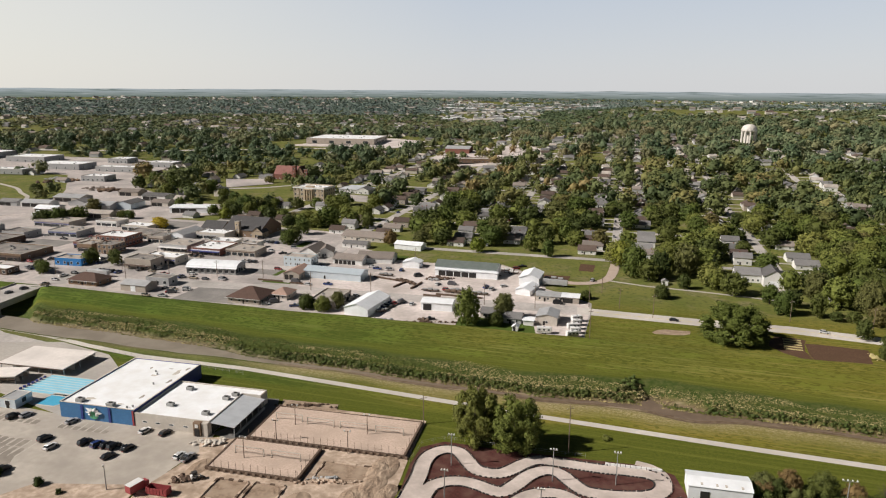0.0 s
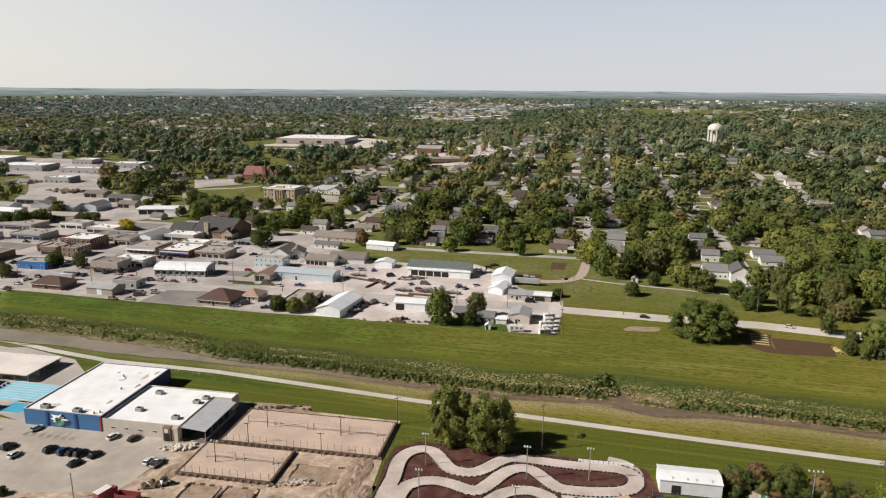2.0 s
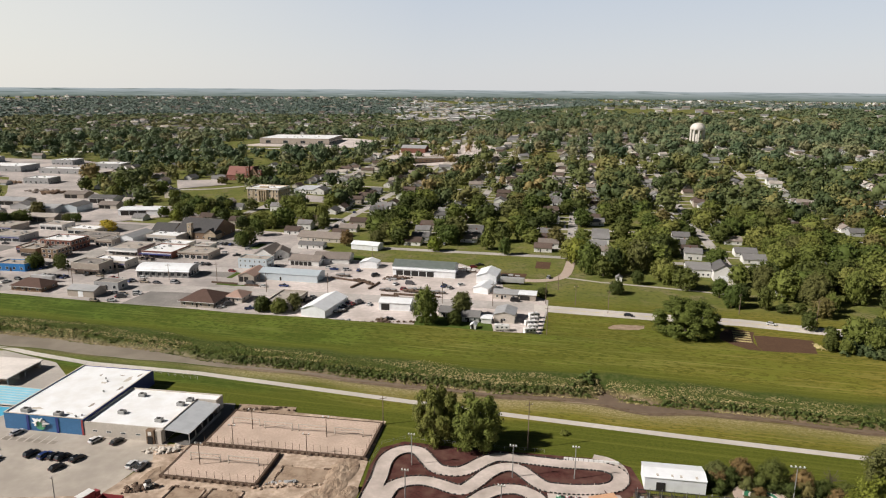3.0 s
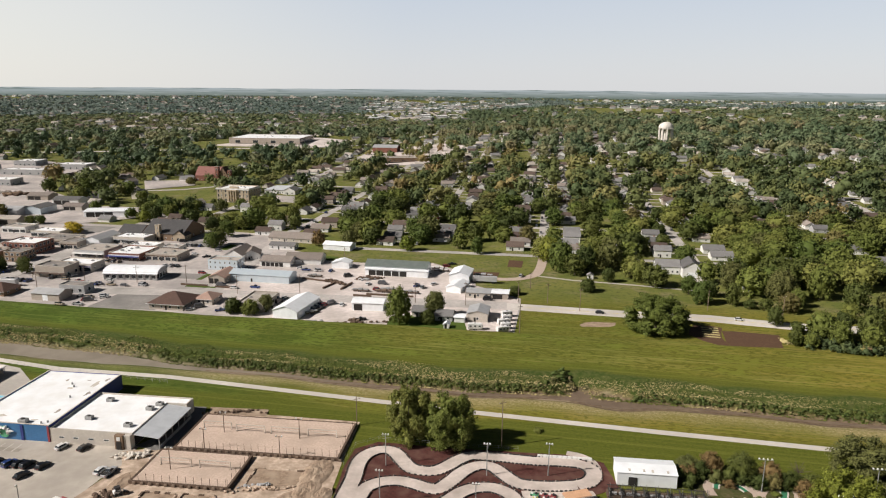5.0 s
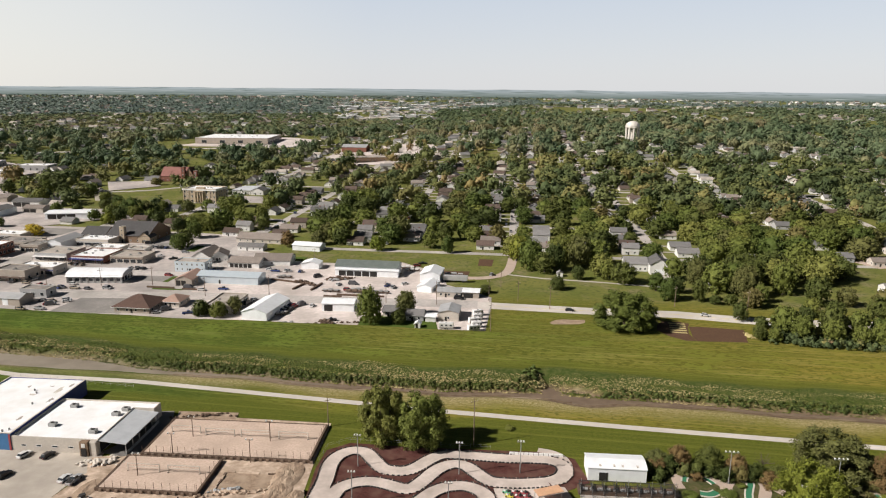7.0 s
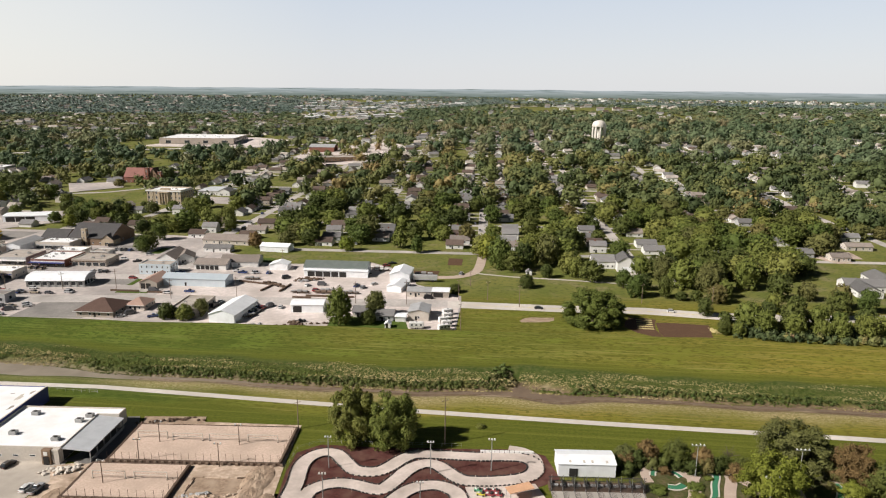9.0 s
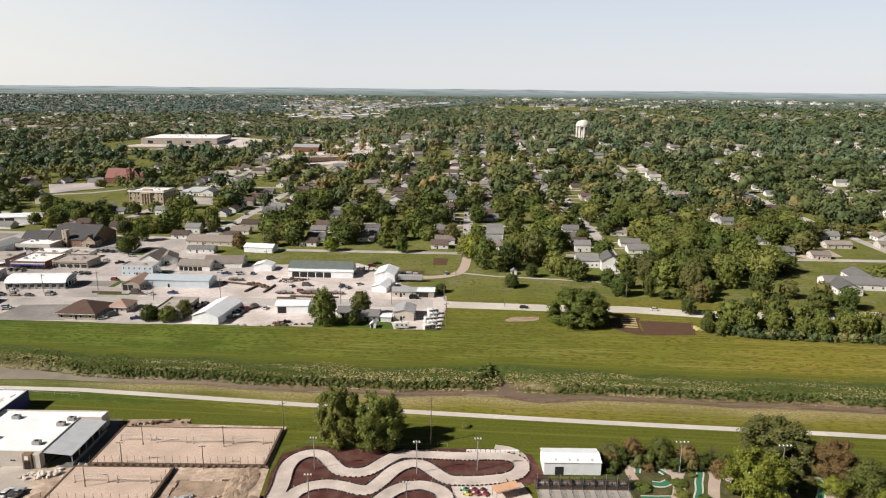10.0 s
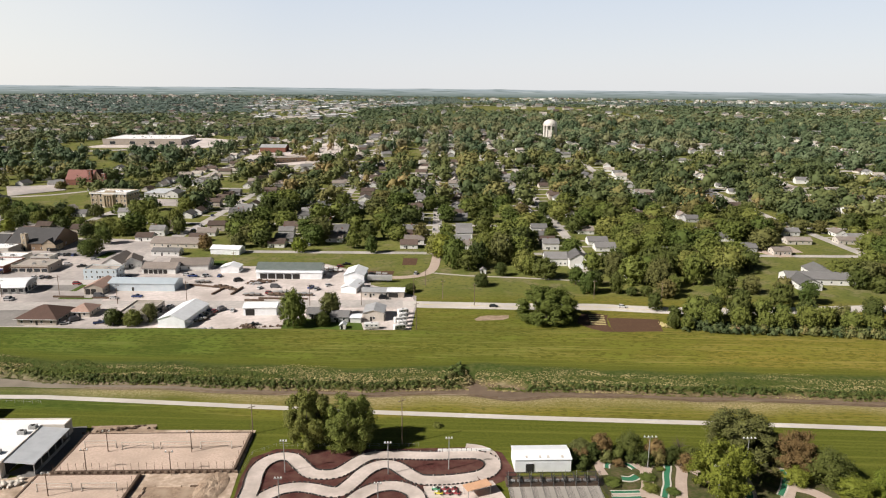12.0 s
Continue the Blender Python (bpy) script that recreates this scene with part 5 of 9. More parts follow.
TREE = {}
TREE_WORDS = {"leaf": "leafy green deciduous tree", "leaf_dark": "dense dark green deciduous tree", "leaf_olive": "olive-brown deciduous tree", "leaf_bright": "light green deciduous tree", "leaf_yellow": "bright yellow autumn tree", "leaf_pale": "pale green deciduous tree", "leaf_rust": "rust-brown autumn tree"}


def tree(x, y, height, width, leaf="leaf", where="on grass", variant=0, leaves=700, lobes=11, size=0.62, low=0.25, shape="", name="tree", category="tree", group=""):
    """Places a tree; alike trees share their meshes and differ by turn and size."""
    shape = shape or ("round", "tall", "round", "vase")[variant % 4]
    key = (leaf, variant, leaves, low, shape)
    z = float(land(x, y))
    rnd = random.Random(int(x * 31 + y * 17))
    h0, w0 = 12.0, 10.0
    m = Matrix.Translation((x, y, z)) @ Matrix.Rotation(rnd.random() * math.tau, 4, "Z") @ Matrix.Diagonal((width / w0, width / w0, height / h0, 1))
    if key not in TREE:
        rng = np.random.default_rng(variant * 7 + len(TREE) + 3)
        ob = thing(name, Matrix(), TREE_WORDS[leaf] + " " + where, category, group)
        part("trunk", trunk_mesh(rng, h0, 0.32, w0), M["bark"], ob)
        v, f = crown_arrays(rng, w0, h0, lobes, leaves, size, low, shape)
        crown = new("crown", array_mesh("crown", v.tolist(), f, M[leaf]))
        crown.data.polygons.foreach_set("use_smooth", [True] * len(crown.data.polygons))
        crown.parent = ob
        TREE[key] = ob
        ob.matrix_basis = m
        return ob
    src = TREE[key]
    ob = copy_thing(src, Matrix())
    ob.matrix_basis = m
    ob.name = name
    return tagged(ob, TREE_WORDS[leaf] + " " + where, category, group)


# the two big trees beside the trail, made of finer leaves
tree(12.6, 198.5, 18.5, 13.8, "leaf_pale", "on the lawn beside the trail", 20, 24000, 44, 0.15, 0.14, "vase")
tree(24.8, 194.8, 16.8, 15.5, "leaf_pale", "on the lawn beside the kart track", 21, 24000, 44, 0.15, 0.08, "vase")
tree(134, 291, 17, 27, "leaf", "standing alone beside the road", 22, 28000, 46, 0.135, 0.02, "round")

# trees round the miniature golf course
for _x, _y, _h, _w, _k, _v, _low in ((141.1, 161, 13.0, 21.5, "leaf_olive", 23, 0.05), (122.7, 145.6, 14.9, 15.4, "leaf_bright", 24, 0.02), (151.2, 149.3, 12.2, 12, "leaf_rust", 25, 0.05), (156, 142.2, 9.1, 14, "leaf_dark", 26, 0.03), (145.5, 142.4, 5.4, 7.5, "leaf_bright", 27, 0.03), (158, 134.8, 5, 11, "leaf_bright", 27, 0.03), (168, 131, 8, 10, "leaf_bright", 27, 0.03), (92.9, 172.6, 5.4, 7.4, "leaf_olive", 28, 0.03), (99.5, 171.7, 7.3, 6.5, "leaf_rust", 25, 0.05), (107.3, 168.6, 7.7, 8.2, "leaf_dark", 26, 0.03), (114.5, 166.2, 5.8, 6.6, "leaf_rust", 25, 0.05), (119, 162.5, 4.6, 6, "leaf_dark", 26, 0.03), (123.5, 159.5, 5, 7, "leaf_dark", 26, 0.03), (148, 152, 5, 6, "leaf_olive", 28, 0.03)):
    tree(_x, _y, _h, _w, _k, "beside the miniature golf course", _v, 20000 if _h > 10 else 6000, 40 if _h > 10 else 32, 0.14 if _h > 10 else 0.17, _low, "round")

# trees in the town and along the road
NAMED_TREES = ((15, 312, 19, 13, "leaf"), (33.5, 321, 13, 11, "leaf_olive"), (28.5, 310, 7, 8, "leaf_dark"), (-66, 335, 8, 9, "leaf_dark"), (-57, 331.5, 8, 9, "leaf"), (-50, 336, 9, 8, "leaf_olive"), (119, 399, 20, 17, "leaf"), (133, 394, 18, 14, "leaf_dark"), (151, 401, 22, 16, "leaf_olive"), (143, 410, 20, 15, "leaf"), (118, 420, 18, 15, "leaf_bright"), (122, 355, 8, 9, "leaf_dark"), (140.5, 373, 9, 8, "leaf_dark"), (164, 362, 13, 16, "leaf_dark"), (158, 371, 12, 10, "leaf"), (175, 328, 13, 11, "leaf"), (196, 365, 14, 12, "leaf"), (205, 354, 16, 13, "leaf_olive"), (219, 328, 18, 16, "leaf_olive"), (251, 388, 15, 13, "leaf"), (66, 464, 14, 12, "leaf"), (75, 448, 13, 9, "leaf"), (28.5, 461, 11, 11, "leaf_bright"), (40, 481, 16, 15, "leaf"), (95, 491, 16, 13, "leaf"), (116, 474, 15, 13, "leaf_olive"), (-33, 480, 12, 11, "leaf_rust"), (-55, 540, 14, 12, "leaf_dark"), (-67, 547, 14, 12, "leaf"), (-103, 488, 13, 12, "leaf_dark"), (-106, 480, 12, 11, "leaf"), (-102, 517, 13, 12, "leaf"), (-218, 537, 9, 13, "leaf_yellow"), (-206, 428, 9, 8, "leaf_dark"), (-236, 401, 8, 8, "leaf"), (-240, 405, 7, 7, "leaf"), (-219, 429, 8, 8, "leaf_dark"), (-306, 565, 10, 14, "leaf_dark"), (80.5, 353, 5, 7, "leaf_dark"), (-245, 412, 6, 6, "leaf_olive"), (-241, 411, 6, 6, "leaf"), (-221, 424, 9, 8, "leaf"), (-201, 421, 10, 8, "leaf_dark"), (-224, 437, 8, 7, "leaf_olive"), (-322, 556, 12, 16, "leaf_dark"), (-312, 560, 13, 16, "leaf"), (-302, 568, 11, 14, "leaf_dark"), (-118, 540, 12, 12, "leaf_dark"), (-110, 545, 12, 12, "leaf"))
for _i, (_x, _y, _h, _w, _k) in enumerate(NAMED_TREES):
    if _y < 360:
        tree(_x, _y, _h, _w, _k, "among the buildings of the town", _i % 2, 5200, 60, 0.20, 0.05)
    else:
        tree(_x, _y, _h, _w, _k, "among the buildings of the town", _i % 4, 1750, 54, 0.27, 0.08)
for _i, (_x, _y, _h, _w, _k) in enumerate(((-416, 714, 12, 14, "leaf_dark"), (-308, 613, 12, 14, "leaf_olive"), (-290, 752, 16, 16, "leaf"), (-285, 774, 18, 18, "leaf_dark"), (-292, 822, 18, 18, "leaf"), (-329, 760, 14, 16, "leaf_dark"), (-318, 780, 16, 16, "leaf"), (-302, 745, 14, 14, "leaf_dark"), (-315, 566, 11, 13, "leaf_dark"), (-300, 572, 12, 15, "leaf"), (-238, 634, 10, 11, "leaf"), (-222, 636, 9, 10, "leaf_dark"), (-196, 596, 10, 11, "leaf"), (-180, 578, 10, 12, "leaf_bright"), (-185, 600, 12, 12, "leaf"), (-260, 577, 8, 9, "leaf"), (-267, 577, 8, 9, "leaf_dark"), (-224, 545, 8, 11, "leaf_yellow"), (-174, 590, 12, 13, "leaf_dark"), (-165, 602, 12, 13, "leaf"), (-150, 588, 11, 12, "leaf"), (-140, 575, 11, 12, "leaf_dark"), (-128, 570, 11, 12, "leaf"), (-118, 560, 10, 11, "leaf_olive"), (-275, 700, 14, 15, "leaf"), (-262, 720, 15, 15, "leaf_dark"), (-250, 700, 13, 13, "leaf"), (-240, 730, 15, 16, "leaf"), (-204, 652, 10, 12, "leaf_dark"), (-196, 664, 11, 12, "leaf"), (-187, 640, 10, 12, "leaf"), (-176, 628, 11, 13, "leaf_bright"), (-168, 646, 9, 9, "leaf_dark"), (-162, 640, 8, 7, "leaf_dark"), (-150, 634, 10, 11, "leaf"), (-186, 620, 11, 13, "leaf"), (-160, 622, 11, 12, "leaf_olive"), (-196, 806, 9, 12, "leaf_olive"), (-140, 655, 7, 7, "leaf_dark"), (-215, 690, 11, 12, "leaf"), (-128, 628, 12, 13, "leaf_olive"), (-112, 634, 11, 12, "leaf"))):
    tree(_x, _y, _h, _w, _k, "between town lots", _i % 4, 1750, 54, 0.27, 0.08)
# thicket on the levee, right of the tilled plot
THICKET = ((188, 267, 6, 7, "leaf_dark"), (193, 263, 8, 8, "leaf_olive"), (194, 292, 9, 9, "leaf"), (198, 281, 8, 9, "leaf_bright"), (203, 272, 11, 12, "leaf"), (207, 264, 12, 12, "leaf_olive"), (217, 257, 14, 12, "leaf"), (222, 266, 12, 12, "leaf_bright"), (235, 265, 14, 13, "leaf"), (235, 250, 11, 11, "leaf_olive"), (228, 253, 13, 11, "leaf"), (246, 247, 10, 11, "leaf_olive"), (254, 256, 13, 13, "leaf_bright"), (262, 250, 11, 11, "leaf_olive"), (265, 241, 9, 11, "leaf"), (275, 238, 10, 11, "leaf_olive"), (287, 233, 11, 12, "leaf_bright"), (298, 228, 11, 12, "leaf_olive"), (243, 330, 15, 14, "leaf"), (248, 309, 16, 15, "leaf_dark"), (263, 306, 13, 13, "leaf_olive"), (257, 277, 12, 13, "leaf_dark"), (240, 285, 12, 12, "leaf"), (279, 282, 12, 12, "leaf"), (300, 262, 12, 13, "leaf_bright"), (318, 250, 12, 13, "leaf"), (212, 310, 11, 12, "leaf_olive"), (186, 340, 11, 11, "leaf_dark"), (176, 345, 9, 10, "leaf"), (330, 300, 14, 14, "leaf_dark"), (350, 286, 14, 14, "leaf"), (205, 279, 10, 10, "leaf"), (213, 272, 11, 10, "leaf_olive"), (227, 268, 12, 11, "leaf_olive"), (245, 262, 11, 11, "leaf"), (256, 247, 10, 10, "leaf"), (270, 251, 12, 11, "leaf_olive"), (284, 247, 11, 11, "leaf"), (296, 241, 12, 12, "leaf_olive"), (310, 236, 11, 11, "leaf"), (233, 293, 10, 10, "leaf"), (196, 318, 6, 8, "leaf_dark"), (203, 315, 5, 8, "leaf"), (210, 312, 6, 8, "leaf_dark"), (190, 324, 12, 9, "leaf_dark"), (222, 318, 14, 11, "leaf_olive"), (270, 290, 11, 11, "leaf_olive"))
for _i, (_x, _y, _h, _w, _k) in enumerate(THICKET):
    _g = (1.25, 0.9, 1.1, 0.75, 1.3, 1.0, 0.85)[_i % 7]
    tree(_x, _y, _h * _g, _w * (0.55 + 0.33 * _g), ("leaf_dark" if _k == "leaf_bright" or _i % 5 == 2 else "leaf" if _k == "leaf_olive" and _i % 2 else _k), "in the thicket behind the levee", _i % 4, 1750, 54, 0.27, 0.08)


# dark shrubs that close the miniature golf course
for _i in range(11):
    tree(88.5 + 3.5 * _i, 171.5 - 1.5 * _i + (_i % 3) * 0.8, 3.2 + (_i * 7 % 5) * 0.45, 4.0 + (_i * 3 % 4) * 0.5, ("leaf_dark", "leaf_rust", "leaf_dark", "leaf_olive")[_i % 4] if _i % 5 else "leaf_dark", "in a row beside the golf course", 33, 2600, 18, 0.30, 0.0, "round", name="shrub", category="shrub")


# ---- residential district: houses and woods ----
FAR_ROAD_STRIP = [(-640, 1085), (-480, 1092), (-330, 1125), (-200, 1155), (-60, 1175), (75, 1250), (170, 1420), (140, 1430), (40, 1305), (-60, 1230), (-200, 1210), (-330, 1180), (-480, 1148), (-640, 1140)]
SCHOOL_LOT = [(-234, 764), (-189, 796), (-203, 838), (-256, 836)]
SCHOOL_LAWN = [(-205, 655), (-168, 650), (-150, 705), (-164, 790), (-190, 792), (-236, 760)]
CLINIC = [(-118, 668), (-58, 652), (-62, 745), (-70, 770), (-112, 765)]
TOWER_LAWN = [(458, 1090), (500, 1085), (470, 985), (425, 975)]


def in_poly(x, y, poly):
    inside = np.zeros(np.shape(x), bool)
    n = len(poly)
    for i in range(n):
        (x0, y0), (x1, y1) = poly[i], poly[(i + 1) % n]
        if y0 != y1:
            inside ^= ((y0 > y) != (y1 > y)) & (x < (x1 - x0) * (y - y0) / (y1 - y0) + x0)
    return inside


INDUSTRY = [(-230, 575), (-180, 605), (-205, 650), (-262, 665), (-300, 725), (-350, 790), (-380, 880), (-345, 960), (-440, 1020), (-640, 1050), (-640, 900), (-460, 860), (-400, 740), (-380, 690), (-420, 640), (-400, 590)]
WEST_FIELD = [(-640, 880), (-470, 850), (-405, 730), (-385, 640), (-400, 596), (-470, 600), (-700, 760)]
STORE_YARD = [(-290, 1215), (-240, 1195), (-90, 1160), (-20, 1225), (10, 1330), (-60, 1400), (-230, 1420), (-290, 1330)]
SCHOOL_YARD = [(4, 962), (128, 965), (168, 1090), (150, 1190), (18, 1185), (-5, 1070)]
STRIP_MALL = [(20, 1900), (240, 1750), (330, 2100), (620, 2500), (640, 2950), (40, 3100), (-10, 2400)]
LEFT_FIELD = [(-960, 1420), (-790, 1480), (-800, 1560), (-990, 1520)]
EAST_LAWN = [(300, 325), (372, 335), (425, 395), (390, 430), (338, 388), (296, 348)]
RANCH = [(163, 374), (168, 345), (200, 335), (216, 400), (176, 413)]
MEADOW = [(60, 380), (80, 330), (205, 285), (330, 255), (330, 270), (240, 300), (190, 345), (112, 385), (112, 440), (60, 470), (-40, 470), (-40, 430)]
CIVIC_LAWN = [(-150, 655), (-98, 640), (-90, 690), (-150, 710)]
WIDE_LAWN = [(213, 318), (310, 280), (310, 318), (235, 352)]
CLEAR = (RANCH, WEST_FIELD, TOWN_EDGE, INDUSTRY, STORE_YARD, SCHOOL_YARD, LEFT_FIELD, MEADOW, CIVIC_LAWN, WIDE_LAWN, TOWER_LAWN, FAR_ROAD_STRIP, SCHOOL_LOT, SCHOOL_LAWN, CLINIC, EAST_LAWN)
for _name, _label, _poly in (("store_yard", "pale car park beside a huge store", [(-262, 1252), (-240, 1238), (-118, 1214), (-62, 1212), (-28, 1262), (-18, 1330), (-80, 1390), (-150, 1400)]), ("industrial_yard", "pale gravel and concrete industrial yard", INDUSTRY), ("school_yard", "pale concrete school yard and car park", SCHOOL_YARD)):
    bm = bmesh.new()
    prism(bm, _poly, -0.5, 0.35)
    bmesh.ops.triangulate(bm, faces=bm.faces)
    bmesh.ops.subdivide_edges(bm, edges=bm.edges, cuts=5, use_grid_fill=True)
    for _v in bm.verts:
        _v.co.z += float(land(_v.co.x, _v.co.y)) + (0.4 if math.hypot(_v.co.x, _v.co.y) > 1000 else 0)
    tagged(part(_name, bm, M["town_concrete" if _name == "industrial_yard" else "yard_concrete"]), _label, "yard", kind="structure")


slab("clinic_lot", "pale concrete forecourt of a low building", "parking lot", [(-113, 689), (-67, 668), (-71, 708), (-108, 724)], 0.3, M["town_concrete"], 0.8)
strip("street", "pale concrete street past a church lawn", "street", dense([(-232, 758), (-196, 764), (-165, 785), (-130, 770)], 12), 7.0, 0.12, M["street"], True)
slab("school_lot", "pale concrete lot before a red brick church", "parking lot", SCHOOL_LOT, 0.5, M["town_concrete"], 1.0)
# paved lots of the distant shopping strip
SHOP_LOTS = ((70, 1960, 120, 70), (150, 2130, 150, 90), (60, 2260, 110, 80), (270, 2330, 190, 110), (130, 2480, 180, 90), (400, 2560, 170, 120), (250, 2700, 200, 110), (480, 2790, 150, 110), (90, 2850, 160, 110), (200, 1880, 70, 50))
for _x, _y, _w, _d in SHOP_LOTS:
    bm = bmesh.new()
    _at = local(_x, _y, -12)
    _ring = [[bm.verts.new((*_at(_w * i / 8, _d * j / 5), 0)) for i in range(9)] for j in range(6)]
    for _a, _b in zip(_ring, _ring[1:]):
        for _i in range(8):
            bm.faces.new((_a[_i], _a[_i + 1], _b[_i + 1], _b[_i]))
    for _v in bm.verts:
        _v.co.z = float(land(_v.co.x, _v.co.y)) + 0.5
    tagged(part("shopping_yard", bm, M["lot"]), "paved lot of a distant shopping strip", "yard", kind="structure")
strip("far_road", "pale road running past a huge store", "road", curve([(-640, 1120), (-480, 1130), (-330, 1165), (-200, 1195), (-60, 1215), (60, 1290), (150, 1420)], 20), 12, 0.9, M["road"], True)
strip("field_path", "pale curved path across a green field", "path", curve([(-520, 800), (-467, 760), (-436, 720), (-412, 690), (-404, 660), (-407, 637), (-430, 610)], 6), 4.0, 0.3, M["concrete"], True)


def town_frame(x, y):
    c, s = math.cos(radians(-15.2)), math.sin(radians(-15.2))
    return (x - 118) * c + (y - 437) * s, -(x - 118) * s + (y - 437) * c


def thin_west(x, y, rng):
    """Streets, yards and gardens with few trees between the church and the industrial yards."""
    az, r = np.degrees(np.arctan2(x, y)), np.hypot(x, y)
    return ~((az > -30) & (az < -8) & (r > 520) & (r < 930) & (rng.random(np.shape(x)) < 0.48))


def open_ground(x, y, margin):
    """Free of streets, yards and lots, and beyond the road."""
    free = y > 0
    for poly in CLEAR:
        free &= ~in_poly(x, y, poly)
    s, t = town_frame(x, y)
    near = np.hypot(x, y) < 1400
    for v in STREET_S:
        free &= ~((np.abs(s - v) < margin) & (t > (0 if v >= 0 else 60)) & (t < 860) & near)
    for v in STREET_T:
        free &= ~((np.abs(t - v) < margin * 0.9) & (s > (-150 if v < 90 else -290)) & (s < 720) & near)
    road = np.interp(x, (70, 128, 168, 201, 250, 304, 420, 700), (333, 315, 304, 290, 277, 268, 236, 150))
    levee = stretch_interp(x, LEVEE_X, LEVEE_Y)
    return free & (y > road + 22 - 6 * (x > 330)) & (y > levee + 36)


HOUSE_SPOTS = []
_rng = np.random.default_rng(11)
for _s in STREET_S:
    for _side in (-1, 1):
        for _t in np.arange(14, 850, 18.0):
            if min(abs(_t - v) for v in STREET_T) < 12:
                continue
            _p = _o(_s + _side * (17 + 4 * _rng.random()), _t + 3 * _rng.random())
            if open_ground(np.array(_p[0]), np.array(_p[1]), 9.0) and _rng.random() < (0.95 if _s < 40 else 0.7):
                HOUSE_SPOTS.append((math.hypot(*_p), _p[0], _p[1], _side))
HOUSE_SPOTS.sort()
HOUSE_KINDS = (("white_paint", "shingle", "white house with grey shingled gable roof"), ("white_paint", "shingle_brown", "white house with brown shingled gable roof"), ("grey_wall", "shingle", "grey house with weathered shingled roof"), ("white_paint", "shingle_tan", "white house with tan shingled roof"), ("tan_wall", "shingle_brown", "tan house with dark brown roof"), ("white_paint", "shingle", "small white house with grey gable roof"))
HOUSE_PROTO = {}
for _i, (_r, _x, _y, _side) in enumerate(HOUSE_SPOTS[:125]):
    _k = int(_rng.integers(0, 12))
    _m = pose(_x, _y, float(land(_x, _y)), 0, 0, -15.2 + (90 if _k % 2 and _i > 45 else 0) + (180 if _side > 0 else 0)) @ Matrix.Translation((-6, -4.5, 0))
    if _k not in HOUSE_PROTO:
        _wall, _roof, _label = HOUSE_KINDS[_k % 6]
        HOUSE_PROTO[_k] = gable_building("house", _label + " among trees", 0, 0, 0, 11 + _k % 4, 8.5 + _k % 3, 3.0 + 1.8 * (_k % 5 == 0), 2.6, _wall, _roof, "x", 2, 0, category="house", base=0.0, chimney=_k % 3 == 0, group="houses of the district")
        HOUSE_PROTO[_k].matrix_basis = _m
    else:
        copy_thing(HOUSE_PROTO[_k], _m)


def driveways():
    """Short concrete drives from the houses to their streets, as one sheet."""
    vs, fs = [], []
    for _, x, y, side in HOUSE_SPOTS:
        s, t = town_frame(x, y)
        v = min(STREET_S, key=lambda q: abs(q - s))
        a, b = (s - side * 2, v + side * 3.2)
        for j, (p, q) in enumerate(((a, b),)):
            t0 = t + 6.5
            base = len(vs)
            for u, w in ((p, t0), (q, t0), (q, t0 + 3.4), (p, t0 + 3.4)):
                px, py = _o(u, w)
                vs.append((px, py, float(land(px, py)) + 0.16))
            fs.append((base, base + 1, base + 2, base + 3))
    tagged(new("driveways", array_mesh("driveways", vs, fs, M["concrete"])), "pale concrete drives between houses and streets", "driveways", kind="stuff")


driveways()


def far_houses(name, label, spots, wall_key, roof_key, rng, steep=2.6, tall=1.0):
    """Many small gabled houses, walls and roofs as two meshes of one distant district."""
    wv, wf, rv, rf = [], [], [], []
    for x, y, s in spots:
        w, d, h, k = s * (5 + 3 * rng.random()), s * (4 + rng.random()), s * tall * (3 + 2 * (rng.random() < 0.35)), s * steep
        a = radians(-15.2 + (90 if rng.random() < 0.5 else 0) + 8 * rng.normal())
        z = float(land(x, y)) - 0.5
        c, sn = math.cos(a), math.sin(a)
        at = lambda u, v, q: (x + u * c - v * sn, y + u * sn + v * c, z + q)
        b = len(wv)
        wv += [at(-w, -d, 0), at(w, -d, 0), at(w, d, 0), at(-w, d, 0), at(-w, -d, h), at(w, -d, h), at(w, d, h), at(-w, d, h), at(-w, 0, h + k), at(w, 0, h + k)]
        wf += [(b, b + 1, b + 5, b + 4), (b + 1, b + 2, b + 6, b + 9, b + 5), (b + 2, b + 3, b + 7, b + 6), (b + 3, b, b + 4, b + 8, b + 7)]
        b = len(rv)
        e = 0.5 * s
        rv += [at(-w - e, -d - e, h - 0.2), at(w + e, -d - e, h - 0.2), at(w + e, 0, h + k + 0.2), at(-w - e, 0, h + k + 0.2), at(w + e, d + e, h - 0.2), at(-w - e, d + e, h - 0.2)]
        rf += [(b, b + 1, b + 2, b + 3), (b + 3, b + 2, b + 4, b + 5)]
    ob = tagged(new(name), label, "houses", kind="stuff")
    for key, v, f, mat_key in (("wall", wv, wf, wall_key), ("roof", rv, rf, roof_key)):
        o = new(key, array_mesh(key, v, f, M[mat_key]))
        o.parent = ob


AZ0, AZ1 = radians(-38), radians(54)


def sector(rng, n, r0, r1, power):
    """Places spread over the land that the flight overlooks, thinning with distance by power."""
    u = rng.random(n)
    q = 2 - power
    r = (r0 ** q + u * (r1 ** q - r0 ** q)) ** (1 / q)
    a = AZ0 + rng.random(n) * (AZ1 - AZ0)
    return r * np.sin(a), r * np.cos(a), r


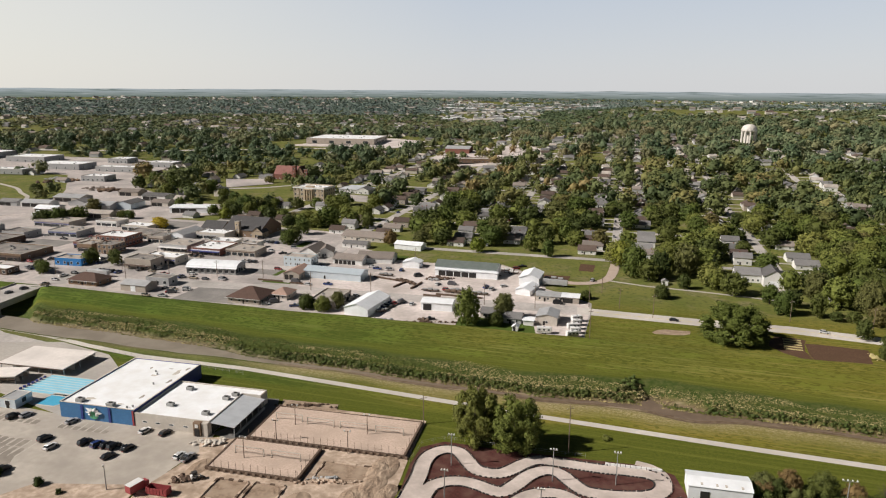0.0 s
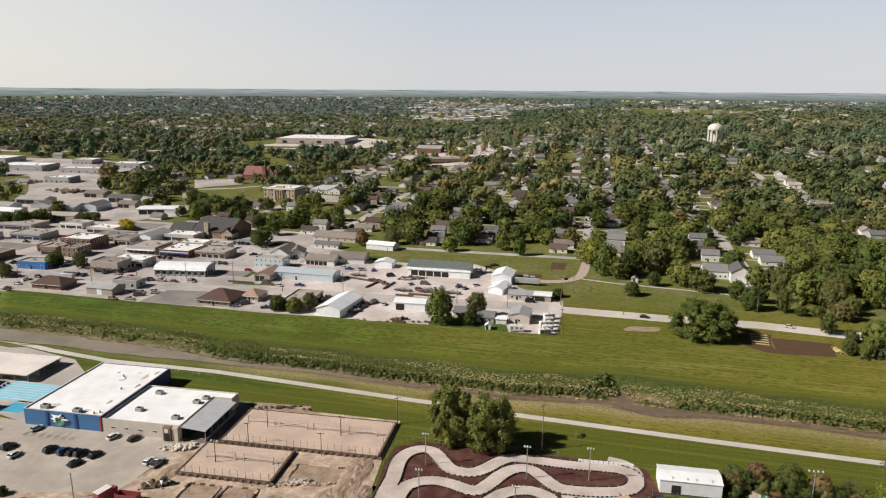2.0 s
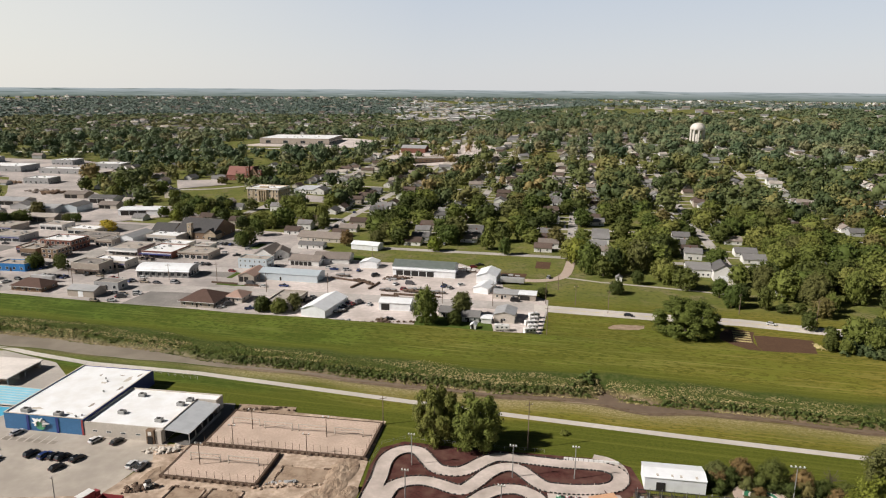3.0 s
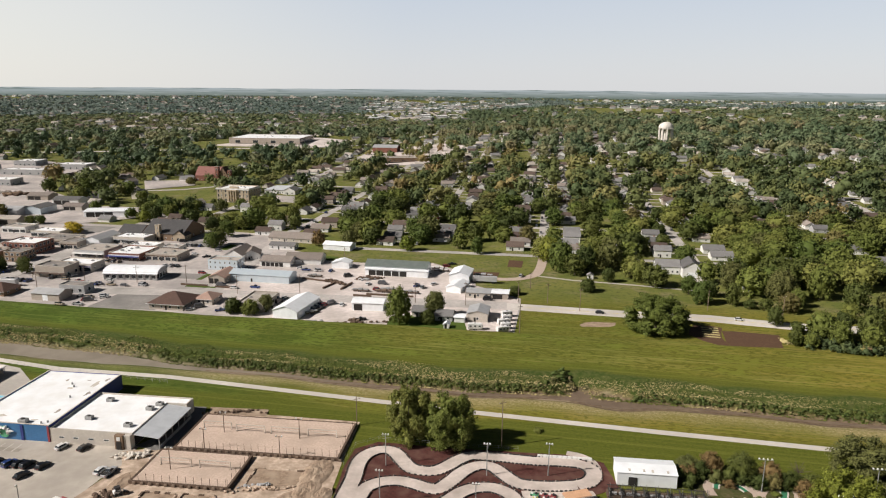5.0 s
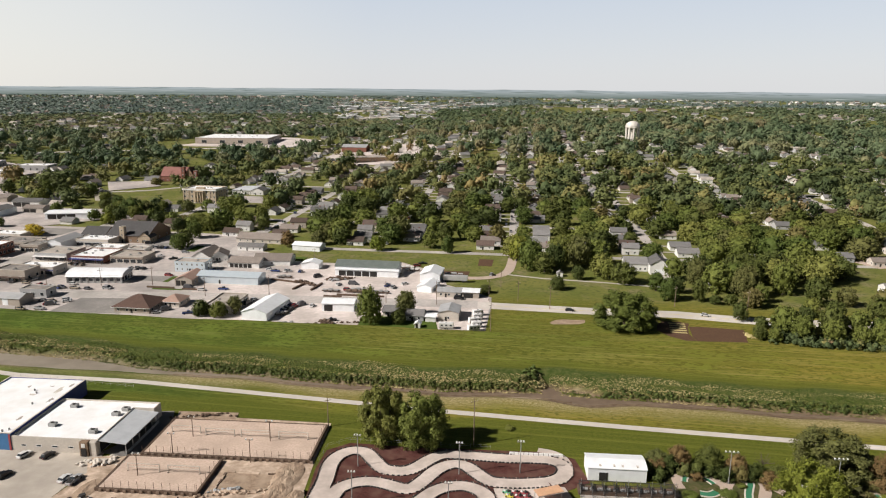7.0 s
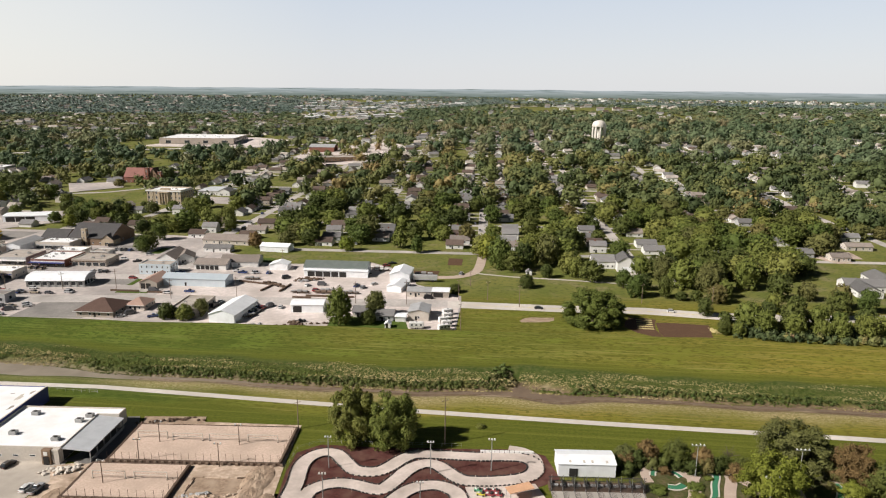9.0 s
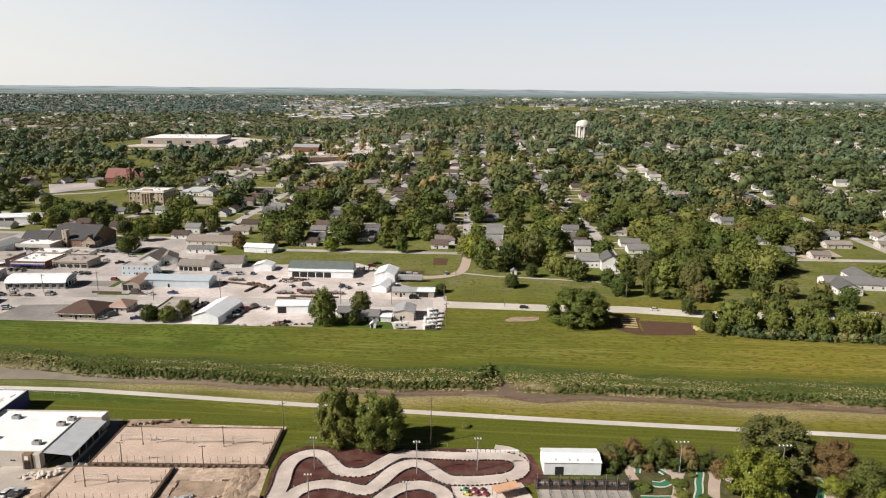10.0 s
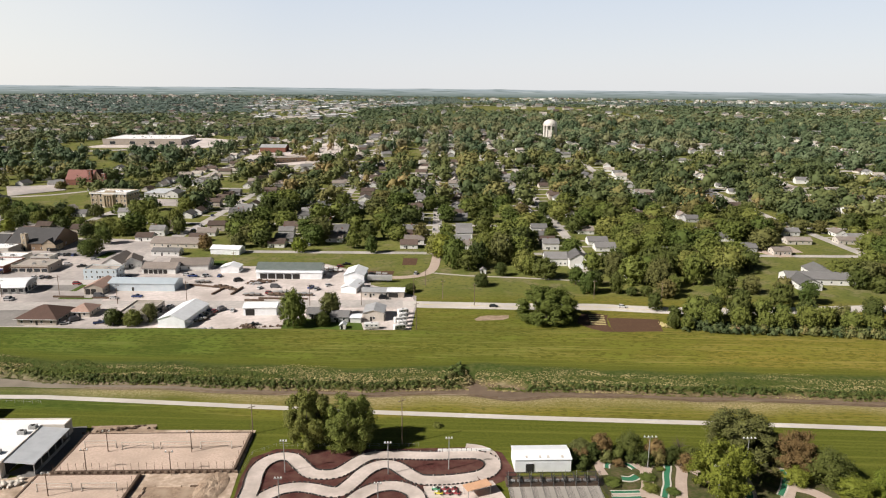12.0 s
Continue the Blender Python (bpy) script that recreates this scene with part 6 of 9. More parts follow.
_far = [(x, y, 1.0) for _, x, y, _ in HOUSE_SPOTS[125:]]
_x, _y, _r = sector(_rng, 2700, 500, 3650, 0.9)
_free = open_ground(_x, _y, 9.0) & (_rng.random(_x.size) < np.where(np.arctan2(_x, _y) > radians(6), 0.55, 1.0)) & ((_r > 900) | (_x < -150) | (_x > 380))
_far += [(float(a), float(b), 0.95 + float(c) / 9000) for a, b, c in zip(_x[_free], _y[_free], _r[_free])]
for _k, (_w, _rf) in enumerate((("white_paint", "shingle"), ("grey_wall", "shingle_tan"), ("cream_wall", "shingle_brown"), ("white_paint", "gravel_roof"), ("cream_wall", "shingle"))):
    far_houses("far_houses", "scattered pale houses under trees in the distance", _far[_k::5], _w, _rf, _rng)

FAR_HOUSES = [(a, b) for a, b, _ in _far]
# big white-roofed shops on the strip far away
_x, _y = _rng.random(400) * 700 - 20, 1800 + _rng.random(400) * 1300
_ok = in_poly(_x, _y, STRIP_MALL)
far_houses("far_shops", "pale flat shops of a distant shopping strip", [(float(a), float(b), 1.0 + 2.2 * float(c) ** 2) for a, b, c in zip(_x[_ok][:230], _y[_ok][:230], _rng.random(230))], "grey_wall", "white_roof", _rng, 0.2, 0.7)
_x, _y, _r = sector(_rng, 110, 3100, 3600, 1.0)
_ok = np.arctan2(_x, _y) > radians(18)
far_houses("far_depots", "white warehouse roofs near the horizon", [(float(a), float(b), 3.4) for a, b in zip(_x[_ok], _y[_ok])], "white_paint", "white_roof", _rng, 0.1, 0.5)


def clump(rng, lobes, leaves, size, up=0.0, shape="round"):
    """One tree of the woods, a metre in radius and nearly two high."""
    vs, fs, base = [], [], 0
    if lobes:
        c, r = crown_lobes(rng, lobes, 0.12, shape)
        c[:, 2] *= 0.87
        r = r * 1.08
        core = ICO1[0] * np.array([0.55, 0.55, 0.60]) + np.array([0, 0, 0.92])
        for v in [core] + [ICO1[0] * (1 + 0.2 * rng.normal(size=(len(ICO1[0]), 1))) * ri * 0.5 + ci for ci, ri in zip(c, r)]:
            vs.append(v)
            fs += [[int(k) + base for k in f] for f in ICO1[1]]
            base += len(v)
    else:
        c, r = np.array([(0, 0, 0.45)]), np.array([0.7])
    q, f = leaf_sprays(rng, c, r, leaves, size, np.array([0, 0, 0.6]), 0.32, up)
    vs.append(q)
    fs += [[int(k) + base for k in x] for x in f]
    return np.concatenate(vs), fs


def dome(rng):
    """A far crown: a low heart with loose sprays of leaves over it."""
    v = [(0.2 * rng.normal(), 0.2 * rng.normal(), 1.25)]
    for i in range(5):
        a = math.tau * (i + 0.5 * rng.random()) / 5
        k = 0.75 * (0.7 + 0.5 * rng.random())
        v.append((k * math.cos(a), k * math.sin(a), 0.55 * (0.7 + 0.6 * rng.random())))
    f = [(0, 1 + i, 1 + (i + 1) % 5) for i in range(5)]
    n = 13
    q, g = leaf_sprays(rng, np.array([(0, 0, 0.75)]), np.array([0.8]), n, 0.36, np.array([0, 0, 0.1]), 0.42)
    q[:, 2] = 0.35 + 0.75 * np.abs(q[:, 2])
    return np.concatenate([np.array(v), q]), f + [tuple(int(k) + 6 for k in t) for t in g]


def woods(name, label, x, y, radius, height, rng, kinds, leaf="leaf_wood", spread=0.21, mid=0.40, smooth_leaves=True):
    """A wood as one mesh: many trees set side by side, each with its own tint and turn."""
    V, tint, loops, totals = [], [], [], []
    base = 0
    z = land(x, y)
    tone = np.clip(mid + 0.12 * wobble(x, y, 90.0) + 0.12 * wobble(x, y, 310.0) + spread * rng.normal(size=x.size), 0, 1)
    pick = rng.integers(0, len(kinds), x.size)
    turn = rng.random(x.size) * math.tau
    for k, (kv, kf) in enumerate(kinds):
        idx = np.nonzero(pick == k)[0]
        if not idx.size:
            continue
        c, s = np.cos(turn[idx])[:, None], np.sin(turn[idx])[:, None]
        vx = (kv[None, :, 0] * c - kv[None, :, 1] * s) * radius[idx][:, None] + x[idx][:, None]
        vy = (kv[None, :, 0] * s + kv[None, :, 1] * c) * radius[idx][:, None] + y[idx][:, None]
        vz = kv[None, :, 2] * (height[idx] / 1.75)[:, None] + z[idx][:, None]
        V.append(np.stack([vx, vy, vz], 2).reshape(-1, 3))
        tint.append(np.repeat(tone[idx], len(kv)))
        flat = np.array([i for f in kf for i in f])
        sizes = np.array([len(f) for f in kf])
        loops.append((flat[None, :] + (base + np.arange(idx.size) * len(kv))[:, None]).ravel())
        totals.append(np.tile(sizes, idx.size))
        base += idx.size * len(kv)
    V, loops, totals = np.concatenate(V), np.concatenate(loops), np.concatenate(totals)
    me = bpy.data.meshes.new(name)
    me.vertices.add(len(V))
    me.vertices.foreach_set("co", V.ravel().astype(np.float32))
    me.loops.add(len(loops))
    me.loops.foreach_set("vertex_index", loops.astype(np.int32))
    me.polygons.add(len(totals))
    me.polygons.foreach_set("loop_start", (np.cumsum(totals) - totals).astype(np.int32))
    me.attributes.new("tint", "FLOAT", "POINT").data.foreach_set("value", np.concatenate(tint).astype(np.float32))
    me.polygons.foreach_set("use_smooth", np.full(len(totals), smooth_leaves))
    me.update(calc_edges=True)
    me.materials.append(M[leaf])
    return tagged(new(name, me), label, "woods", kind="stuff")


_a = _rng.random(30) * math.tau
_q = 14 + 26 * _rng.random(30)
woods("tower_trees", "trees round the foot of the water tower", 480 + _q * np.cos(_a), 1075 + _q * np.sin(_a), 5 + 2 * _rng.random(30), 6 + 3 * _rng.random(30), _rng, [clump(_rng, 9, 110, 0.12) for _ in range(3)])
_x, _y = _rng.random(80) * 160 + 5, 945 + _rng.random(80) * 260
_ok = in_poly(_x, _y, SCHOOL_YARD) & ~((_x < 120) & (_y < 1025)) & ~((_x < 60) & (_y > 1100) & (_y < 1160))
woods("school_trees", "scattered trees in the school yard", _x[_ok], _y[_ok], 5 + 2 * _rng.random(_ok.sum()), 10 + 4 * _rng.random(_ok.sum()), _rng, [clump(_rng, 9, 110, 0.12) for _ in range(3)])


def clear_of_houses(x, y, reach):
    hx = np.array([[a, b] for _, a, b, _ in HOUSE_SPOTS])
    ok = np.ones(x.size, bool)
    for i in range(0, x.size, 500):
        d = np.hypot(x[i:i + 500, None] - hx[None, :, 0], y[i:i + 500, None] - hx[None, :, 1])
        ok[i:i + 500] = d.min(1) > reach
    return ok


def outside_lawns(x, y, spots):
    """False on the long lawns in front of some of the houses and the short ones of the rest."""
    cells = set()
    for i, (r, hx, hy, _) in enumerate(spots):
        reach = (46 if r < 650 else 66) if i % 3 == 0 or hx < -20 else 14
        for step in range(0, reach, 5):
            px, py = hx * (1 - step / r), hy * (1 - step / r)
            cells |= {(int(px // 6) + a, int(py // 6)) for a in (-1, 0, 1)}
    return np.array([(int(a // 6), int(b // 6)) not in cells for a, b in zip(x, y)])


# the nearest street and garden trees, one by one
_x, _y, _r = sector(_rng, 2300, 335, 780, 0.0)
_ok = open_ground(_x, _y, 4.6) & clear_of_houses(_x, _y, 6.0)
for _px, _py, *_ in NAMED_TREES + THICKET + ((182, 396), (196, 388), (300, 322), (312, 316), (294, 312), (325, 310), (211, 349), (172, 455), (374, 404), (382, 398), (388, 386), (340, 378), (348, 372), (352, 360), (412, 396), (420, 388), (256, 400), (264, 392), (337, 395), (365, 386), (318, 300), (332, 300), (300, 298)):
    _ok &= np.hypot(_x - _px, _y - _py) > 8
_s, _t = town_frame(_x, _y)
_ok &= thin_west(_x, _y, _rng)
_ok &= ~(_rng.random(_x.size) < np.where(_s < -110, 0.62, np.where(_s < 0, 0.45, 0.22)))
# some gardens stay open on their southern side, so that their houses show
_ok &= outside_lawns(_x, _y, HOUSE_SPOTS)
_order = np.argsort(_r)
_cells, _spots = {}, []
for _i in _order:
    _px, _py = float(_x[_i]), float(_y[_i])
    _cell = (int(_px // 9), int(_py // 9))
    if _ok[_i] and all(math.dist((_px, _py), q) > 7.5 for a in (-1, 0, 1) for b in (-1, 0, 1) for q in _cells.get((_cell[0] + a, _cell[1] + b), ())):
        _cells.setdefault(_cell, []).append((_px, _py))
        _spots.append((_px, _py))
NEAR_TREES = _spots[:215]
_mix = ("leaf", "leaf", "leaf_dark", "leaf", "leaf_olive", "leaf_dark", "leaf_dark", "leaf_pale")
for _i, (_px, _py) in enumerate(NEAR_TREES):
    _h = 10 + 9 * _rng.random()
    tree(_px, _py, _h, _h * (1.0 + 0.35 * _rng.random()), _mix[int(_rng.integers(0, 8))], "among houses of the district", _i % 4, 1750, 54, 0.27, 0.08, group="garden trees")

_rest = np.array(_spots[215:])
_x, _y, _r = sector(_rng, 6500, 700, 1500, 0.3)
_s, _t = town_frame(_x, _y)
_ok = open_ground(_x, _y, 4.2) & clear_of_houses(_x, _y, 7.0) & (_rng.random(_x.size) > np.where(_s < -60, 0.58, np.where(_s < 30, 0.45, 0.26)))
_ok &= thin_west(_x, _y, _rng)
_ok &= outside_lawns(_x, _y, HOUSE_SPOTS)
_x, _y = np.concatenate([_rest[:, 0], _x[_ok]]), np.concatenate([_rest[:, 1], _y[_ok]])
_keep, _cells = [], {}
for _i in range(_x.size):
    _cell = (int(_x[_i] // 9), int(_y[_i] // 9))
    if all(math.dist((_x[_i], _y[_i]), q) > 9.0 for a in (-1, 0, 1) for b in (-1, 0, 1) for q in _cells.get((_cell[0] + a, _cell[1] + b), ())):
        _cells.setdefault(_cell, []).append((_x[_i], _y[_i]))
        _keep.append(_i)
_x, _y = _x[_keep], _y[_keep]
_s, _t = town_frame(_x, _y)
_h = (9 + 11 * _rng.random(_x.size) ** 1.1) * np.where(_s > 30, 1.12, 1.0)
_far_off = np.hypot(_x, _y) > 980
_kinds = [clump(_rng, 11, 190, 0.115, 0.0, ("round", "tall", "round", "vase", "round")[k % 5]) for k in range(10)] + [clump(_rng, 9, 90, 0.1, 0.0, "cone")]
# trees past 980 m take the leaf colour that has haze mixed in
for _sel, _leaf, _label in ((~_far_off, "leaf_wood", "leafy canopy of the wooded district"), (_far_off, "leaf_mid_hazed", "leafy canopy of the farther district")):
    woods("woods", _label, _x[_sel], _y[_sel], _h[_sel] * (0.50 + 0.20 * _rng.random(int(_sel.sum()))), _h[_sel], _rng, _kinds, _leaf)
_x, _y, _r = sector(_rng, 37000, 1450, 3690, 0.95)
_ok = open_ground(_x, _y, 0.0) & ((wobble(_x, _y, 330.0) + 0.3 * wobble(_x, _y, 90.0) < 0.8) | (_r < 1700) | (_r > 4600))
_ok &= ~((np.arctan2(_x, _y) > radians(17)) & (_r > 3050) & (_r < 3600) & (_rng.random(_x.size) < 0.72))
_ok &= ~(in_poly(_x, _y, STRIP_MALL) & (_rng.random(_x.size) < 0.8))
for _lx, _ly, _lw, _ld in SHOP_LOTS:
    _at = local(_lx, _ly, -12)
    _ok &= ~in_poly(_x, _y, [_at(-5, -25), _at(_lw + 5, -25), _at(_lw, _ld), _at(0, _ld)])
# gardens open towards the south of the far houses
_open = {(int(a * (1 - q / math.hypot(a, b)) // 14), int(b * (1 - q / math.hypot(a, b)) // 14)) for i, (a, b) in enumerate(FAR_HOUSES) for q in range(0, 56 if i % 2 else 20, 13)}
_ok &= np.array([(int(a // 14), int(b // 14)) not in _open for a, b in zip(_x, _y)])
_x, _y, _r = _x[_ok], _y[_ok], _r[_ok]
_h = (6 + 9 * _rng.random(_x.size)) * (0.9 + _r / 9000) * (1 - 0.4 * smooth(2900, 3600, _r))
_domes = [dome(_rng) for _ in range(8)]
# western trees are tinted paler, as haze on the sun side would make them
_east = _x > 60 + 120 * wobble(_x, _y, 200.0)
for _sel, _leaf, _label, _mid in (((_r < 2150) & _east, "leaf_mid_hazed", "close tree canopy of the outer districts", 0.42), ((_r < 2150) & ~_east, "leaf_mid_hazed", "tree canopy of the outer districts, paled by painted haze", 0.58), (_r >= 2150, "leaf_far_hazed", "unbroken tree canopy towards the horizon", 0.40)):
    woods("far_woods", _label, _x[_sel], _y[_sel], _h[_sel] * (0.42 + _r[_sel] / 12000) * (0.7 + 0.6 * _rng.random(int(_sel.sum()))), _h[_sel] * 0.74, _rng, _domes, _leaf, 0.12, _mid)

# ---- scrub on the far bank of the creek ----
def bank_scrub():
    rng = np.random.default_rng(5)
    n = 25000
    x = -250 + rng.random(n) * 600
    d = 2.6 + 15.5 * rng.random(n) ** 1.1
    half = np.interp(x, (-260, -110, -80, 300), (6.0, 4.5, 1.3, 1.2))
    y = stretch_interp(x, CREEK_X, CREEK_Y) + wobble(x, 0, 9.0) + (half + d - 3) / 0.955
    keep = ~((np.abs(x - 80 - 0.1 * d) < np.maximum(0.6, 4.5 - 0.75 * (d - 1))) & (d < 9)) & (d < 15 + 3.0 * wobble(x, y, 6.0))
    keep &= x > -217 + 0.42 * np.clip(366 - y, 0, 60)
    x, y, d = x[keep], y[keep], d[keep]
    patch = 0.5 + 0.5 * wobble(x * 0.8, y * 1.6, 2.3) * wobble(x, y, 7.0)
    keep = (patch > 0.12) | (d > 7)
    x, y, d, patch = x[keep], y[keep], d[keep], patch[keep]
    size = (0.60 + 0.75 * patch) * (0.33 + 0.5 * rng.random(x.size) ** 2) * (1.2 - d / 26) * np.interp(x, (-230, -120, -40, 90, 160), (1.05, 1.0, 1.0, 0.9, 0.75))
    kinds = [clump(rng, 0, 10, 0.38, 0.8) for _ in range(5)]
    ob = woods("bank_scrub", "tangled green and straw-coloured weeds on the creek bank", x, y, size, size * 1.05, rng, kinds)
    tint = np.zeros(len(ob.data.vertices), np.float32)
    ob.data.attributes["tint"].data.foreach_get("value", tint)
    co = np.zeros(len(tint) * 3, np.float32)
    ob.data.vertices.foreach_get("co", co)
    co = co.reshape(-1, 3)
    cd = creek_offset(co[:, 0], co[:, 1])
    straw = np.clip(0.26 + 0.50 * wobble(co[:, 0] * 0.22, cd * 2.0, 2.2) + 0.30 * wobble(co[:, 0], co[:, 1], 29.0) + 0.10 * wobble(co[:, 0], co[:, 1], 1.1) + 0.40 * smooth(-60, 110, co[:, 0]) + 0.22 * smooth(3, 7, cd) * (1 - smooth(10, 14, cd)) + 0.24 * (1 - smooth(-150, -60, co[:, 0])), 0, 1)
    ob.data.attributes["tint"].data.foreach_set("value", np.clip(0.14 * tint + 0.34 * (0.5 + 0.5 * wobble(co[:, 0], co[:, 1] * 1.5, 5.0)) + 1.1 * straw ** 1.7, 0, 1))
    ob.data.materials.clear()
    ob.data.materials.append(M["leaf_scrub"])


bank_scrub()


def bank_bushes():
    """Low rounded bushes along the foot and the break of the bank."""
    rng = np.random.default_rng(15)
    n = 2600
    x = -245 + rng.random(n) * 560
    d = 1.2 + np.interp(x, (-120, -60), (7.0, 3.2)) * rng.random(n) ** 1.9
    half = np.interp(x, (-260, -110, -80, 300), (6.0, 4.5, 1.3, 1.2))
    y = stretch_interp(x, CREEK_X, CREEK_Y) + wobble(x, 0, 9.0) + (half + d) / 0.955
    keep = rng.random(n) < np.interp(x, (-245, -80, -20, 60, 320), (0.28, 0.34, 0.42, 0.4, 0.3)) * (0.55 + 0.45 * wobble(x, y, 8.0))
    keep &= ~((np.abs(x - 80) < 4.0 - 0.5 * d) & (d < 8)) & (x > -215 + 0.42 * np.clip(366 - y, 0, 60))
    x, y, d = x[keep], y[keep], d[keep]
    h = (0.45 + 0.75 * rng.random(x.size) ** 2) * np.interp(x, (-245, -60, 100, 200), (1.15, 1.1, 1.0, 0.8))
    foot = np.append(-70 + 144 * rng.random(420), 98 + 150 * rng.random(330))
    fd = 0.8 + 2.0 * rng.random(foot.size)
    x, h = np.append(x, foot), np.append(h, 0.6 + 0.7 * rng.random(foot.size))
    y = np.append(y, stretch_interp(foot, CREEK_X, CREEK_Y) + wobble(foot, 0, 9.0) + (1.3 + fd) / 0.955)
    x, y, h = np.append(x, (75.5, 74.0, 76.2, 72.4, 70.6, 73.0, 68.4, 76.8)), np.append(y, (241.5, 243.5, 245.5, 242.2, 241.6, 246.0, 241.2, 248.2)), np.append(h, (2.0, 2.4, 2.2, 2.1, 1.8, 2.0, 1.6, 1.9))
    woods("bank_bushes", "low dark green bushes on the creek bank", x, y, h * 0.95, h, rng, [clump(rng, 4, 60, 0.18) for _ in range(5)], "leaf_bank", 0.16, 0.34)


bank_bushes()


def undergrowth():
    rng = np.random.default_rng(6)
    n = 560
    u = rng.random(n)
    x = 190 + u * 135
    y = 264 - (x - 190) * 0.37 + (rng.random(n) - 0.3) * 15
    h = 1.2 + 3.2 * rng.random(n) ** 1.4
    dry = x > 232 + 14 * rng.normal(size=n)
    kinds = [clump(rng, 5, 56, 0.2) for _ in range(4)]
    woods("undergrowth", "tangled green bushes under the thicket trees", x[~dry], y[~dry], h[~dry] * 0.6, h[~dry], rng, kinds, "leaf_wood", 0.14, 0.16)
    woods("undergrowth", "tangled brownish bushes under the thicket trees", x[dry], y[dry], h[dry] * 0.6, h[dry], rng, kinds, "leaf_wood", 0.16, 0.58)


undergrowth()

# ---- recreation park: pool house ----
PX, PY = -127.6, 216.3
park = local(PX, PY, PARK)


def at_park(u, v, z=0.0, turn=0.0):
    x, y = park(u, v)
    return pose(x, y, z, 0, 0, PARK + turn)


slab("parking_lot", "worn pale concrete parking lot with faded lines", "parking lot", [(-260, 262), (-190, 236), (-151.6, 222), (-127.8, 216.0), (-99.5, 209.4), (-76.5, 202), (-74, 193), (-79, 180), (-84, 170), (-86, 150), (-260, 150)], 0.06, M["lot"])
slab("parking_apron", "pale concrete apron along the hall fronts", "pavement", [(-156, 221.5), (-152, 226.0), (-128.2, 217.6), (-99.4, 210.9), (-71.5, 204.4), (-72.2, 197), (-73.4, 190), (-80, 190), (-100, 204.5), (-128, 211.5)], 0.072, M["lot"])
slab("worn_asphalt", "darker stained asphalt of the older car park", "parking lot", [(-260, 258), (-190, 233), (-160, 222), (-150, 213), (-128, 190), (-118, 150), (-260, 150)], 0.064, M["lot_dark"])
slab("pool_deck", "pale concrete deck round the swimming pools", "pool deck", [park(-60, 18), park(-0.2, 0.3), park(-0.2, 40), park(-9, 41), park(-22, 52), park(-52, 60), park(-90, 50)], 0.10, M["concrete"])


def parking_lines():
    bm = bmesh.new()
    for v0, v1, u0, u1 in ((-7.0, -2.4, -26, -4), (-7.0, -2.4, 4, 22), (-20.5, -16, -30, 6), (-25.6, -21, -30, 6)):
        u = u0
        while u < u1:
            box(bm, u, u + 0.2, v0, v1, 0.065, 0.085)
            u += 2.75
    ob = part("stall_line", bm, M["kerb"])
    ob.matrix_basis = at_park(0, 0)
    tagged(ob, "faded painted parking stall lines on concrete", "road marking", kind="stuff")


parking_lines()


def oil_stains():
    """Dark drip stains in the middle of the stalls."""
    rnd = random.Random(4)
    bm = bmesh.new()
    for v0, u0, u1 in ((-4.7, -26, -4), (-4.7, 4, 22), (-18.2, -30, 6), (-23.2, -30, 6)):
        u = u0 + 1.4
        while u < u1:
            w, d = 0.75 + 0.3 * rnd.random(), 2.1 + 0.5 * rnd.random()
            if rnd.random() < 0.85:
                bm.faces.new([bm.verts.new((u + a * w * (0.85 + 0.3 * rnd.random()), v0 + b * d * (0.85 + 0.3 * rnd.random()), 0.066)) for a, b in ((-1, -0.9), (0, -1), (1, -0.9), (1.1, 0), (1, 0.9), (0, 1), (-1, 0.9), (-1.1, 0))])
            u += 2.75
    ob = part("oil_stains", bm, M["lot_dark"])
    ob.matrix_basis = at_park(0, 0)
    tagged(ob, "dark oil stains on the parking stalls", "stain", kind="stuff")


oil_stains()


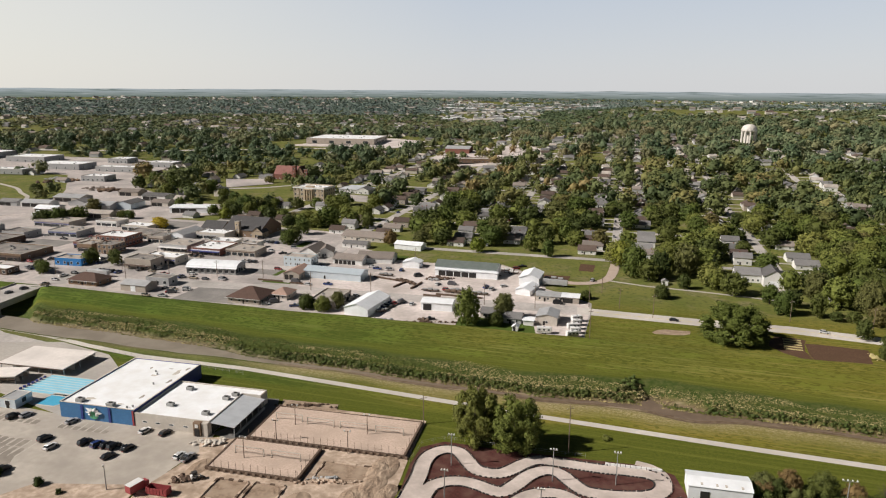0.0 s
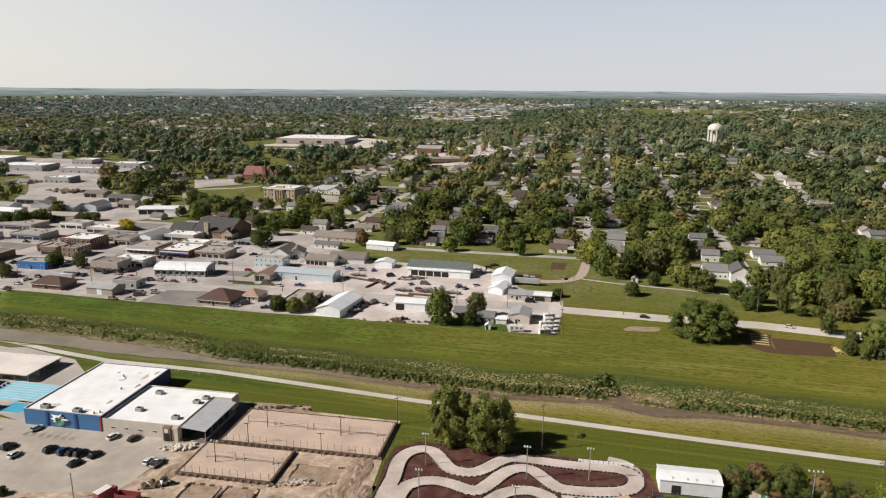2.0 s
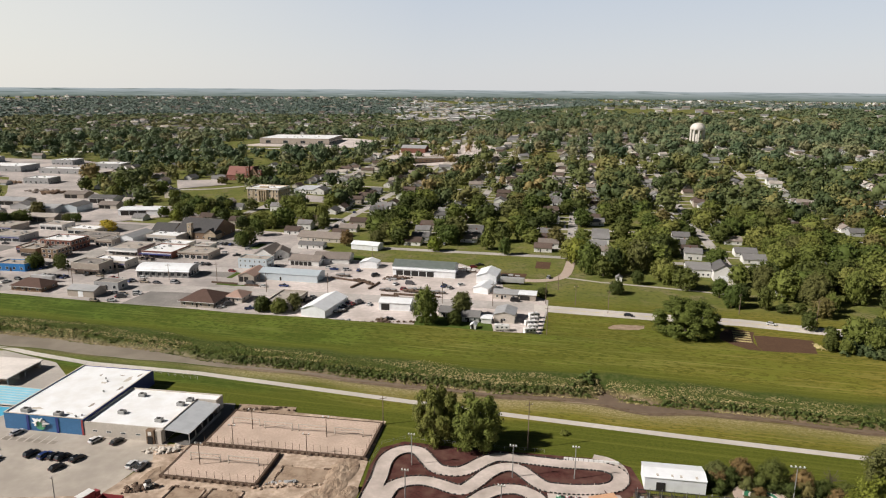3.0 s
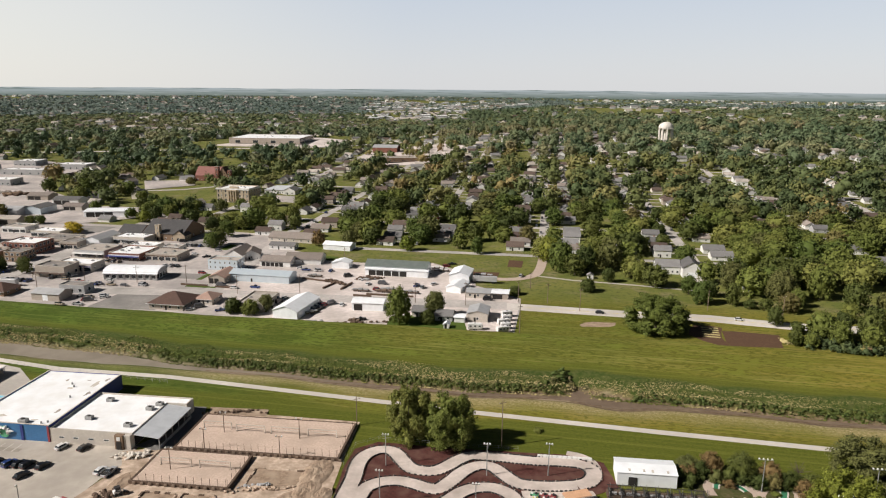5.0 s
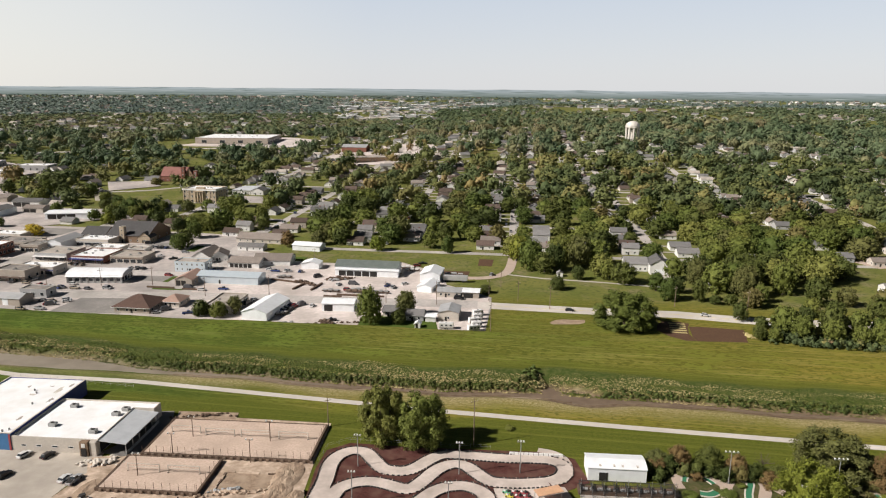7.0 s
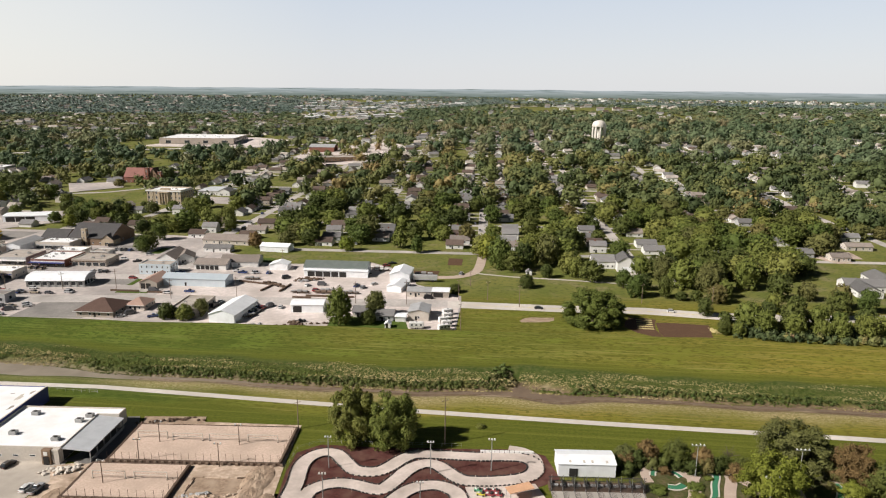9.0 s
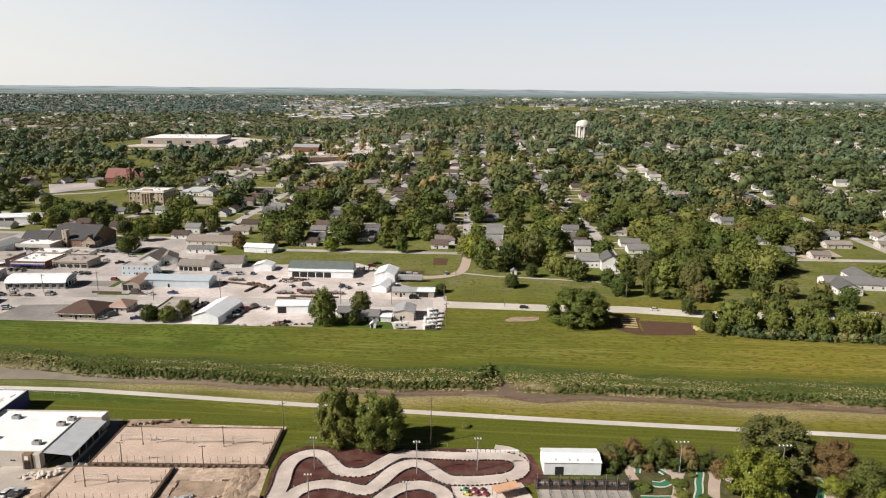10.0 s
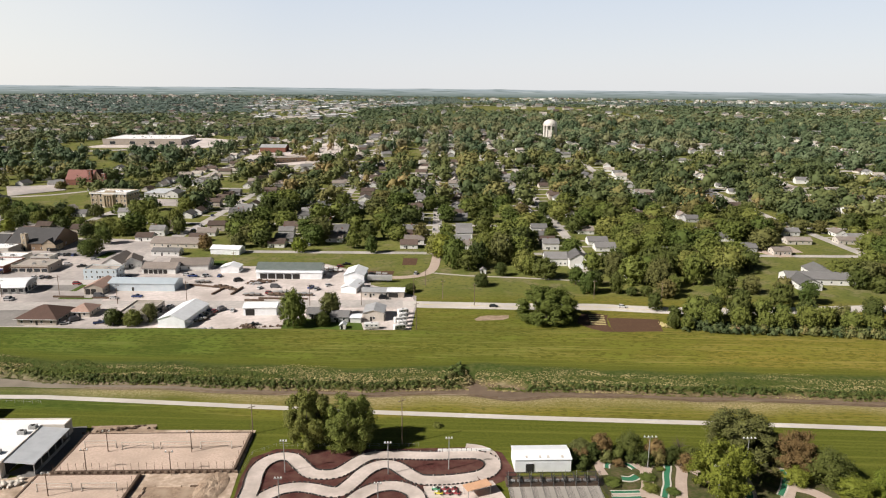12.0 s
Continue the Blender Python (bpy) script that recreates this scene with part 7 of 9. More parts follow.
def pool_house():
    ob = thing("pool_house", at_park(0, 0, 0.06), "blue-walled pool house with a wide white roof", "building")
    w, d, h, t = 28.6, 40.0, 5.3, 0.35
    part("front_wall", one_box(0, w, 0, t, 0, h + 0.3), M["blue_paint"], ob, "bright blue painted front wall")
    part("back_wall", one_box(0, w, d - t, d, 0, h + 0.3), M["navy_paint"], ob)
    part("side_wall", one_box(0, t, t, d - t, 0, h + 0.3), M["blue_paint"], ob)
    part("side_wall", one_box(w - t, w, t, d - t, 0, h + 0.3), M["navy_paint"], ob, "dark blue side wall")
    part("roof", one_box(t, w - t, t, d - t, h - 0.3, h + 0.02), M["white_roof"], ob, "white membrane roof with grey stains")
    for q in ((-0.1, w + 0.1, -0.1, t), (-0.1, w + 0.1, d - t, d + 0.1), (-0.1, t, t, d - t), (w - t, w + 0.1, t, d - t)):
        part("coping", one_box(*q, h + 0.3, h + 0.42), M["kerb"], ob)
    for u in (8.2, 18.8):
        part("pilaster", one_box(u, u + 0.9, -0.22, -0.02, 0, h), M["navy_paint"], ob, "dark violet vertical band")
    part("pilaster", one_box(w - 0.7, w - 0.05, -0.22, -0.02, 0, h), M["red_paint"], ob, "red vertical band at the corner")
    sculpture = part("wall_emblem", tube(bmesh.new(), (13.2, -0.35, 2.6), (13.2, -0.03, 2.6), 1.9, n=20), M["green_paint"], ob, "green and white splash-shaped emblem")
    for angle, reach, fat in ((5, 3.4, 0.7), (38, 2.4, 0.5), (70, 3.0, 0.8), (112, 2.6, 0.6), (140, 3.6, 0.75), (175, 3.0, 0.5), (205, 2.4, 0.5), (-30, 2.3, 0.45)):
        c, s = math.cos(radians(angle)), math.sin(radians(angle))
        bm = bmesh.new()
        tube(bm, (13.2 + 1.2 * c, -0.3, 2.8 + 1.1 * s), (13.2 + reach * c, -0.3, 2.8 + reach * 0.75 * s), fat, 0.1, 7)
        part("splash", bm, M["white_paint"], sculpture)
    rnd = random.Random(12)
    for u, v, a, b in ((24, 31, 1.6, 3.4), (26, 24, 0.9, 2.6), (17, 27, 2.0, 0.9), (20, 34, 1.2, 0.5), (8, 5, 2.6, 1.0), (24.5, 10, 0.8, 1.8), (12, 33, 0.8, 1.2), (26.2, 35, 0.7, 2.2), (21, 3.5, 1.4, 0.6)):
        bm = bmesh.new()
        bm.faces.new([bm.verts.new((u + a * math.cos(k * math.tau / 14) * (0.35 + 0.75 * rnd.random()), v + b * math.sin(k * math.tau / 14) * (0.35 + 0.75 * rnd.random()), h + 0.026)) for k in range(14)])
        part("roof_stain", bm, M["kerb"] if a > 1.3 else M["gravel_roof"], ob, "grey dirt stain on the roof")
    for u, v in ((6.5, 2.2), (19.0, 1.4)):
        roof_unit(ob, u, v, h, 1.2)
    for u, v in ((16, 30), (18, 28), (26.5, 2.5), (25, 1.5), (22, 20)):
        part("roof_vent", tube(bmesh.new(), (u, v, h), (u, v, h + 0.7), 0.3, n=8), M["steel"], ob)


pool_house()


def entrance_building():
    """Lower white-roofed wing with a metal canopy along its open side."""
    ob = thing("entrance_hall", at_park(28.75, 0.0, 0.06), "cream low hall with a white roof and side canopy", "building")
    h, t = 4.4, 0.35
    outline = [(0, 0), (27.5, 0), (27.5, 21.5), (34.5, 21.5), (34.5, 26.2), (0, 26.2)]
    inner = [(t, t), (27.5 - t, t), (27.5 - t, 21.5 + t), (34.5 - t, 21.5 + t), (34.5 - t, 26.2 - t), (t, 26.2 - t)]
    bm = bmesh.new()
    for (a, b) in zip(range(6), [1, 2, 3, 4, 5, 0]):
        prism(bm, [outline[a], outline[b], inner[b], inner[a]], 0, h + 0.45)
    part("wall", bm, M["cream_wall"], ob)
    part("roof", prism(bmesh.new(), inner, h - 0.3, h), M["white_roof"], ob, "white membrane roof")
    for u in (3.8, 8.6, 13.6, 18.8):
        put_window(ob, pose(u, 0, 1.6), 1.8, 0.7)
    porch = part("porch", one_box(22.5, 25.2, -1.6, -0.02, 0, 4.7, bevel=0.05), M["brown_brick"], ob, "brown brick entrance porch")
    part("porch_door", one_box(23.0, 24.7, -1.75, -1.55, 0, 2.6), M["dark"], porch)
    part("porch_sign", one_box(23.3, 24.4, -1.75, -1.55, 3.0, 4.2), M["white_paint"], porch, "white sign panel with plain bars")
    part("pier", one_box(25.4, 27.5, -1.2, -0.02, 0, 4.6, bevel=0.05), M["cream_wall"], ob)
    canopy = part("canopy", bmesh.new(), M["pale_metal"], ob, "long grey metal canopy roof")
    bm = bmesh.new()
    profile_y(bm, [(27.4, 4.3), (36.2, 3.5), (36.2, 3.75), (27.4, 4.55)], 0.2, 21.3)
    bm.to_mesh(canopy.data)
    bm.free()
    for i in range(6):
        part("post", one_box(35.7, 35.95, 0.6 + i * 4.0, 0.85 + i * 4.0, 0, 3.55), M["steel"], ob)
    part("low_fence", one_box(36.0, 36.1, 0.4, 21, 0, 1.1), M["steel"], ob)
    # dark sheet on the wall, painted as the shade under the canopy
    part("dark_recess", one_box(27.52, 27.6, 1.0, 21, 0.2, 3.6), M["dark"], ob)
    for u, v in ((7.3, 21.0), (8.2, 8.0), (24.0, 16.8), (23.2, 5.0), (25.6, 20.2)):
        roof_unit(ob, u, v, h, 1.05)


entrance_building()
# dark slab on the ground in place of the deep shadow beside the canopy
slab("shaded_walk", "dark strip painted as shade between the canopy and the sand court", "walk", [(-72.6, 204.5), (-65.9, 201.0), (-60.4, 202.2), (-55.9, 224.4), (-56.5, 230.0), (-61.3, 230.6), (-66, 212)], 0.12, M["asphalt"])
slab("rubble_strip", "bare brown strip of earth behind the sand court", "strip", [(-55.0, 229.6), (-34.5, 225.6), (-34.8, 220.4), (-54.6, 224.8)], 0.14, M["dug_earth"])


def swimming_pool(name, label, pts, floor_mat, lanes=0):
    ob = thing(name, Matrix(), label, "swimming pool")
    part("basin", prism(bmesh.new(), pts, -0.1, 0.14), M[floor_mat], ob)
    P = [Vector((*p, 0)) for p in pts]
    c = sum(P, Vector()) / len(P)
    for a, b in zip(P, P[1:] + P[:1]):
        n = (b - a).normalized().cross(Vector((0, 0, 1))) * 0.5
        if n.dot(a - c) < 0:
            n = -n
        part("rim", prism(bmesh.new(), [a[:2], b[:2], (b + n)[:2], (a + n)[:2]], 0.0, 0.2), M["kerb"], ob)
    if lanes:
        for i in range(1, lanes):
            f = i / lanes
            a, b = P[0].lerp(P[1], f), P[3].lerp(P[2], f)
            n = (P[1] - P[0]).normalized() * 0.14
            part("lane_line", prism(bmesh.new(), [(a - n)[:2], (b - n)[:2], (b + n)[:2], (a + n)[:2]], 0.13, 0.19), M["white_paint"], ob, "white lane rope")
            q = P[0].lerp(P[1], f - 0.5 / lanes)
            part("starting_block", box(bmesh.new(), q.x - 1.0, q.x - 0.2, q.y - 0.4, q.y + 0.4, 0.1, 0.9, bevel=0.05), M["navy_paint"], ob)


swimming_pool("lap_pool", "pale blue lap pool with white lane ropes", [(-153.6, 236.8), (-149.3, 250.8), (-127.5, 245.2), (-131.5, 231.2)], "pool_floor", 8)
swimming_pool("play_pool", "small bright blue pool on the concrete deck", [(-142.5, 225.8), (-139.2, 234.0), (-132.8, 232.4), (-130.5, 227.5), (-134.5, 224.0)], "pool_deep")
flat_building("bath_kiosk", "small blue kiosk beside the pool deck", -152.5, 223.2, PARK, 6.5, 7.5, 3.2, "blue_metal", "grey_metal", 1, 1, units=0, category="kiosk", base=0.1, parapet=0.1)
def open_shelter(name, label, x, y, ang, w, d, h, pitch, roof):
    """A wide low roof on posts, open to its sides, with a slatted back."""
    ob = thing(name, pose(x, y, 0.1, 0, 0, ang), label, "shelter")
    part("roof", profile_y(bmesh.new(), [(-0.6, h), (w + 0.6, h + pitch), (w + 0.6, h + pitch + 0.35), (-0.6, h + 0.35)], -0.6, d + 0.6), M[roof], ob)
    part("fascia", one_box(-0.7, w + 0.7, -0.72, -0.62, h - 0.15, h + 0.15), M["timber"], ob)
    n = max(2, int(w / 5))
    for i in range(n + 1):
        for v in (0.2, d / 2, d - 0.2):
            part("post", one_box(w * i / n - 0.12, w * i / n + 0.12, v - 0.12, v + 0.12, 0, h + pitch * i / n), M["steel"], ob)
    part("back_wall", one_box(0.3, w - 0.3, d - 0.6, d - 0.4, 0, h - 0.3), M["tan_wall"], ob)
    part("side_wall", one_box(w * 0.62, w - 0.4, d * 0.35, d * 0.35 + 0.2, 0, h - 0.4), M["tan_wall"], ob)
    for i in range(3):
        part("counter", box(bmesh.new(), w * (0.15 + 0.25 * i), w * (0.15 + 0.25 * i) + 2.4, d * 0.3, d * 0.3 + 0.8, 0, 0.9, bevel=0.05), M["wood"], ob)


open_shelter("pavilion", "wide low open pavilion with a pale pinkish roof", -172.5, 256.5, PARK, 29, 17.5, 2.7, 0.2, "pale_roofing")
open_shelter("shade_shelter", "low open shelter with a slanting pale roof beside the pools", -172, 243.5, PARK + 8, 13.5, 8, 2.2, 0.9, "pale_roofing")
slab("park_drive", "grey asphalt drive beside the trail", "drive", [(-240, 330), (-196, 298), (-150, 277), (-146, 270), (-178, 279), (-262, 306)], 0.05, M["street"])

# ---- cars ----
CAR = {}


def car(x, y, turn, paint, body="car", where="parked on concrete", z=0.06):
    lit = "car park" in where
    key = (paint, body, lit)
    words = {"black": "black", "white": "white", "silver": "silver", "grey": "dark grey", "red": "red", "blue": "dark blue", "tan": "tan"}[paint]
    m = pose(x, y, z, 0, 0, turn)
    label = words + " " + {"car": "sedan car", "suv": "sport utility car", "pickup": "pickup truck", "van": "boxy van"}[body] + " " + where
    if key in CAR:
        return tagged(copy_thing(CAR[key], m), label)
    ob = thing({"car": "car", "suv": "car", "pickup": "pickup_truck", "van": "van"}[body], m, label, {"pickup": "truck", "van": "van"}.get(body, "car"))
    L = {"car": 4.5, "suv": 4.6, "pickup": 5.5, "van": 5.4}[body] / 2
    hood = {"car": 0.95, "suv": 1.05, "pickup": 1.1, "van": 1.25}[body]
    bm = bmesh.new()
    side = [(-L, 0.3), (L, 0.3), (L, hood - 0.25), (L - 0.2, hood - 0.05), (-L + 0.1, hood), (-L, hood - 0.15)]
    profile_y(bm, side, -0.9, 0.9)
    bmesh.ops.bevel(bm, geom=list(bm.edges), offset=0.08, segments=1, affect="EDGES")
    part("body", bm, CAR_PAINT[paint], ob)
    x0, x1, top = {"car": (-1.85, 1.3, 1.5), "suv": (-2.3, 1.35, 1.78), "pickup": (-0.75, 1.2, 1.8), "van": (-2.6, 1.9, 2.3)}[body]
    bm = bmesh.new()
    lo = [(x0, -0.82), (x1, -0.82), (x1, 0.82), (x0, 0.82)]
    hi = [(x0 + 0.4, -0.68), (x1 - 0.8, -0.68), (x1 - 0.8, 0.68), (x0 + 0.4, 0.68)]
    a = [bm.verts.new((*p, hood - 0.04)) for p in lo]
    b = [bm.verts.new((*p, top - 0.05)) for p in hi]
    for i in range(4):
        bm.faces.new((a[i], a[(i + 1) % 4], b[(i + 1) % 4], b[i]))
    bm.faces.new(b)
    part("glazing", bm, CAR_PAINT[paint] if body == "van" else M["glass"], ob, "" if body == "van" else "dark glazing")
    part("roof_panel", box(bmesh.new(), x0 + 0.36, x1 - 0.76, -0.7, 0.7, top - 0.07, top + 0.01, bevel=0.025), CAR_PAINT[paint], ob)
    if body == "pickup":
        part("bed_floor", one_box(-L + 0.15, -0.85, -0.72, 0.72, hood - 0.02, hood + 0.02), M["dark"], ob)
    for sx in (-L * 0.62, L * 0.62):
        for sy in (-0.86, 0.86):
            part("wheel", tube(bmesh.new(), (sx, sy - 0.1, 0.33), (sx, sy + 0.1, 0.33), 0.33, n=12), M["black"], ob)
    for sy in (-0.62, 0.62) if lit else ():
        part("headlight", one_box(L - 0.03, L + 0.02, sy - 0.18, sy + 0.18, hood - 0.35, hood - 0.2), M["lamp_head"], ob)
        part("tail_light", one_box(-L - 0.02, -L + 0.03, sy - 0.18, sy + 0.18, hood - 0.35, hood - 0.2), M["red_paint"], ob)
    CAR[key] = ob
    return ob


for _x, _y, _t, _p, _b in ((-143.4, 215.5, 61, "black", "suv"), (-139.6, 216.6, 61, "silver", "car"), (-121.8, 212.0, 61, "silver", "car"), (-94.7, 205.5, 61, "white", "car"), (-87.6, 204.1, 61, "black", "car"), (-124.3, 200.3, 61, "black", "suv"), (-119.9, 195.3, 71, "white", "car"), (-110.5, 198.0, 61, "black", "suv"), (-105.8, 196.6, 61, "blue", "suv"), (-103.0, 196.2, 61, "black", "car"), (-100.2, 195.4, 61, "black", "suv"), (-95.6, 194.4, 61, "black", "car"), (-99.3, 189.6, 56, "black", "car"), (-77.9, 189.9, 71, "white", "car"), (-75.0, 188.8, 71, "silver", "pickup"), (-126.5, 182.0, 66, "black", "suv"), (-130, 171, 66, "grey", "car")):
    car(_x, _y, _t, _p, _b, "parked in the park car park")
for _i, (_x, _y, _t) in enumerate(((-231.4, 359, 75), (-227.6, 366.6, 75), (-221.4, 375.6, 70), (-220.4, 385, -15), (-259, 427, -15), (-220, 393.5, 60), (-209.2, 404, -15), (-197, 402, -15), (-181, 408, 60), (-172.6, 404.5, -15), (-170.5, 411.2, 60), (-162.7, 398.2, -15), (-146, 399, -15), (-124.5, 388.8, -15), (-221, 431.7, 70), (-217, 434.7, 70), (-155.7, 354.8, -15), (-146.7, 354.2, -15), (-145.4, 361.2, 0), (-138.5, 367.8, 10), (-249.4, 434.2, 75), (-255, 431.1, 75))):
    car(_x, _y, _t, ("black", "white", "silver", "grey", "black", "red", "tan")[_i * 3 % 7], ("car", "suv", "pickup")[_i % 3], "on the main street", 0.2)
for _i, (_x, _y, _t) in enumerate(((-169, 498, 0), (-163, 503, 0), (-99.5, 469.2, -16), (-106.4, 483.4, -16), (-113.2, 460.4, -16), (-103.7, 452.4, 30), (-97.5, 411, -16), (-81.2, 383.4, -16), (-73, 377.6, -16), (-61.7, 377.8, -16), (-47.5, 354, 60), (-45.2, 349, 60), (-43.2, 356, 60), (-23.5, 336.8, 50), (-21.5, 341.5, 50), (-18.1, 344.4, 50), (-40.2, 417.4, -16), (-36.5, 413, -16), (-28.6, 411.1, -16), (-10.7, 396.6, 30), (-12.7, 341.6, 80), (-3, 317.5, 10), (5.8, 367.4, -16), (9.2, 378.7, -16), (1.1, 378.6, 60), (28.3, 373.3, 60), (31.3, 369.1, 60), (63.9, 343.6, -16), (38.4, 375.1, 30), (54.4, 419.8, 10), (50.1, 414.6, 10), (-84.5, 344.7, 30), (-88.1, 340.8, 10), (-72.6, 337.8, 10), (92, 388, 60), (-130, 500, 0), (-291.8, 506.3, 20), (-273.1, 494.9, -16), (-255.5, 501.1, -16), (-143.9, 361, 12), (-137.8, 365.4, 12), (-213.9, 424.3, 74), (-124.8, 387.3, -16))):
    car(_x, _y, _t, ("white", "black", "silver", "grey", "white", "blue", "red", "black")[_i * 5 % 8], ("car", "pickup", "suv", "van")[_i % 4], "parked beside buildings", 0.08)
# rows of parked cars along the main street and on the lots
_rnd = random.Random(8)
for _x, _y, _a, _n, _step in ((-252, 413, -16, 6, 3.2), (-205, 406, -16, 5, 3.4), (-163, 396, -16, 3, 6.5), (-236, 441, -16, 6, 3.4), (-166, 446, -16, 4, 3.6), (-131, 489, -16, 6, 3.4), (-77, 408, 70, 4, 4.0), (-30, 412, -16, 3, 4.5)):
    _at = local(_x, _y, _a)
    for _k in range(_n):
        if _rnd.random() < 0.85:
            car(*_at(_k * _step, 0), _a + 90 + 4 * (_rnd.random() - 0.5), _rnd.choice(("black", "white", "silver", "grey", "black", "red", "tan", "blue")), _rnd.choice(("car", "suv", "pickup")), "parked in a row along the street", 0.2)
for _x, _y, _a, _n, _step in ((-216, 399, -16, 4, 6.0), (-150, 392, -16, 3, 8.0), (-150, 368, -16, 2, 5.0), (-246, 421, -100, 3, 5.5), (-70, 446, -16, 4, 4.4), (-31, 343, 60, 3, 4.2), (-28, 335, 60, 3, 4.0), (-60, 350, 74, 3, 4.0), (-185, 441, -16, 4, 3.4), (-124, 431, -16, 3, 4.0)):
    _at = local(_x, _y, _a)
    for _k in range(_n):
        car(*_at(_k * _step, 0), _a + 90 * (_step < 4.5) + 6 * (_rnd.random() - 0.5), _rnd.choice(("black", "white", "silver", "grey", "black", "grey", "tan", "blue")), _rnd.choice(("car", "suv", "pickup")), "parked in a town yard", 0.2)
for _k in range(26):
    _s, _t = _rnd.choice((-285, -190, -92, 0)) + _rnd.choice((-6.5, 6.5)), 70 + 330 * _rnd.random()
    _x, _y = _o(_s, _t)
    car(_x, _y, 75, _rnd.choice(("white", "silver", "white", "grey", "black", "red")), _rnd.choice(("car", "suv", "van")), "parked along a residential street", 0.05 + float(land(_x, _y)))
for _x, _y, _t, _p in ((180.5, 300.5, -24, "white"), (116, 317, -18, "black")):
    car(_x, _y, _t, _p, "car", "on the road behind the levee", 0.12)
_rnd = random.Random(4)
for _k in range(64):
    _s = STREET_S[1 + _k % 4]
    _xx, _yy = _o(_s + _rnd.choice((-2.4, 2.4)), 12 + _rnd.random() * 380)
    if not in_poly(np.array(_xx), np.array(_yy), TOWN_EDGE):
        car(_xx, _yy, 74.8, _rnd.choice(("white", "black", "silver", "grey", "red", "blue")), _rnd.choice(("car", "suv", "pickup")), "parked on a residential street", float(land(_xx, _yy)) + 0.13)


def camper(x, y, turn, length, label):
    """A travel trailer."""
    ob = thing("camper_trailer", pose(x, y, 0.06, 0, 0, turn), label, "trailer")
    bm = bmesh.new()
    L = length / 2
    profile_y(bm, [(-L, 0.55), (L - 0.5, 0.55), (L, 1.4), (L - 0.25, 2.9), (L - 0.9, 3.1), (-L + 0.2, 3.1), (-L, 2.9)], -1.2, 1.2)
    bmesh.ops.bevel(bm, geom=list(bm.edges), offset=0.1, segments=1, affect="EDGES")
    part("body", bm, M["white_paint"], ob)
    for sy in (-1.22, 1.2):
        part("stripe", one_box(-L + 0.2, L - 0.4, sy, sy + 0.02, 1.0, 1.3), M["tan_wall"], ob)
        for i in range(3):
            part("window", one_box(-L + 0.9 + i * length * 0.3, -L + 1.8 + i * length * 0.3, sy, sy + 0.02, 1.7, 2.4), M["glass"], ob)
    for sx in (-0.5, 0.5):
        for sy in (-1.05, 1.05):
            part("wheel", tube(bmesh.new(), (sx, sy - 0.12, 0.36), (sx, sy + 0.12, 0.36), 0.36, n=10), M["black"], ob)
    part("hitch", tube(bmesh.new(), (L - 0.3, 0, 0.5), (L + 1.2, 0, 0.5), 0.08, n=6), M["black"], ob)
    part("roof_vent", one_box(-0.4, 0.4, -0.4, 0.4, 3.1, 3.35), M["grey_wall"], ob)


for _x, _y, _t, _l in ((50, 299.6, -10, 7.0), (62.0, 294.6, 12, 5.6), (64.4, 299.4, -2, 4.8), (64.6, 304.8, 9, 6.0), (67.2, 310.4, 3, 4.6), (68.4, 316.2, 14, 5.4)):
    camper(_x, _y, _t, _l, "white travel trailer parked on an RV lot")


def flatbed(x, y, turn, length, load, label):
    ob = thing("flatbed_trailer", pose(x, y, 0.06, 0, 0, turn), label, "trailer")
    part("deck", one_box(-length / 2, length / 2, -1.2, 1.2, 0.7, 0.95), M["timber"], ob)
    for sx in (-1.0, 0.0):
        for sy in (-1.05, 1.05):
            part("wheel", tube(bmesh.new(), (sx, sy - 0.12, 0.36), (sx, sy + 0.12, 0.36), 0.36, n=10), M["black"], ob)
    for i in range(3):
        part("load", box(bmesh.new(), -length / 2 + 0.3 + i * length * 0.32, -length / 2 + length * 0.28 + i * length * 0.32, -0.9, 0.9, 0.95, 1.5 + 0.4 * (i % 2), bevel=0.1), M[load], ob)


for _x, _y, _t, _l, _m in ((-3, 366, -16, 10, "steel"), (10, 363, -16, 11, "wood"), (24, 360, -16, 9, "steel"), (-20, 386, -16, 8, "timber"), (-30, 398, -16, 9, "steel"), (-14, 380, -50, 9, "timber"), (-6, 315.5, -16, 6, "wood"), (12, 366, -16, 9, "grey_wall"), (70, 391, -16, 12, "grey_wall"), (-27, 330, 30, 7, "steel"), (36, 395, 50, 7, "steel"), (46, 404, -10, 9, "white_paint"), (44, 410, -10, 9, "white_paint")):
    flatbed(_x, _y, _t, _l, _m, "loaded flatbed trailer on a concrete yard")


def long_trailer(x, y, turn):
    ob = thing("cargo_trailer", pose(x, y, 0.06, 0, 0, turn), "long grey cargo trailer on a concrete yard", "trailer")
    part("box_body", box(bmesh.new(), -7, 7, -1.25, 1.25, 1.1, 3.9, bevel=0.06), M["grey_metal"], ob)
    for sx in (-5.6, -4.4, 4.6):
        for sy in (-1.05, 1.05):
            part("wheel", tube(bmesh.new(), (sx, sy - 0.15, 0.5), (sx, sy + 0.15, 0.5), 0.5, n=10), M["black"], ob)
    part("landing_leg", one_box(4.6, 4.8, -0.8, 0.8, 0, 1.1), M["steel"], ob)


long_trailer(68, 377, -16)
long_trailer(-200, 395, -16)


def retaining_wall(x, y, turn, length, label):
    ob = thing("retaining_wall", pose(x, y, 0.05, 0, 0, turn), label, "wall")
    n = int(length / 2.0)
    for i in range(n):
        part("block", box(bmesh.new(), i * 2.0, i * 2.0 + 1.94, -0.5, 0.5, 0, 0.9, bevel=0.05), M["timber"], ob)


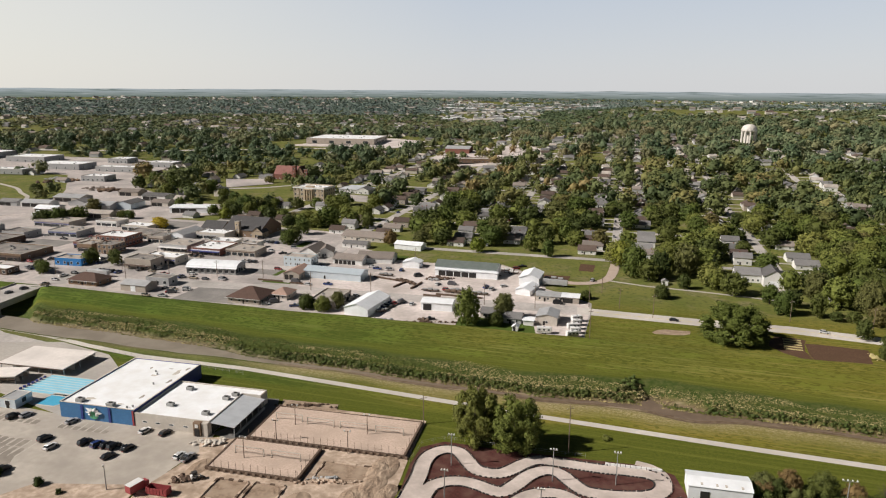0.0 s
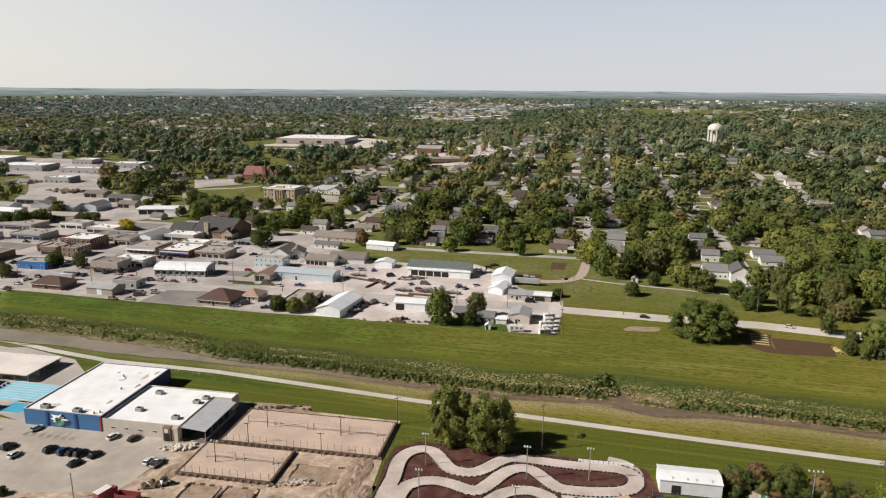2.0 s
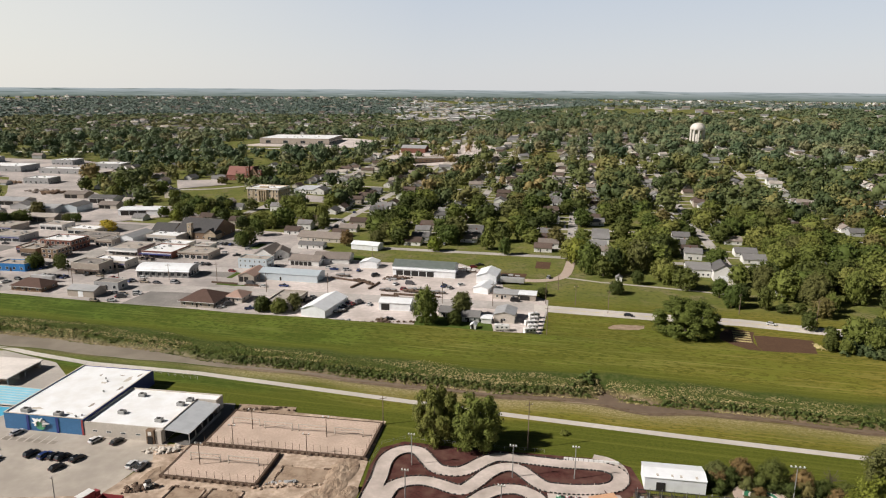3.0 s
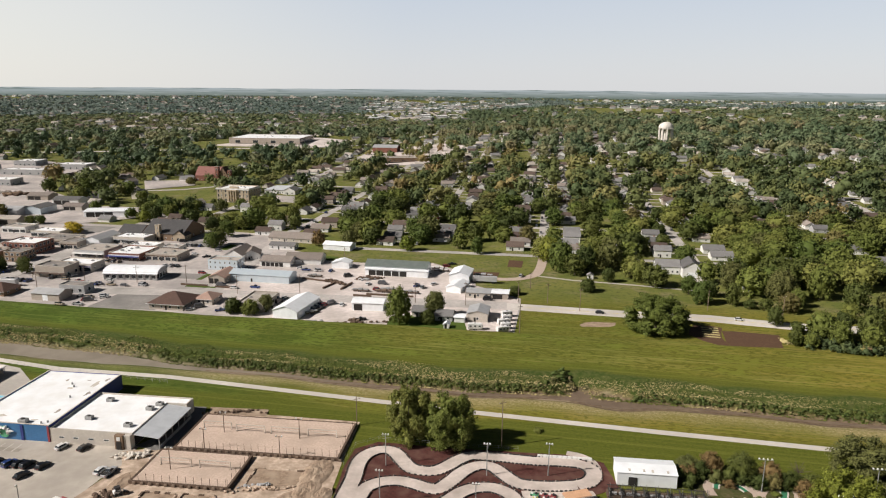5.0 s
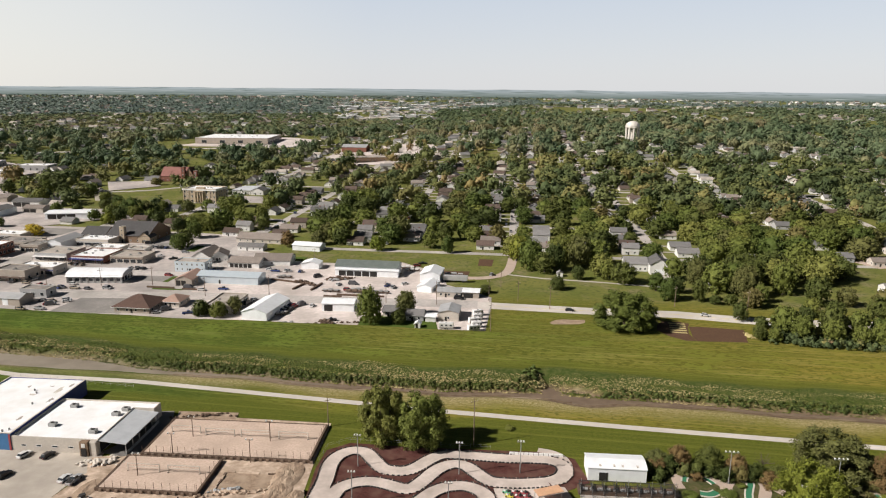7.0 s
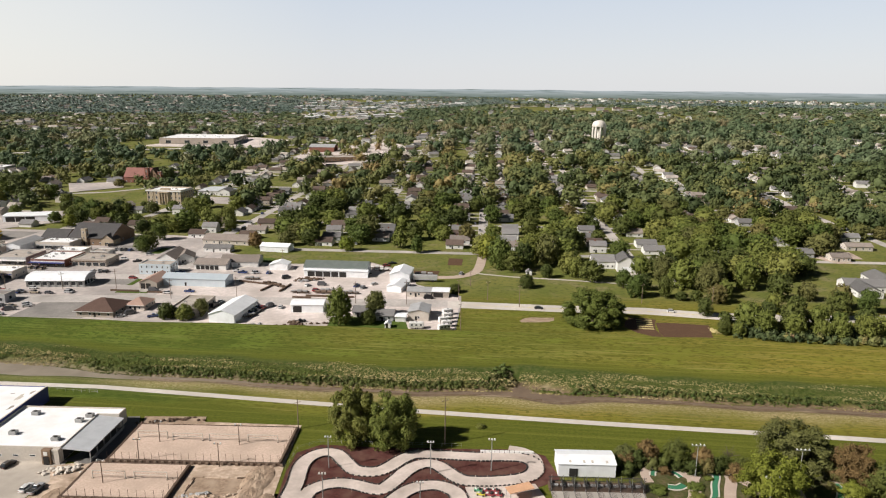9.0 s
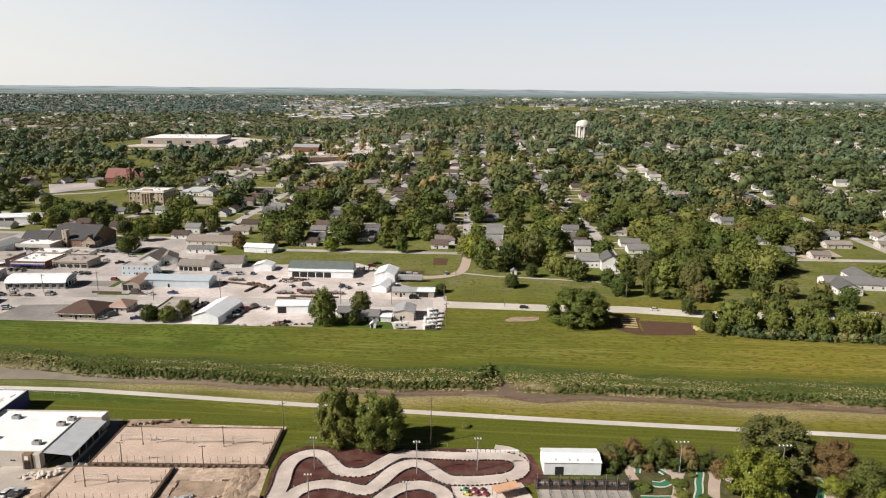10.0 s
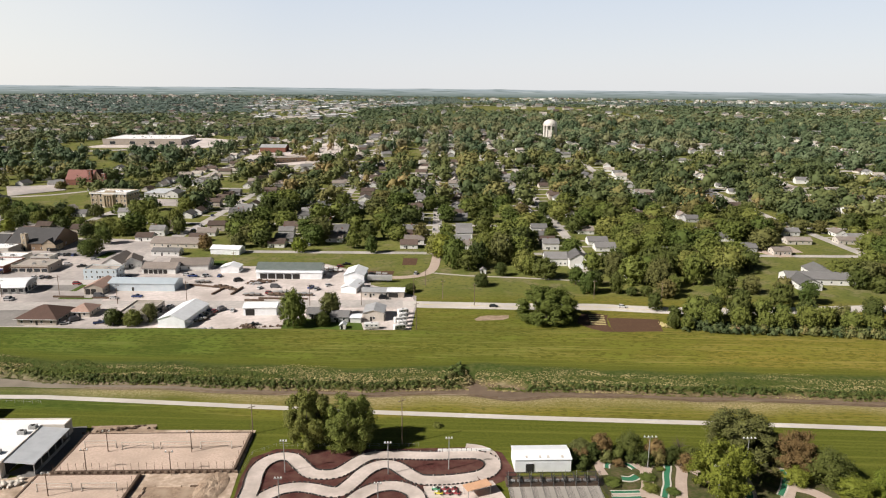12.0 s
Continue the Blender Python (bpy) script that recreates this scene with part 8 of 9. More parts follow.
for _x, _y, _t, _l in ((-37, 395, -30, 24), (-24, 373, 60, 16), (-14, 370, 65, 15), (-104, 388, -16, 16), (-84, 381, -16, 10), (0, 359.5, -16, 26), (-7, 358, -16, 10)):
    retaining_wall(_x, _y, _t, _l, "low dark timber wall round a yard bed")

# ---- sand courts ----
slab("dirt_yard", "rutted bare earth of a building site", "ground", [(-75.5, 201.5), (-62, 203), (-56.5, 225.5), (-35, 222), (-3, 213.5), (-8, 190), (-13, 160), (-14, 145), (-86, 145), (-83, 172), (-78.5, 181), (-73, 193)], 0.08, M["dirt"])


def sand_court(u0, v0, w, d, label):
    x, y = u0, v0
    ob = thing("sand_court", pose(x, y, 0.1, 0, 0, PARK), label, "sand court")
    part("sand_bed", one_box(0, w, 0, d, -0.2, 0.62), M["sand"], ob, "raked pinkish sand")
    for x0, x1, y0, y1 in ((-0.6, w + 0.6, -0.6, -0.02), (-0.6, w + 0.6, d + 0.02, d + 0.4), (-0.6, -0.02, 0, d), (w + 0.02, w + 0.7, 0, d)):
        part("timber_edge", one_box(x0, x1, y0, y1, -0.2, 0.95 if y1 <= 0 or x0 > 1 else 0.75), M["timber"], ob, "dark timber edging")
    post = one_box(-0.04, 0.04, -0.04, 0.04, 0, 3.4)
    me = bpy.data.meshes.new("fence_post")
    post.to_mesh(me)
    me.materials.append(M["timber"])
    stub = box(bmesh.new(), -0.45, 0.45, -0.2, 0.2, 0, 0.85, bevel=0.03)
    me2 = bpy.data.meshes.new("edge_block")
    stub.to_mesh(me2)
    me2.materials.append(M["wood"])
    n = int(w / 2.2)
    for i in range(n + 1):
        shared("fence_post", me, ob, pose(w * i / n, -0.3, 0))
        shared("edge_block", me2, ob, pose(w * (i + 0.5) / n, -0.75, 0))
    for i in range(int(d / 3) + 1):
        shared("fence_post", me, ob, pose(w + 0.3, 3.0 * i, 0))
    return ob


def volley_net(x, y, label="volleyball net with pale posts on sand"):
    ob = thing("volleyball_net", pose(x, y, 0.7, 0, 0, PARK), label, "net", "volleyball nets")
    for s in (0, 9.4):
        part("post", tube(bmesh.new(), (s, 0, 0), (s, 0, 2.5), 0.15, n=6), M["kerb"], ob)
        part("base_pad", one_box(s - 0.25, s + 0.25, -0.25, 0.25, 0, 0.1), M["timber"], ob)
    for z in (1.4, 2.3):
        part("tape", one_box(0.1, 9.3, -0.04, 0.04, z, z + (0.24 if z > 2 else 0.12)), M["kerb"], ob)
    bm = bmesh.new()
    for i in range(19):
        box(bm, 0.4 + i * 0.47, 0.42 + i * 0.47, -0.01, 0.01, 1.6, 2.4)
    tagged(part("mesh", bm, M["timber"], ob), kind="stuff")


sand_court(-59.6, 201.4, 51.2, 22.0, "large fenced sand court with four volleyball nets")
sand_court(-67.2, 183.4, 28.2, 17.2, "smaller fenced sand court with timber edges")
_c1, _c2 = local(-59.6, 201.4, PARK), local(-67.2, 183.4, PARK)
for _u in (3.0, 14.6, 26.2, 38.4):
    volley_net(*_c1(_u, 12.2 if _u > 5 else 13.2))
for _u in (4.0, 16.0):
    volley_net(*_c2(_u, 9.2))


def light_pole(x, y, h, label, heads=2, wood=True, bar=0.9):
    ob = thing("light_pole", pose(x, y, 0.1, 0, 0, PARK), label, "light pole")
    part("pole", tube(bmesh.new(), (0, 0, 0), (0, 0, h), 0.17, 0.11, 8), M["wood" if wood else "steel"], ob)
    part("crossbar", one_box(-bar, bar, -0.06, 0.06, h - 0.35, h - 0.23), M["wood" if wood else "steel"], ob)
    for i in range(heads):
        a = -bar + 2 * bar * i / max(1, heads - 1)
        bm = bmesh.new()
        tube(bm, (a, -0.35, h - 0.05), (a, 0.1, h + 0.2), 0.3, 0.16, 10)
        part("lamp", bm, M["lamp_head"], ob, "white floodlight")
    return ob


for _x, _y in ((-46.5, 209.5), (-50.5, 199.2), (-22, 203), (-26.9, 192.1), (-57.8, 188.4)):
    light_pole(_x, _y, 7.6, "wooden pole with two floodlights by sand courts")
for _x, _y in ((4.8, 185.3), (33.7, 176.8), (51.5, 175.0), (2.5, 165.9), (27.2, 157.0)):
    light_pole(_x, _y, 10.2, "tall steel pole with floodlights over the kart track", 3, False, 0.8)
for _x, _y in ((109, 160.8), (137, 152.8), (119.1, 141.8)):
    light_pole(_x, _y, 10.2, "tall steel pole with four floodlights", 4, False, 1.7)
light_pole(-91.8, 172.3, 7.5, "slender steel lamp pole in the car park", 1, False, 0.1)


def utility_pole(x, y, h, label="weathered wooden utility pole with a crossarm", turn=20):
    ob = thing("utility_pole", pose(x, y, float(land(x, y)), 0, 0, turn), label, "utility pole")
    part("pole", tube(bmesh.new(), (0, 0, -0.3), (0, 0, h), 0.19, 0.12, 8), M["wood"], ob)
    part("crossarm", one_box(-1.3, 1.3, -0.08, 0.08, h - 1.2, h - 1.05), M["wood"], ob)
    for i in range(3):
        part("insulator", tube(bmesh.new(), (-1.1 + i * 1.1, 0, h - 1.05), (-1.1 + i * 1.1, 0, h - 0.8), 0.07, n=6), M["kerb"], ob)


utility_pole(41.3, 192.8, 16)
utility_pole(-4.0, 211.5, 10.5, "wooden pole with stay wire beside sand court")
for _x, _y, _h in ((69.5, 292.7, 14), (79.2, 339, 12), (107.2, 322, 12), (-158, 394.5, 11), (-102, 392, 11), (-69.4, 367, 11), (-179.2, 384.4, 10), (-228, 399.8, 10), (-13.4, 430.7, 10), (25.2, 342.1, 12), (50.8, 336, 13), (94.3, 336.3, 11), (91.6, 363.1, 10), (172.7, 316.8, 11), (206.2, 305.1, 11), (-130, 395, 10), (-36, 365, 11)):
    utility_pole(_x, _y, _h)


def boulder_pile(name, label, x, y, rx, ry, n, size, mat_key, seed):
    rng = np.random.default_rng(seed)
    ob = thing(name, pose(x, y, 0.08), label, "pile")
    for i in range(n):
        v, f = ICO1
        p = rng.normal(size=2) * 0.45
        s = size * (0.5 + rng.random())
        vv = v * (1 + 0.18 * rng.normal(size=(len(v), 1))) * s * np.array([1.2, 1, 0.75]) + np.array([p[0] * rx, p[1] * ry, s * 0.45 + 0.4 * max(0, 1 - abs(p[0]) - abs(p[1]))])
        o = new("boulder", array_mesh("boulder", vv.tolist(), f.tolist(), M[mat_key]))
        o.parent = ob


for _i, (_x, _y, _m) in enumerate(((-450, 800, "timber"), (-435, 815, "brown_brick"), (-456, 826, "steel"), (-355, 741, "brown_brick"), (-368, 748, "shingle_tan"), (-345, 735, "timber"))):
    boulder_pile("scrap_heap", "heap of rusty scrap in an industrial yard", _x, _y, 16, 9, 30, 1.6, _m, 20 + _i)
boulder_pile("debris_heap", "heap of dark timber and scrap in a works yard", 1.5, 391.0, 9, 4, 46, 0.7, "timber", 31)
boulder_pile("debris_heap", "grey broken concrete beside dark timber", -1.0, 389.0, 6, 3, 22, 0.6, "grey_wall", 32)
boulder_pile("junk_row", "row of dark scrap along the yard edge", -6.0, 313.5, 20, 1.2, 44, 0.55, "timber", 33)
boulder_pile("junk_row", "pale tarpaulin-covered bundles along the levee", -29.0, 316.5, 10, 1.8, 26, 0.7, "steel", 34)
boulder_pile("brush_pile", "pale brush heap at the edge of a tilled plot", 185.5, 270.5, 1.8, 3.6, 34, 0.5, "straw", 11)
boulder_pile("boulder_pile", "heap of pale boulders beside the canopy", -70.5, 198.3, 7, 3.4, 46, 0.55, "kerb", 1)
boulder_pile("rubble_pile", "dark lumber and rubble heap on bare earth", -72, 177.5, 6, 3, 40, 0.5, "timber", 2)
boulder_pile("rubble_pile", "brown earth clods behind the sand court", -46, 224.6, 12, 1.4, 34, 0.42, "timber", 3)


def pit(x, y, w, d, label, turn=PARK):
    """A dug bed with a low uneven rim of earth and boards."""
    rnd = random.Random(int(abs(x * 7)))
    ob = thing("sand_pit", pose(x, y, 0.1, 0, 0, turn), label, "pit")
    part("sand_bed", one_box(0, w, 0, d, -0.2, 0.06), M["dug_earth"], ob)
    for a, b, n, along in (((0, -0.25), (w, -0.25), 6, "x"), ((0, d + 0.25), (w, d + 0.25), 6, "x"), ((-0.25, 0), (-0.25, d), 5, "y"), ((w + 0.25, 0), (w + 0.25, d), 5, "y")):
        for i in range(n):
            u0, u1 = i / n, (i + 1) / n
            x0, x1, y0, y1 = a[0] + (b[0] - a[0]) * u0, a[0] + (b[0] - a[0]) * u1, a[1] + (b[1] - a[1]) * u0, a[1] + (b[1] - a[1]) * u1
            t = 0.2 + 0.25 * rnd.random()
            k = 0.15 * (rnd.random() - 0.5)
            q = (x0, x1, y0 - t + k, y0 + t + k) if along == "x" else (x0 - t + k, x0 + t + k, y0, y1)
            part("rim", box(bmesh.new(), *q, -0.1, 0.2 + 0.35 * rnd.random(), bevel=0.08), M["timber" if rnd.random() < 0.35 else "dirt"], ob)


pit(-64.3, 168.5, 9.0, 9.5, "small sand pit edged with dark timber")
pit(-53.5, 166.0, 9.0, 10.0, "sand pit edged with dark timber beside another")
pit(-35.0, 178.3, 14.5, 9.0, "shallow sand pit under construction with earth rim")
boulder_pile("rubble_pile", "stones and dug earth along an unfinished pit", -29, 176.0, 14, 1.0, 44, 0.4, "dirt", 6)
boulder_pile("rubble_pile", "pale blue-grey stones beside an unfinished pit", -30.5, 178.0, 8, 0.8, 26, 0.4, "grey_wall", 8)


def earth_mound(x, y, rx, ry, h, seed):
    """A heap of dug earth: a rough sheet that falls away to its rim."""
    n = 26
    verts, faces = [], []
    for i in range(n + 1):
        for j in range(n + 1):
            u, v = 2 * i / n - 1, 2 * j / n - 1
            q = max(0.0, 1 - u * u - v * v)
            f = noise.noise((u * 2.3 + seed, v * 2.3, 0.5)) * 0.4 + noise.noise((u * 6 + seed, v * 6, 1.5)) * 0.18 + noise.noise((u * 14 + seed, v * 14, 2.5)) * 0.08
            verts.append((u * rx, v * ry, -0.1 + h * q ** 0.8 * (0.75 + f)))
    for i in range(n):
        for j in range(n):
            k = i * (n + 1) + j
            faces.append((k, k + n + 1, k + n + 2, k + 1))
    ob = new("earth_mound", array_mesh("earth_mound", verts, faces, M["dug_earth"]))
    ob.matrix_basis = pose(x, y, 0.1, 0, 0, 70)
    tagged(ob, "rough mound of dug earth on a building site", "mound")


for _i, (_x, _y, _a, _b, _h) in enumerate(((-15.5, 183, 8, 4.5, 2.0), (-18, 174, 8, 4, 1.7), (-12.5, 191, 4, 2.5, 1.2), (-23, 168, 7, 4, 1.6), (-14, 170, 6, 3, 1.4), (-38, 166, 6, 4, 1.2), (-70, 184, 6, 3, 1.0), (-44, 172, 3, 2, 0.8))):
    earth_mound(_x, _y, _a, _b, _h * 0.62, _i)


def dumpster(x, y):
    ob = thing("dumpster", pose(x, y, 0.08, 0, 0, PARK), "red steel dumpster on the car park edge", "dumpster")
    bm = bmesh.new()
    for q in ((-3.2, 3.2, -1.2, -1.1), (-3.2, 3.2, 1.1, 1.2), (-3.2, -3.1, -1.1, 1.1), (3.1, 3.2, -1.1, 1.1)):
        box(bm, *q, 0.2, 2.2)
    part("shell", bm, M["red_paint"], ob)
    part("floor", one_box(-3.1, 3.1, -1.1, 1.1, 0.2, 0.4), M["timber"], ob)
    for i in range(7):
        part("rib", one_box(-3.0 + i, -2.9 + i, -1.28, -1.2, 0.3, 2.1), M["red_paint"], ob)


dumpster(-76.5, 170.5)


def box_truck(x, y, turn):
    ob = thing("box_truck", pose(x, y, 0.08, 0, 0, turn), "red truck with a white box roof", "truck")
    part("cargo_box", box(bmesh.new(), -3.2, 1.2, -1.15, 1.15, 0.8, 3.0, bevel=0.05), M["red_paint"], ob)
    part("box_roof", one_box(-3.22, 1.22, -1.17, 1.17, 3.0, 3.12), M["white_paint"], ob)
    part("cab", box(bmesh.new(), 1.3, 3.0, -1.0, 1.0, 0.6, 2.2, bevel=0.15), M["red_paint"], ob)
    part("windscreen", one_box(2.98, 3.02, -0.85, 0.85, 1.3, 2.0), M["glass"], ob)
    for sx in (-2.0, 2.1):
        for sy in (-1.0, 1.0):
            part("wheel", tube(bmesh.new(), (sx, sy - 0.14, 0.42), (sx, sy + 0.14, 0.42), 0.42, n=12), M["black"], ob)


box_truck(-82.8, 172.0, 60)


def loader(x, y, turn):
    ob = thing("skid_loader", pose(x, y, 0.1, 0, 0, turn), "small white loader with a bucket on bare earth", "loader")
    part("body", box(bmesh.new(), -1.4, 0.6, -0.7, 0.7, 0.5, 1.5, bevel=0.12), M["white_paint"], ob)
    part("cab", box(bmesh.new(), -0.9, 0.4, -0.6, 0.6, 1.5, 2.3, bevel=0.1), M["glass"], ob)
    part("cab_roof", box(bmesh.new(), -1.0, 0.5, -0.68, 0.68, 2.3, 2.42, bevel=0.04), M["black"], ob)
    for sy in (-0.75, 0.75):
        part("arm", tube(bmesh.new(), (-1.0, sy, 1.6), (1.5, sy, 0.6), 0.1, n=6), M["black"], ob)
        for sx in (-0.9, 0.3):
            part("wheel", tube(bmesh.new(), (sx, sy - 0.15, 0.45), (sx, sy + 0.15, 0.45), 0.45, n=12), M["black"], ob)
    part("bucket", profile_y(bmesh.new(), [(1.4, 0.15), (2.2, 0.15), (1.6, 0.3), (1.5, 0.9), (1.4, 0.9)], -0.95, 0.95), M["steel"], ob)


loader(-68.8, 177.8, 35)
_b = local(-113.5, 175.5, PARK + 8)
slab("planting_island", "kerbed planting island of dry grass and earth", "planter", [_b(0, 0), _b(30, 2), _b(30, -7), _b(-8, -9)], 0.16, M["dirt"], kind="")
for _x, _y, _h in ((-111.8, 174.8, 2.6), (-127, 179.5, 3.0), (-104, 170.5, 1.6)):
    tree(_x, _y, _h, _h * 1.1, "leaf_dark", "on a planting island", 31, 2200, 14, 0.40, 0.0, "round", name="shrub", category="shrub")

# ---- kart track ----
slab("mulch_ground", "dark red mulch beds between kart track bends", "ground", [(-15.5, 140), (-10.5, 168), (-7.6, 186), (-4.5, 196), (3, 199.5), (22, 194), (45, 189), (64, 185), (70, 180), (70, 167), (62, 164), (60, 140)], 0.1, M["mulch"])
TRACK_A = [(-15, 140), (-10.5, 158), (-7.1, 170.8), (-4.9, 179), (-3.4, 187.3), (-0.7, 192.2), (3.5, 194.4), (7.3, 192.9), (9.8, 187.3), (12, 182.9), (15.5, 181), (19.3, 180.8), (22.8, 182.9), (26.2, 185.7), (30.3, 187.8), (35.5, 187.2), (48.7, 183.3), (57, 181.7), (62.3, 180.1), (64.9, 177.2), (64.7, 173.5), (62.1, 170.3), (58.3, 169)]
TRACK_B = [(58.3, 169), (50.7, 169.3), (43.9, 170.7), (41.1, 172.5), (39, 176), (36.5, 180.6), (33.4, 182.3), (29.9, 181.4), (26.6, 179), (23.5, 175.5), (20.4, 172.4), (18.2, 171.3), (15.6, 172.2), (12.1, 174.6), (7.9, 176.5), (3.5, 176.5), (0.3, 175.1), (-2.2, 172.4), (-5, 163), (-8, 145)]
TRACK_C = [(8, 148), (13, 157), (18.5, 163), (22.3, 166.6), (25.5, 169.2), (29.5, 170.7), (34.3, 170.3), (38, 167.2), (39, 163.3), (37.5, 155), (34, 145)]


def ribbon(pts, width, z0, z1):
    bm = bmesh.new()
    P = [Vector((*p, 0)) for p in pts]
    rows = []
    for i, p in enumerate(P):
        t = (P[min(i + 1, len(P) - 1)] - P[max(i - 1, 0)]).normalized()
        n = Vector((-t.y, t.x, 0)) * width / 2
        rows.append([bm.verts.new((q.x, q.y, z)) for q, z in ((p - n, z0), (p - n, z1), (p + n, z1), (p + n, z0))])
    for a, b in zip(rows, rows[1:]):
        for k in range(3):
            bm.faces.new((a[k], a[k + 1], b[k + 1], b[k]))
    bmesh.ops.recalc_face_normals(bm, faces=bm.faces)
    return bm


track = thing("kart_track", Matrix(), "winding pale concrete go-kart track with tyre barriers", "race track")
_edge = []
_all = []
for _k, _pts in enumerate((TRACK_A, TRACK_B, TRACK_C)):
    _line = curve(_pts, 1.0)
    part("track_surface", ribbon(_line, 4.7, 0.0, 0.2 - 0.004 * _k), M["track"], track)
    _all.append(np.array(_line))
for _line in _all:
    _P = [Vector((*p, 0)) for p in _line]
    _acc = [0.0, 0.0]
    for _i in range(1, len(_P) - 1):
        _tt = (_P[_i + 1] - _P[_i - 1]).normalized()
        _n = Vector((-_tt.y, _tt.x, 0)) * 2.55
        for _s in (-1, 1):
            _q = _P[_i] + _n * _s
            if all(np.hypot(a[:, 0] - _q.x, a[:, 1] - _q.y).min() > 2.4 for a in _all):
                _edge.append((_q.x, _q.y, math.atan2(_tt.y, _tt.x)))
for _k, (_name, _mat, _label) in enumerate((("tyre_barrier", "black", "low black tyre barrier"), ("tyre_barrier", "kerb", "pale painted tyres of the barrier"))):
    bm = bmesh.new()
    for _i, (_x, _y, _a) in enumerate(_edge):
        _shift = 0.36 * (1 if _k else -1)
        _m = Matrix.Translation((_x + _shift * math.cos(_a) * 0.7, _y + _shift * math.sin(_a) * 0.7, 0.33)) @ Matrix.Rotation(_a, 4, "Z") @ Matrix.Diagonal((0.24, 0.24, 0.36, 1)) if _k else Matrix.Translation((_x - 0.15 * math.cos(_a), _y - 0.15 * math.sin(_a), 0.35)) @ Matrix.Rotation(_a, 4, "Z") @ Matrix.Diagonal((0.90, 0.30, 0.34, 1))
        if not _k or _i % 3 == 1:
            bmesh.ops.create_cone(bm, cap_ends=True, segments=8, radius1=0.5, radius2=0.46, depth=1, matrix=_m)
    tagged(part(_name, bm, M[_mat], track, _label), kind="stuff")
gable_building("kart_garage", "white metal kart garage with a skylit roof", 69.8, 168.6, PARK, 16.6, 8.0, 3.9, 0.8, "white_metal", "white_metal", "x", 0, 0, None, "garage", over=0.2, bays=0)
# flat dark panel on the wall in place of a doorway's inner shade
part("garage_opening", one_box(3.2, 5.6, -0.1, 0.02, 0.1, 2.6), M["dark"], [o for o in bpy.data.objects if o.name == "kart_garage"][0], "dark panel for the shade inside an open doorway")
for _u in (3.2, 7.2, 9.6, 13.8):
    part("skylight", profile_y(bmesh.new(), [(_u, 4.18), (_u + 0.6, 4.18), (_u + 0.6, 4.42), (_u, 4.42)], 0.6, 2.4), M["kerb"], [o for o in bpy.data.objects if o.name == "kart_garage"][0])


def barrier_row(x, y, turn, n):
    ob = thing("barrier_row", pose(x, y, 0.1, 0, 0, turn), "row of white barrier blocks along the grass", "barrier")
    for i in range(n):
        part("block", box(bmesh.new(), i * 1.5, i * 1.5 + 1.35, -0.3, 0.3, 0, 0.8, bevel=0.06), M["white_paint"], ob)


barrier_row(51.0, 185.6, PARK, 11)


def go_kart(x, y, turn, paint):
    ob = thing("go_kart", pose(x, y, 0.22, 0, 0, turn), {"red_paint": "red", "green_paint": "green", "yellow_paint": "yellow"}[paint] + " go-kart parked in the pit lane", "go-kart", "parked karts")
    part("bumper", box(bmesh.new(), -1.2, 1.2, -0.75, 0.75, 0.1, 0.4, bevel=0.1), M[paint], ob)
    part("seat", box(bmesh.new(), -0.7, -0.1, -0.35, 0.35, 0.4, 0.95, bevel=0.1), M["black"], ob)
    part("nose", box(bmesh.new(), 0.3, 1.0, -0.4, 0.4, 0.4, 0.65, bevel=0.1), M["lamp_head"], ob)
    for sx in (-0.8, 0.8):
        for sy in (-0.8, 0.8):
            part("wheel", tube(bmesh.new(), (sx, sy - 0.12, 0.22), (sx, sy + 0.12, 0.22), 0.22, n=8), M["black"], ob)


slab("pit_lane", "pale concrete kart pit lane", "pavement", [(42, 168.2), (62, 166.0), (64, 140), (40, 140), (41.5, 160)], 0.14, M["track"])
for _i in range(6):
    go_kart(45.2 + (_i % 3) * 2.3 + 0.25 * (_i // 3), 165.6 - (_i // 3) * 2.0 - (_i % 3) * 0.6, 150, ("green_paint", "red_paint", "red_paint", "yellow_paint", "red_paint", "red_paint")[_i])


def kart_canopy():
    ob = thing("kart_canopy", pose(52.2, 158.6, 0.14, 0, 0, 8), "orange flat canopy beside the parked karts", "canopy")
    part("roof", profile_y(bmesh.new(), [(0, 2.5), (7.4, 2.7), (7.4, 2.9), (0, 2.7)], 0, 3.4), M["orange_paint"], ob)
    for u in (0.3, 7.0):
        for v in (0.2, 3.1):
            part("post", tube(bmesh.new(), (u, v, 0), (u, v, 2.6), 0.09, n=6), M["steel"], ob)


kart_canopy()


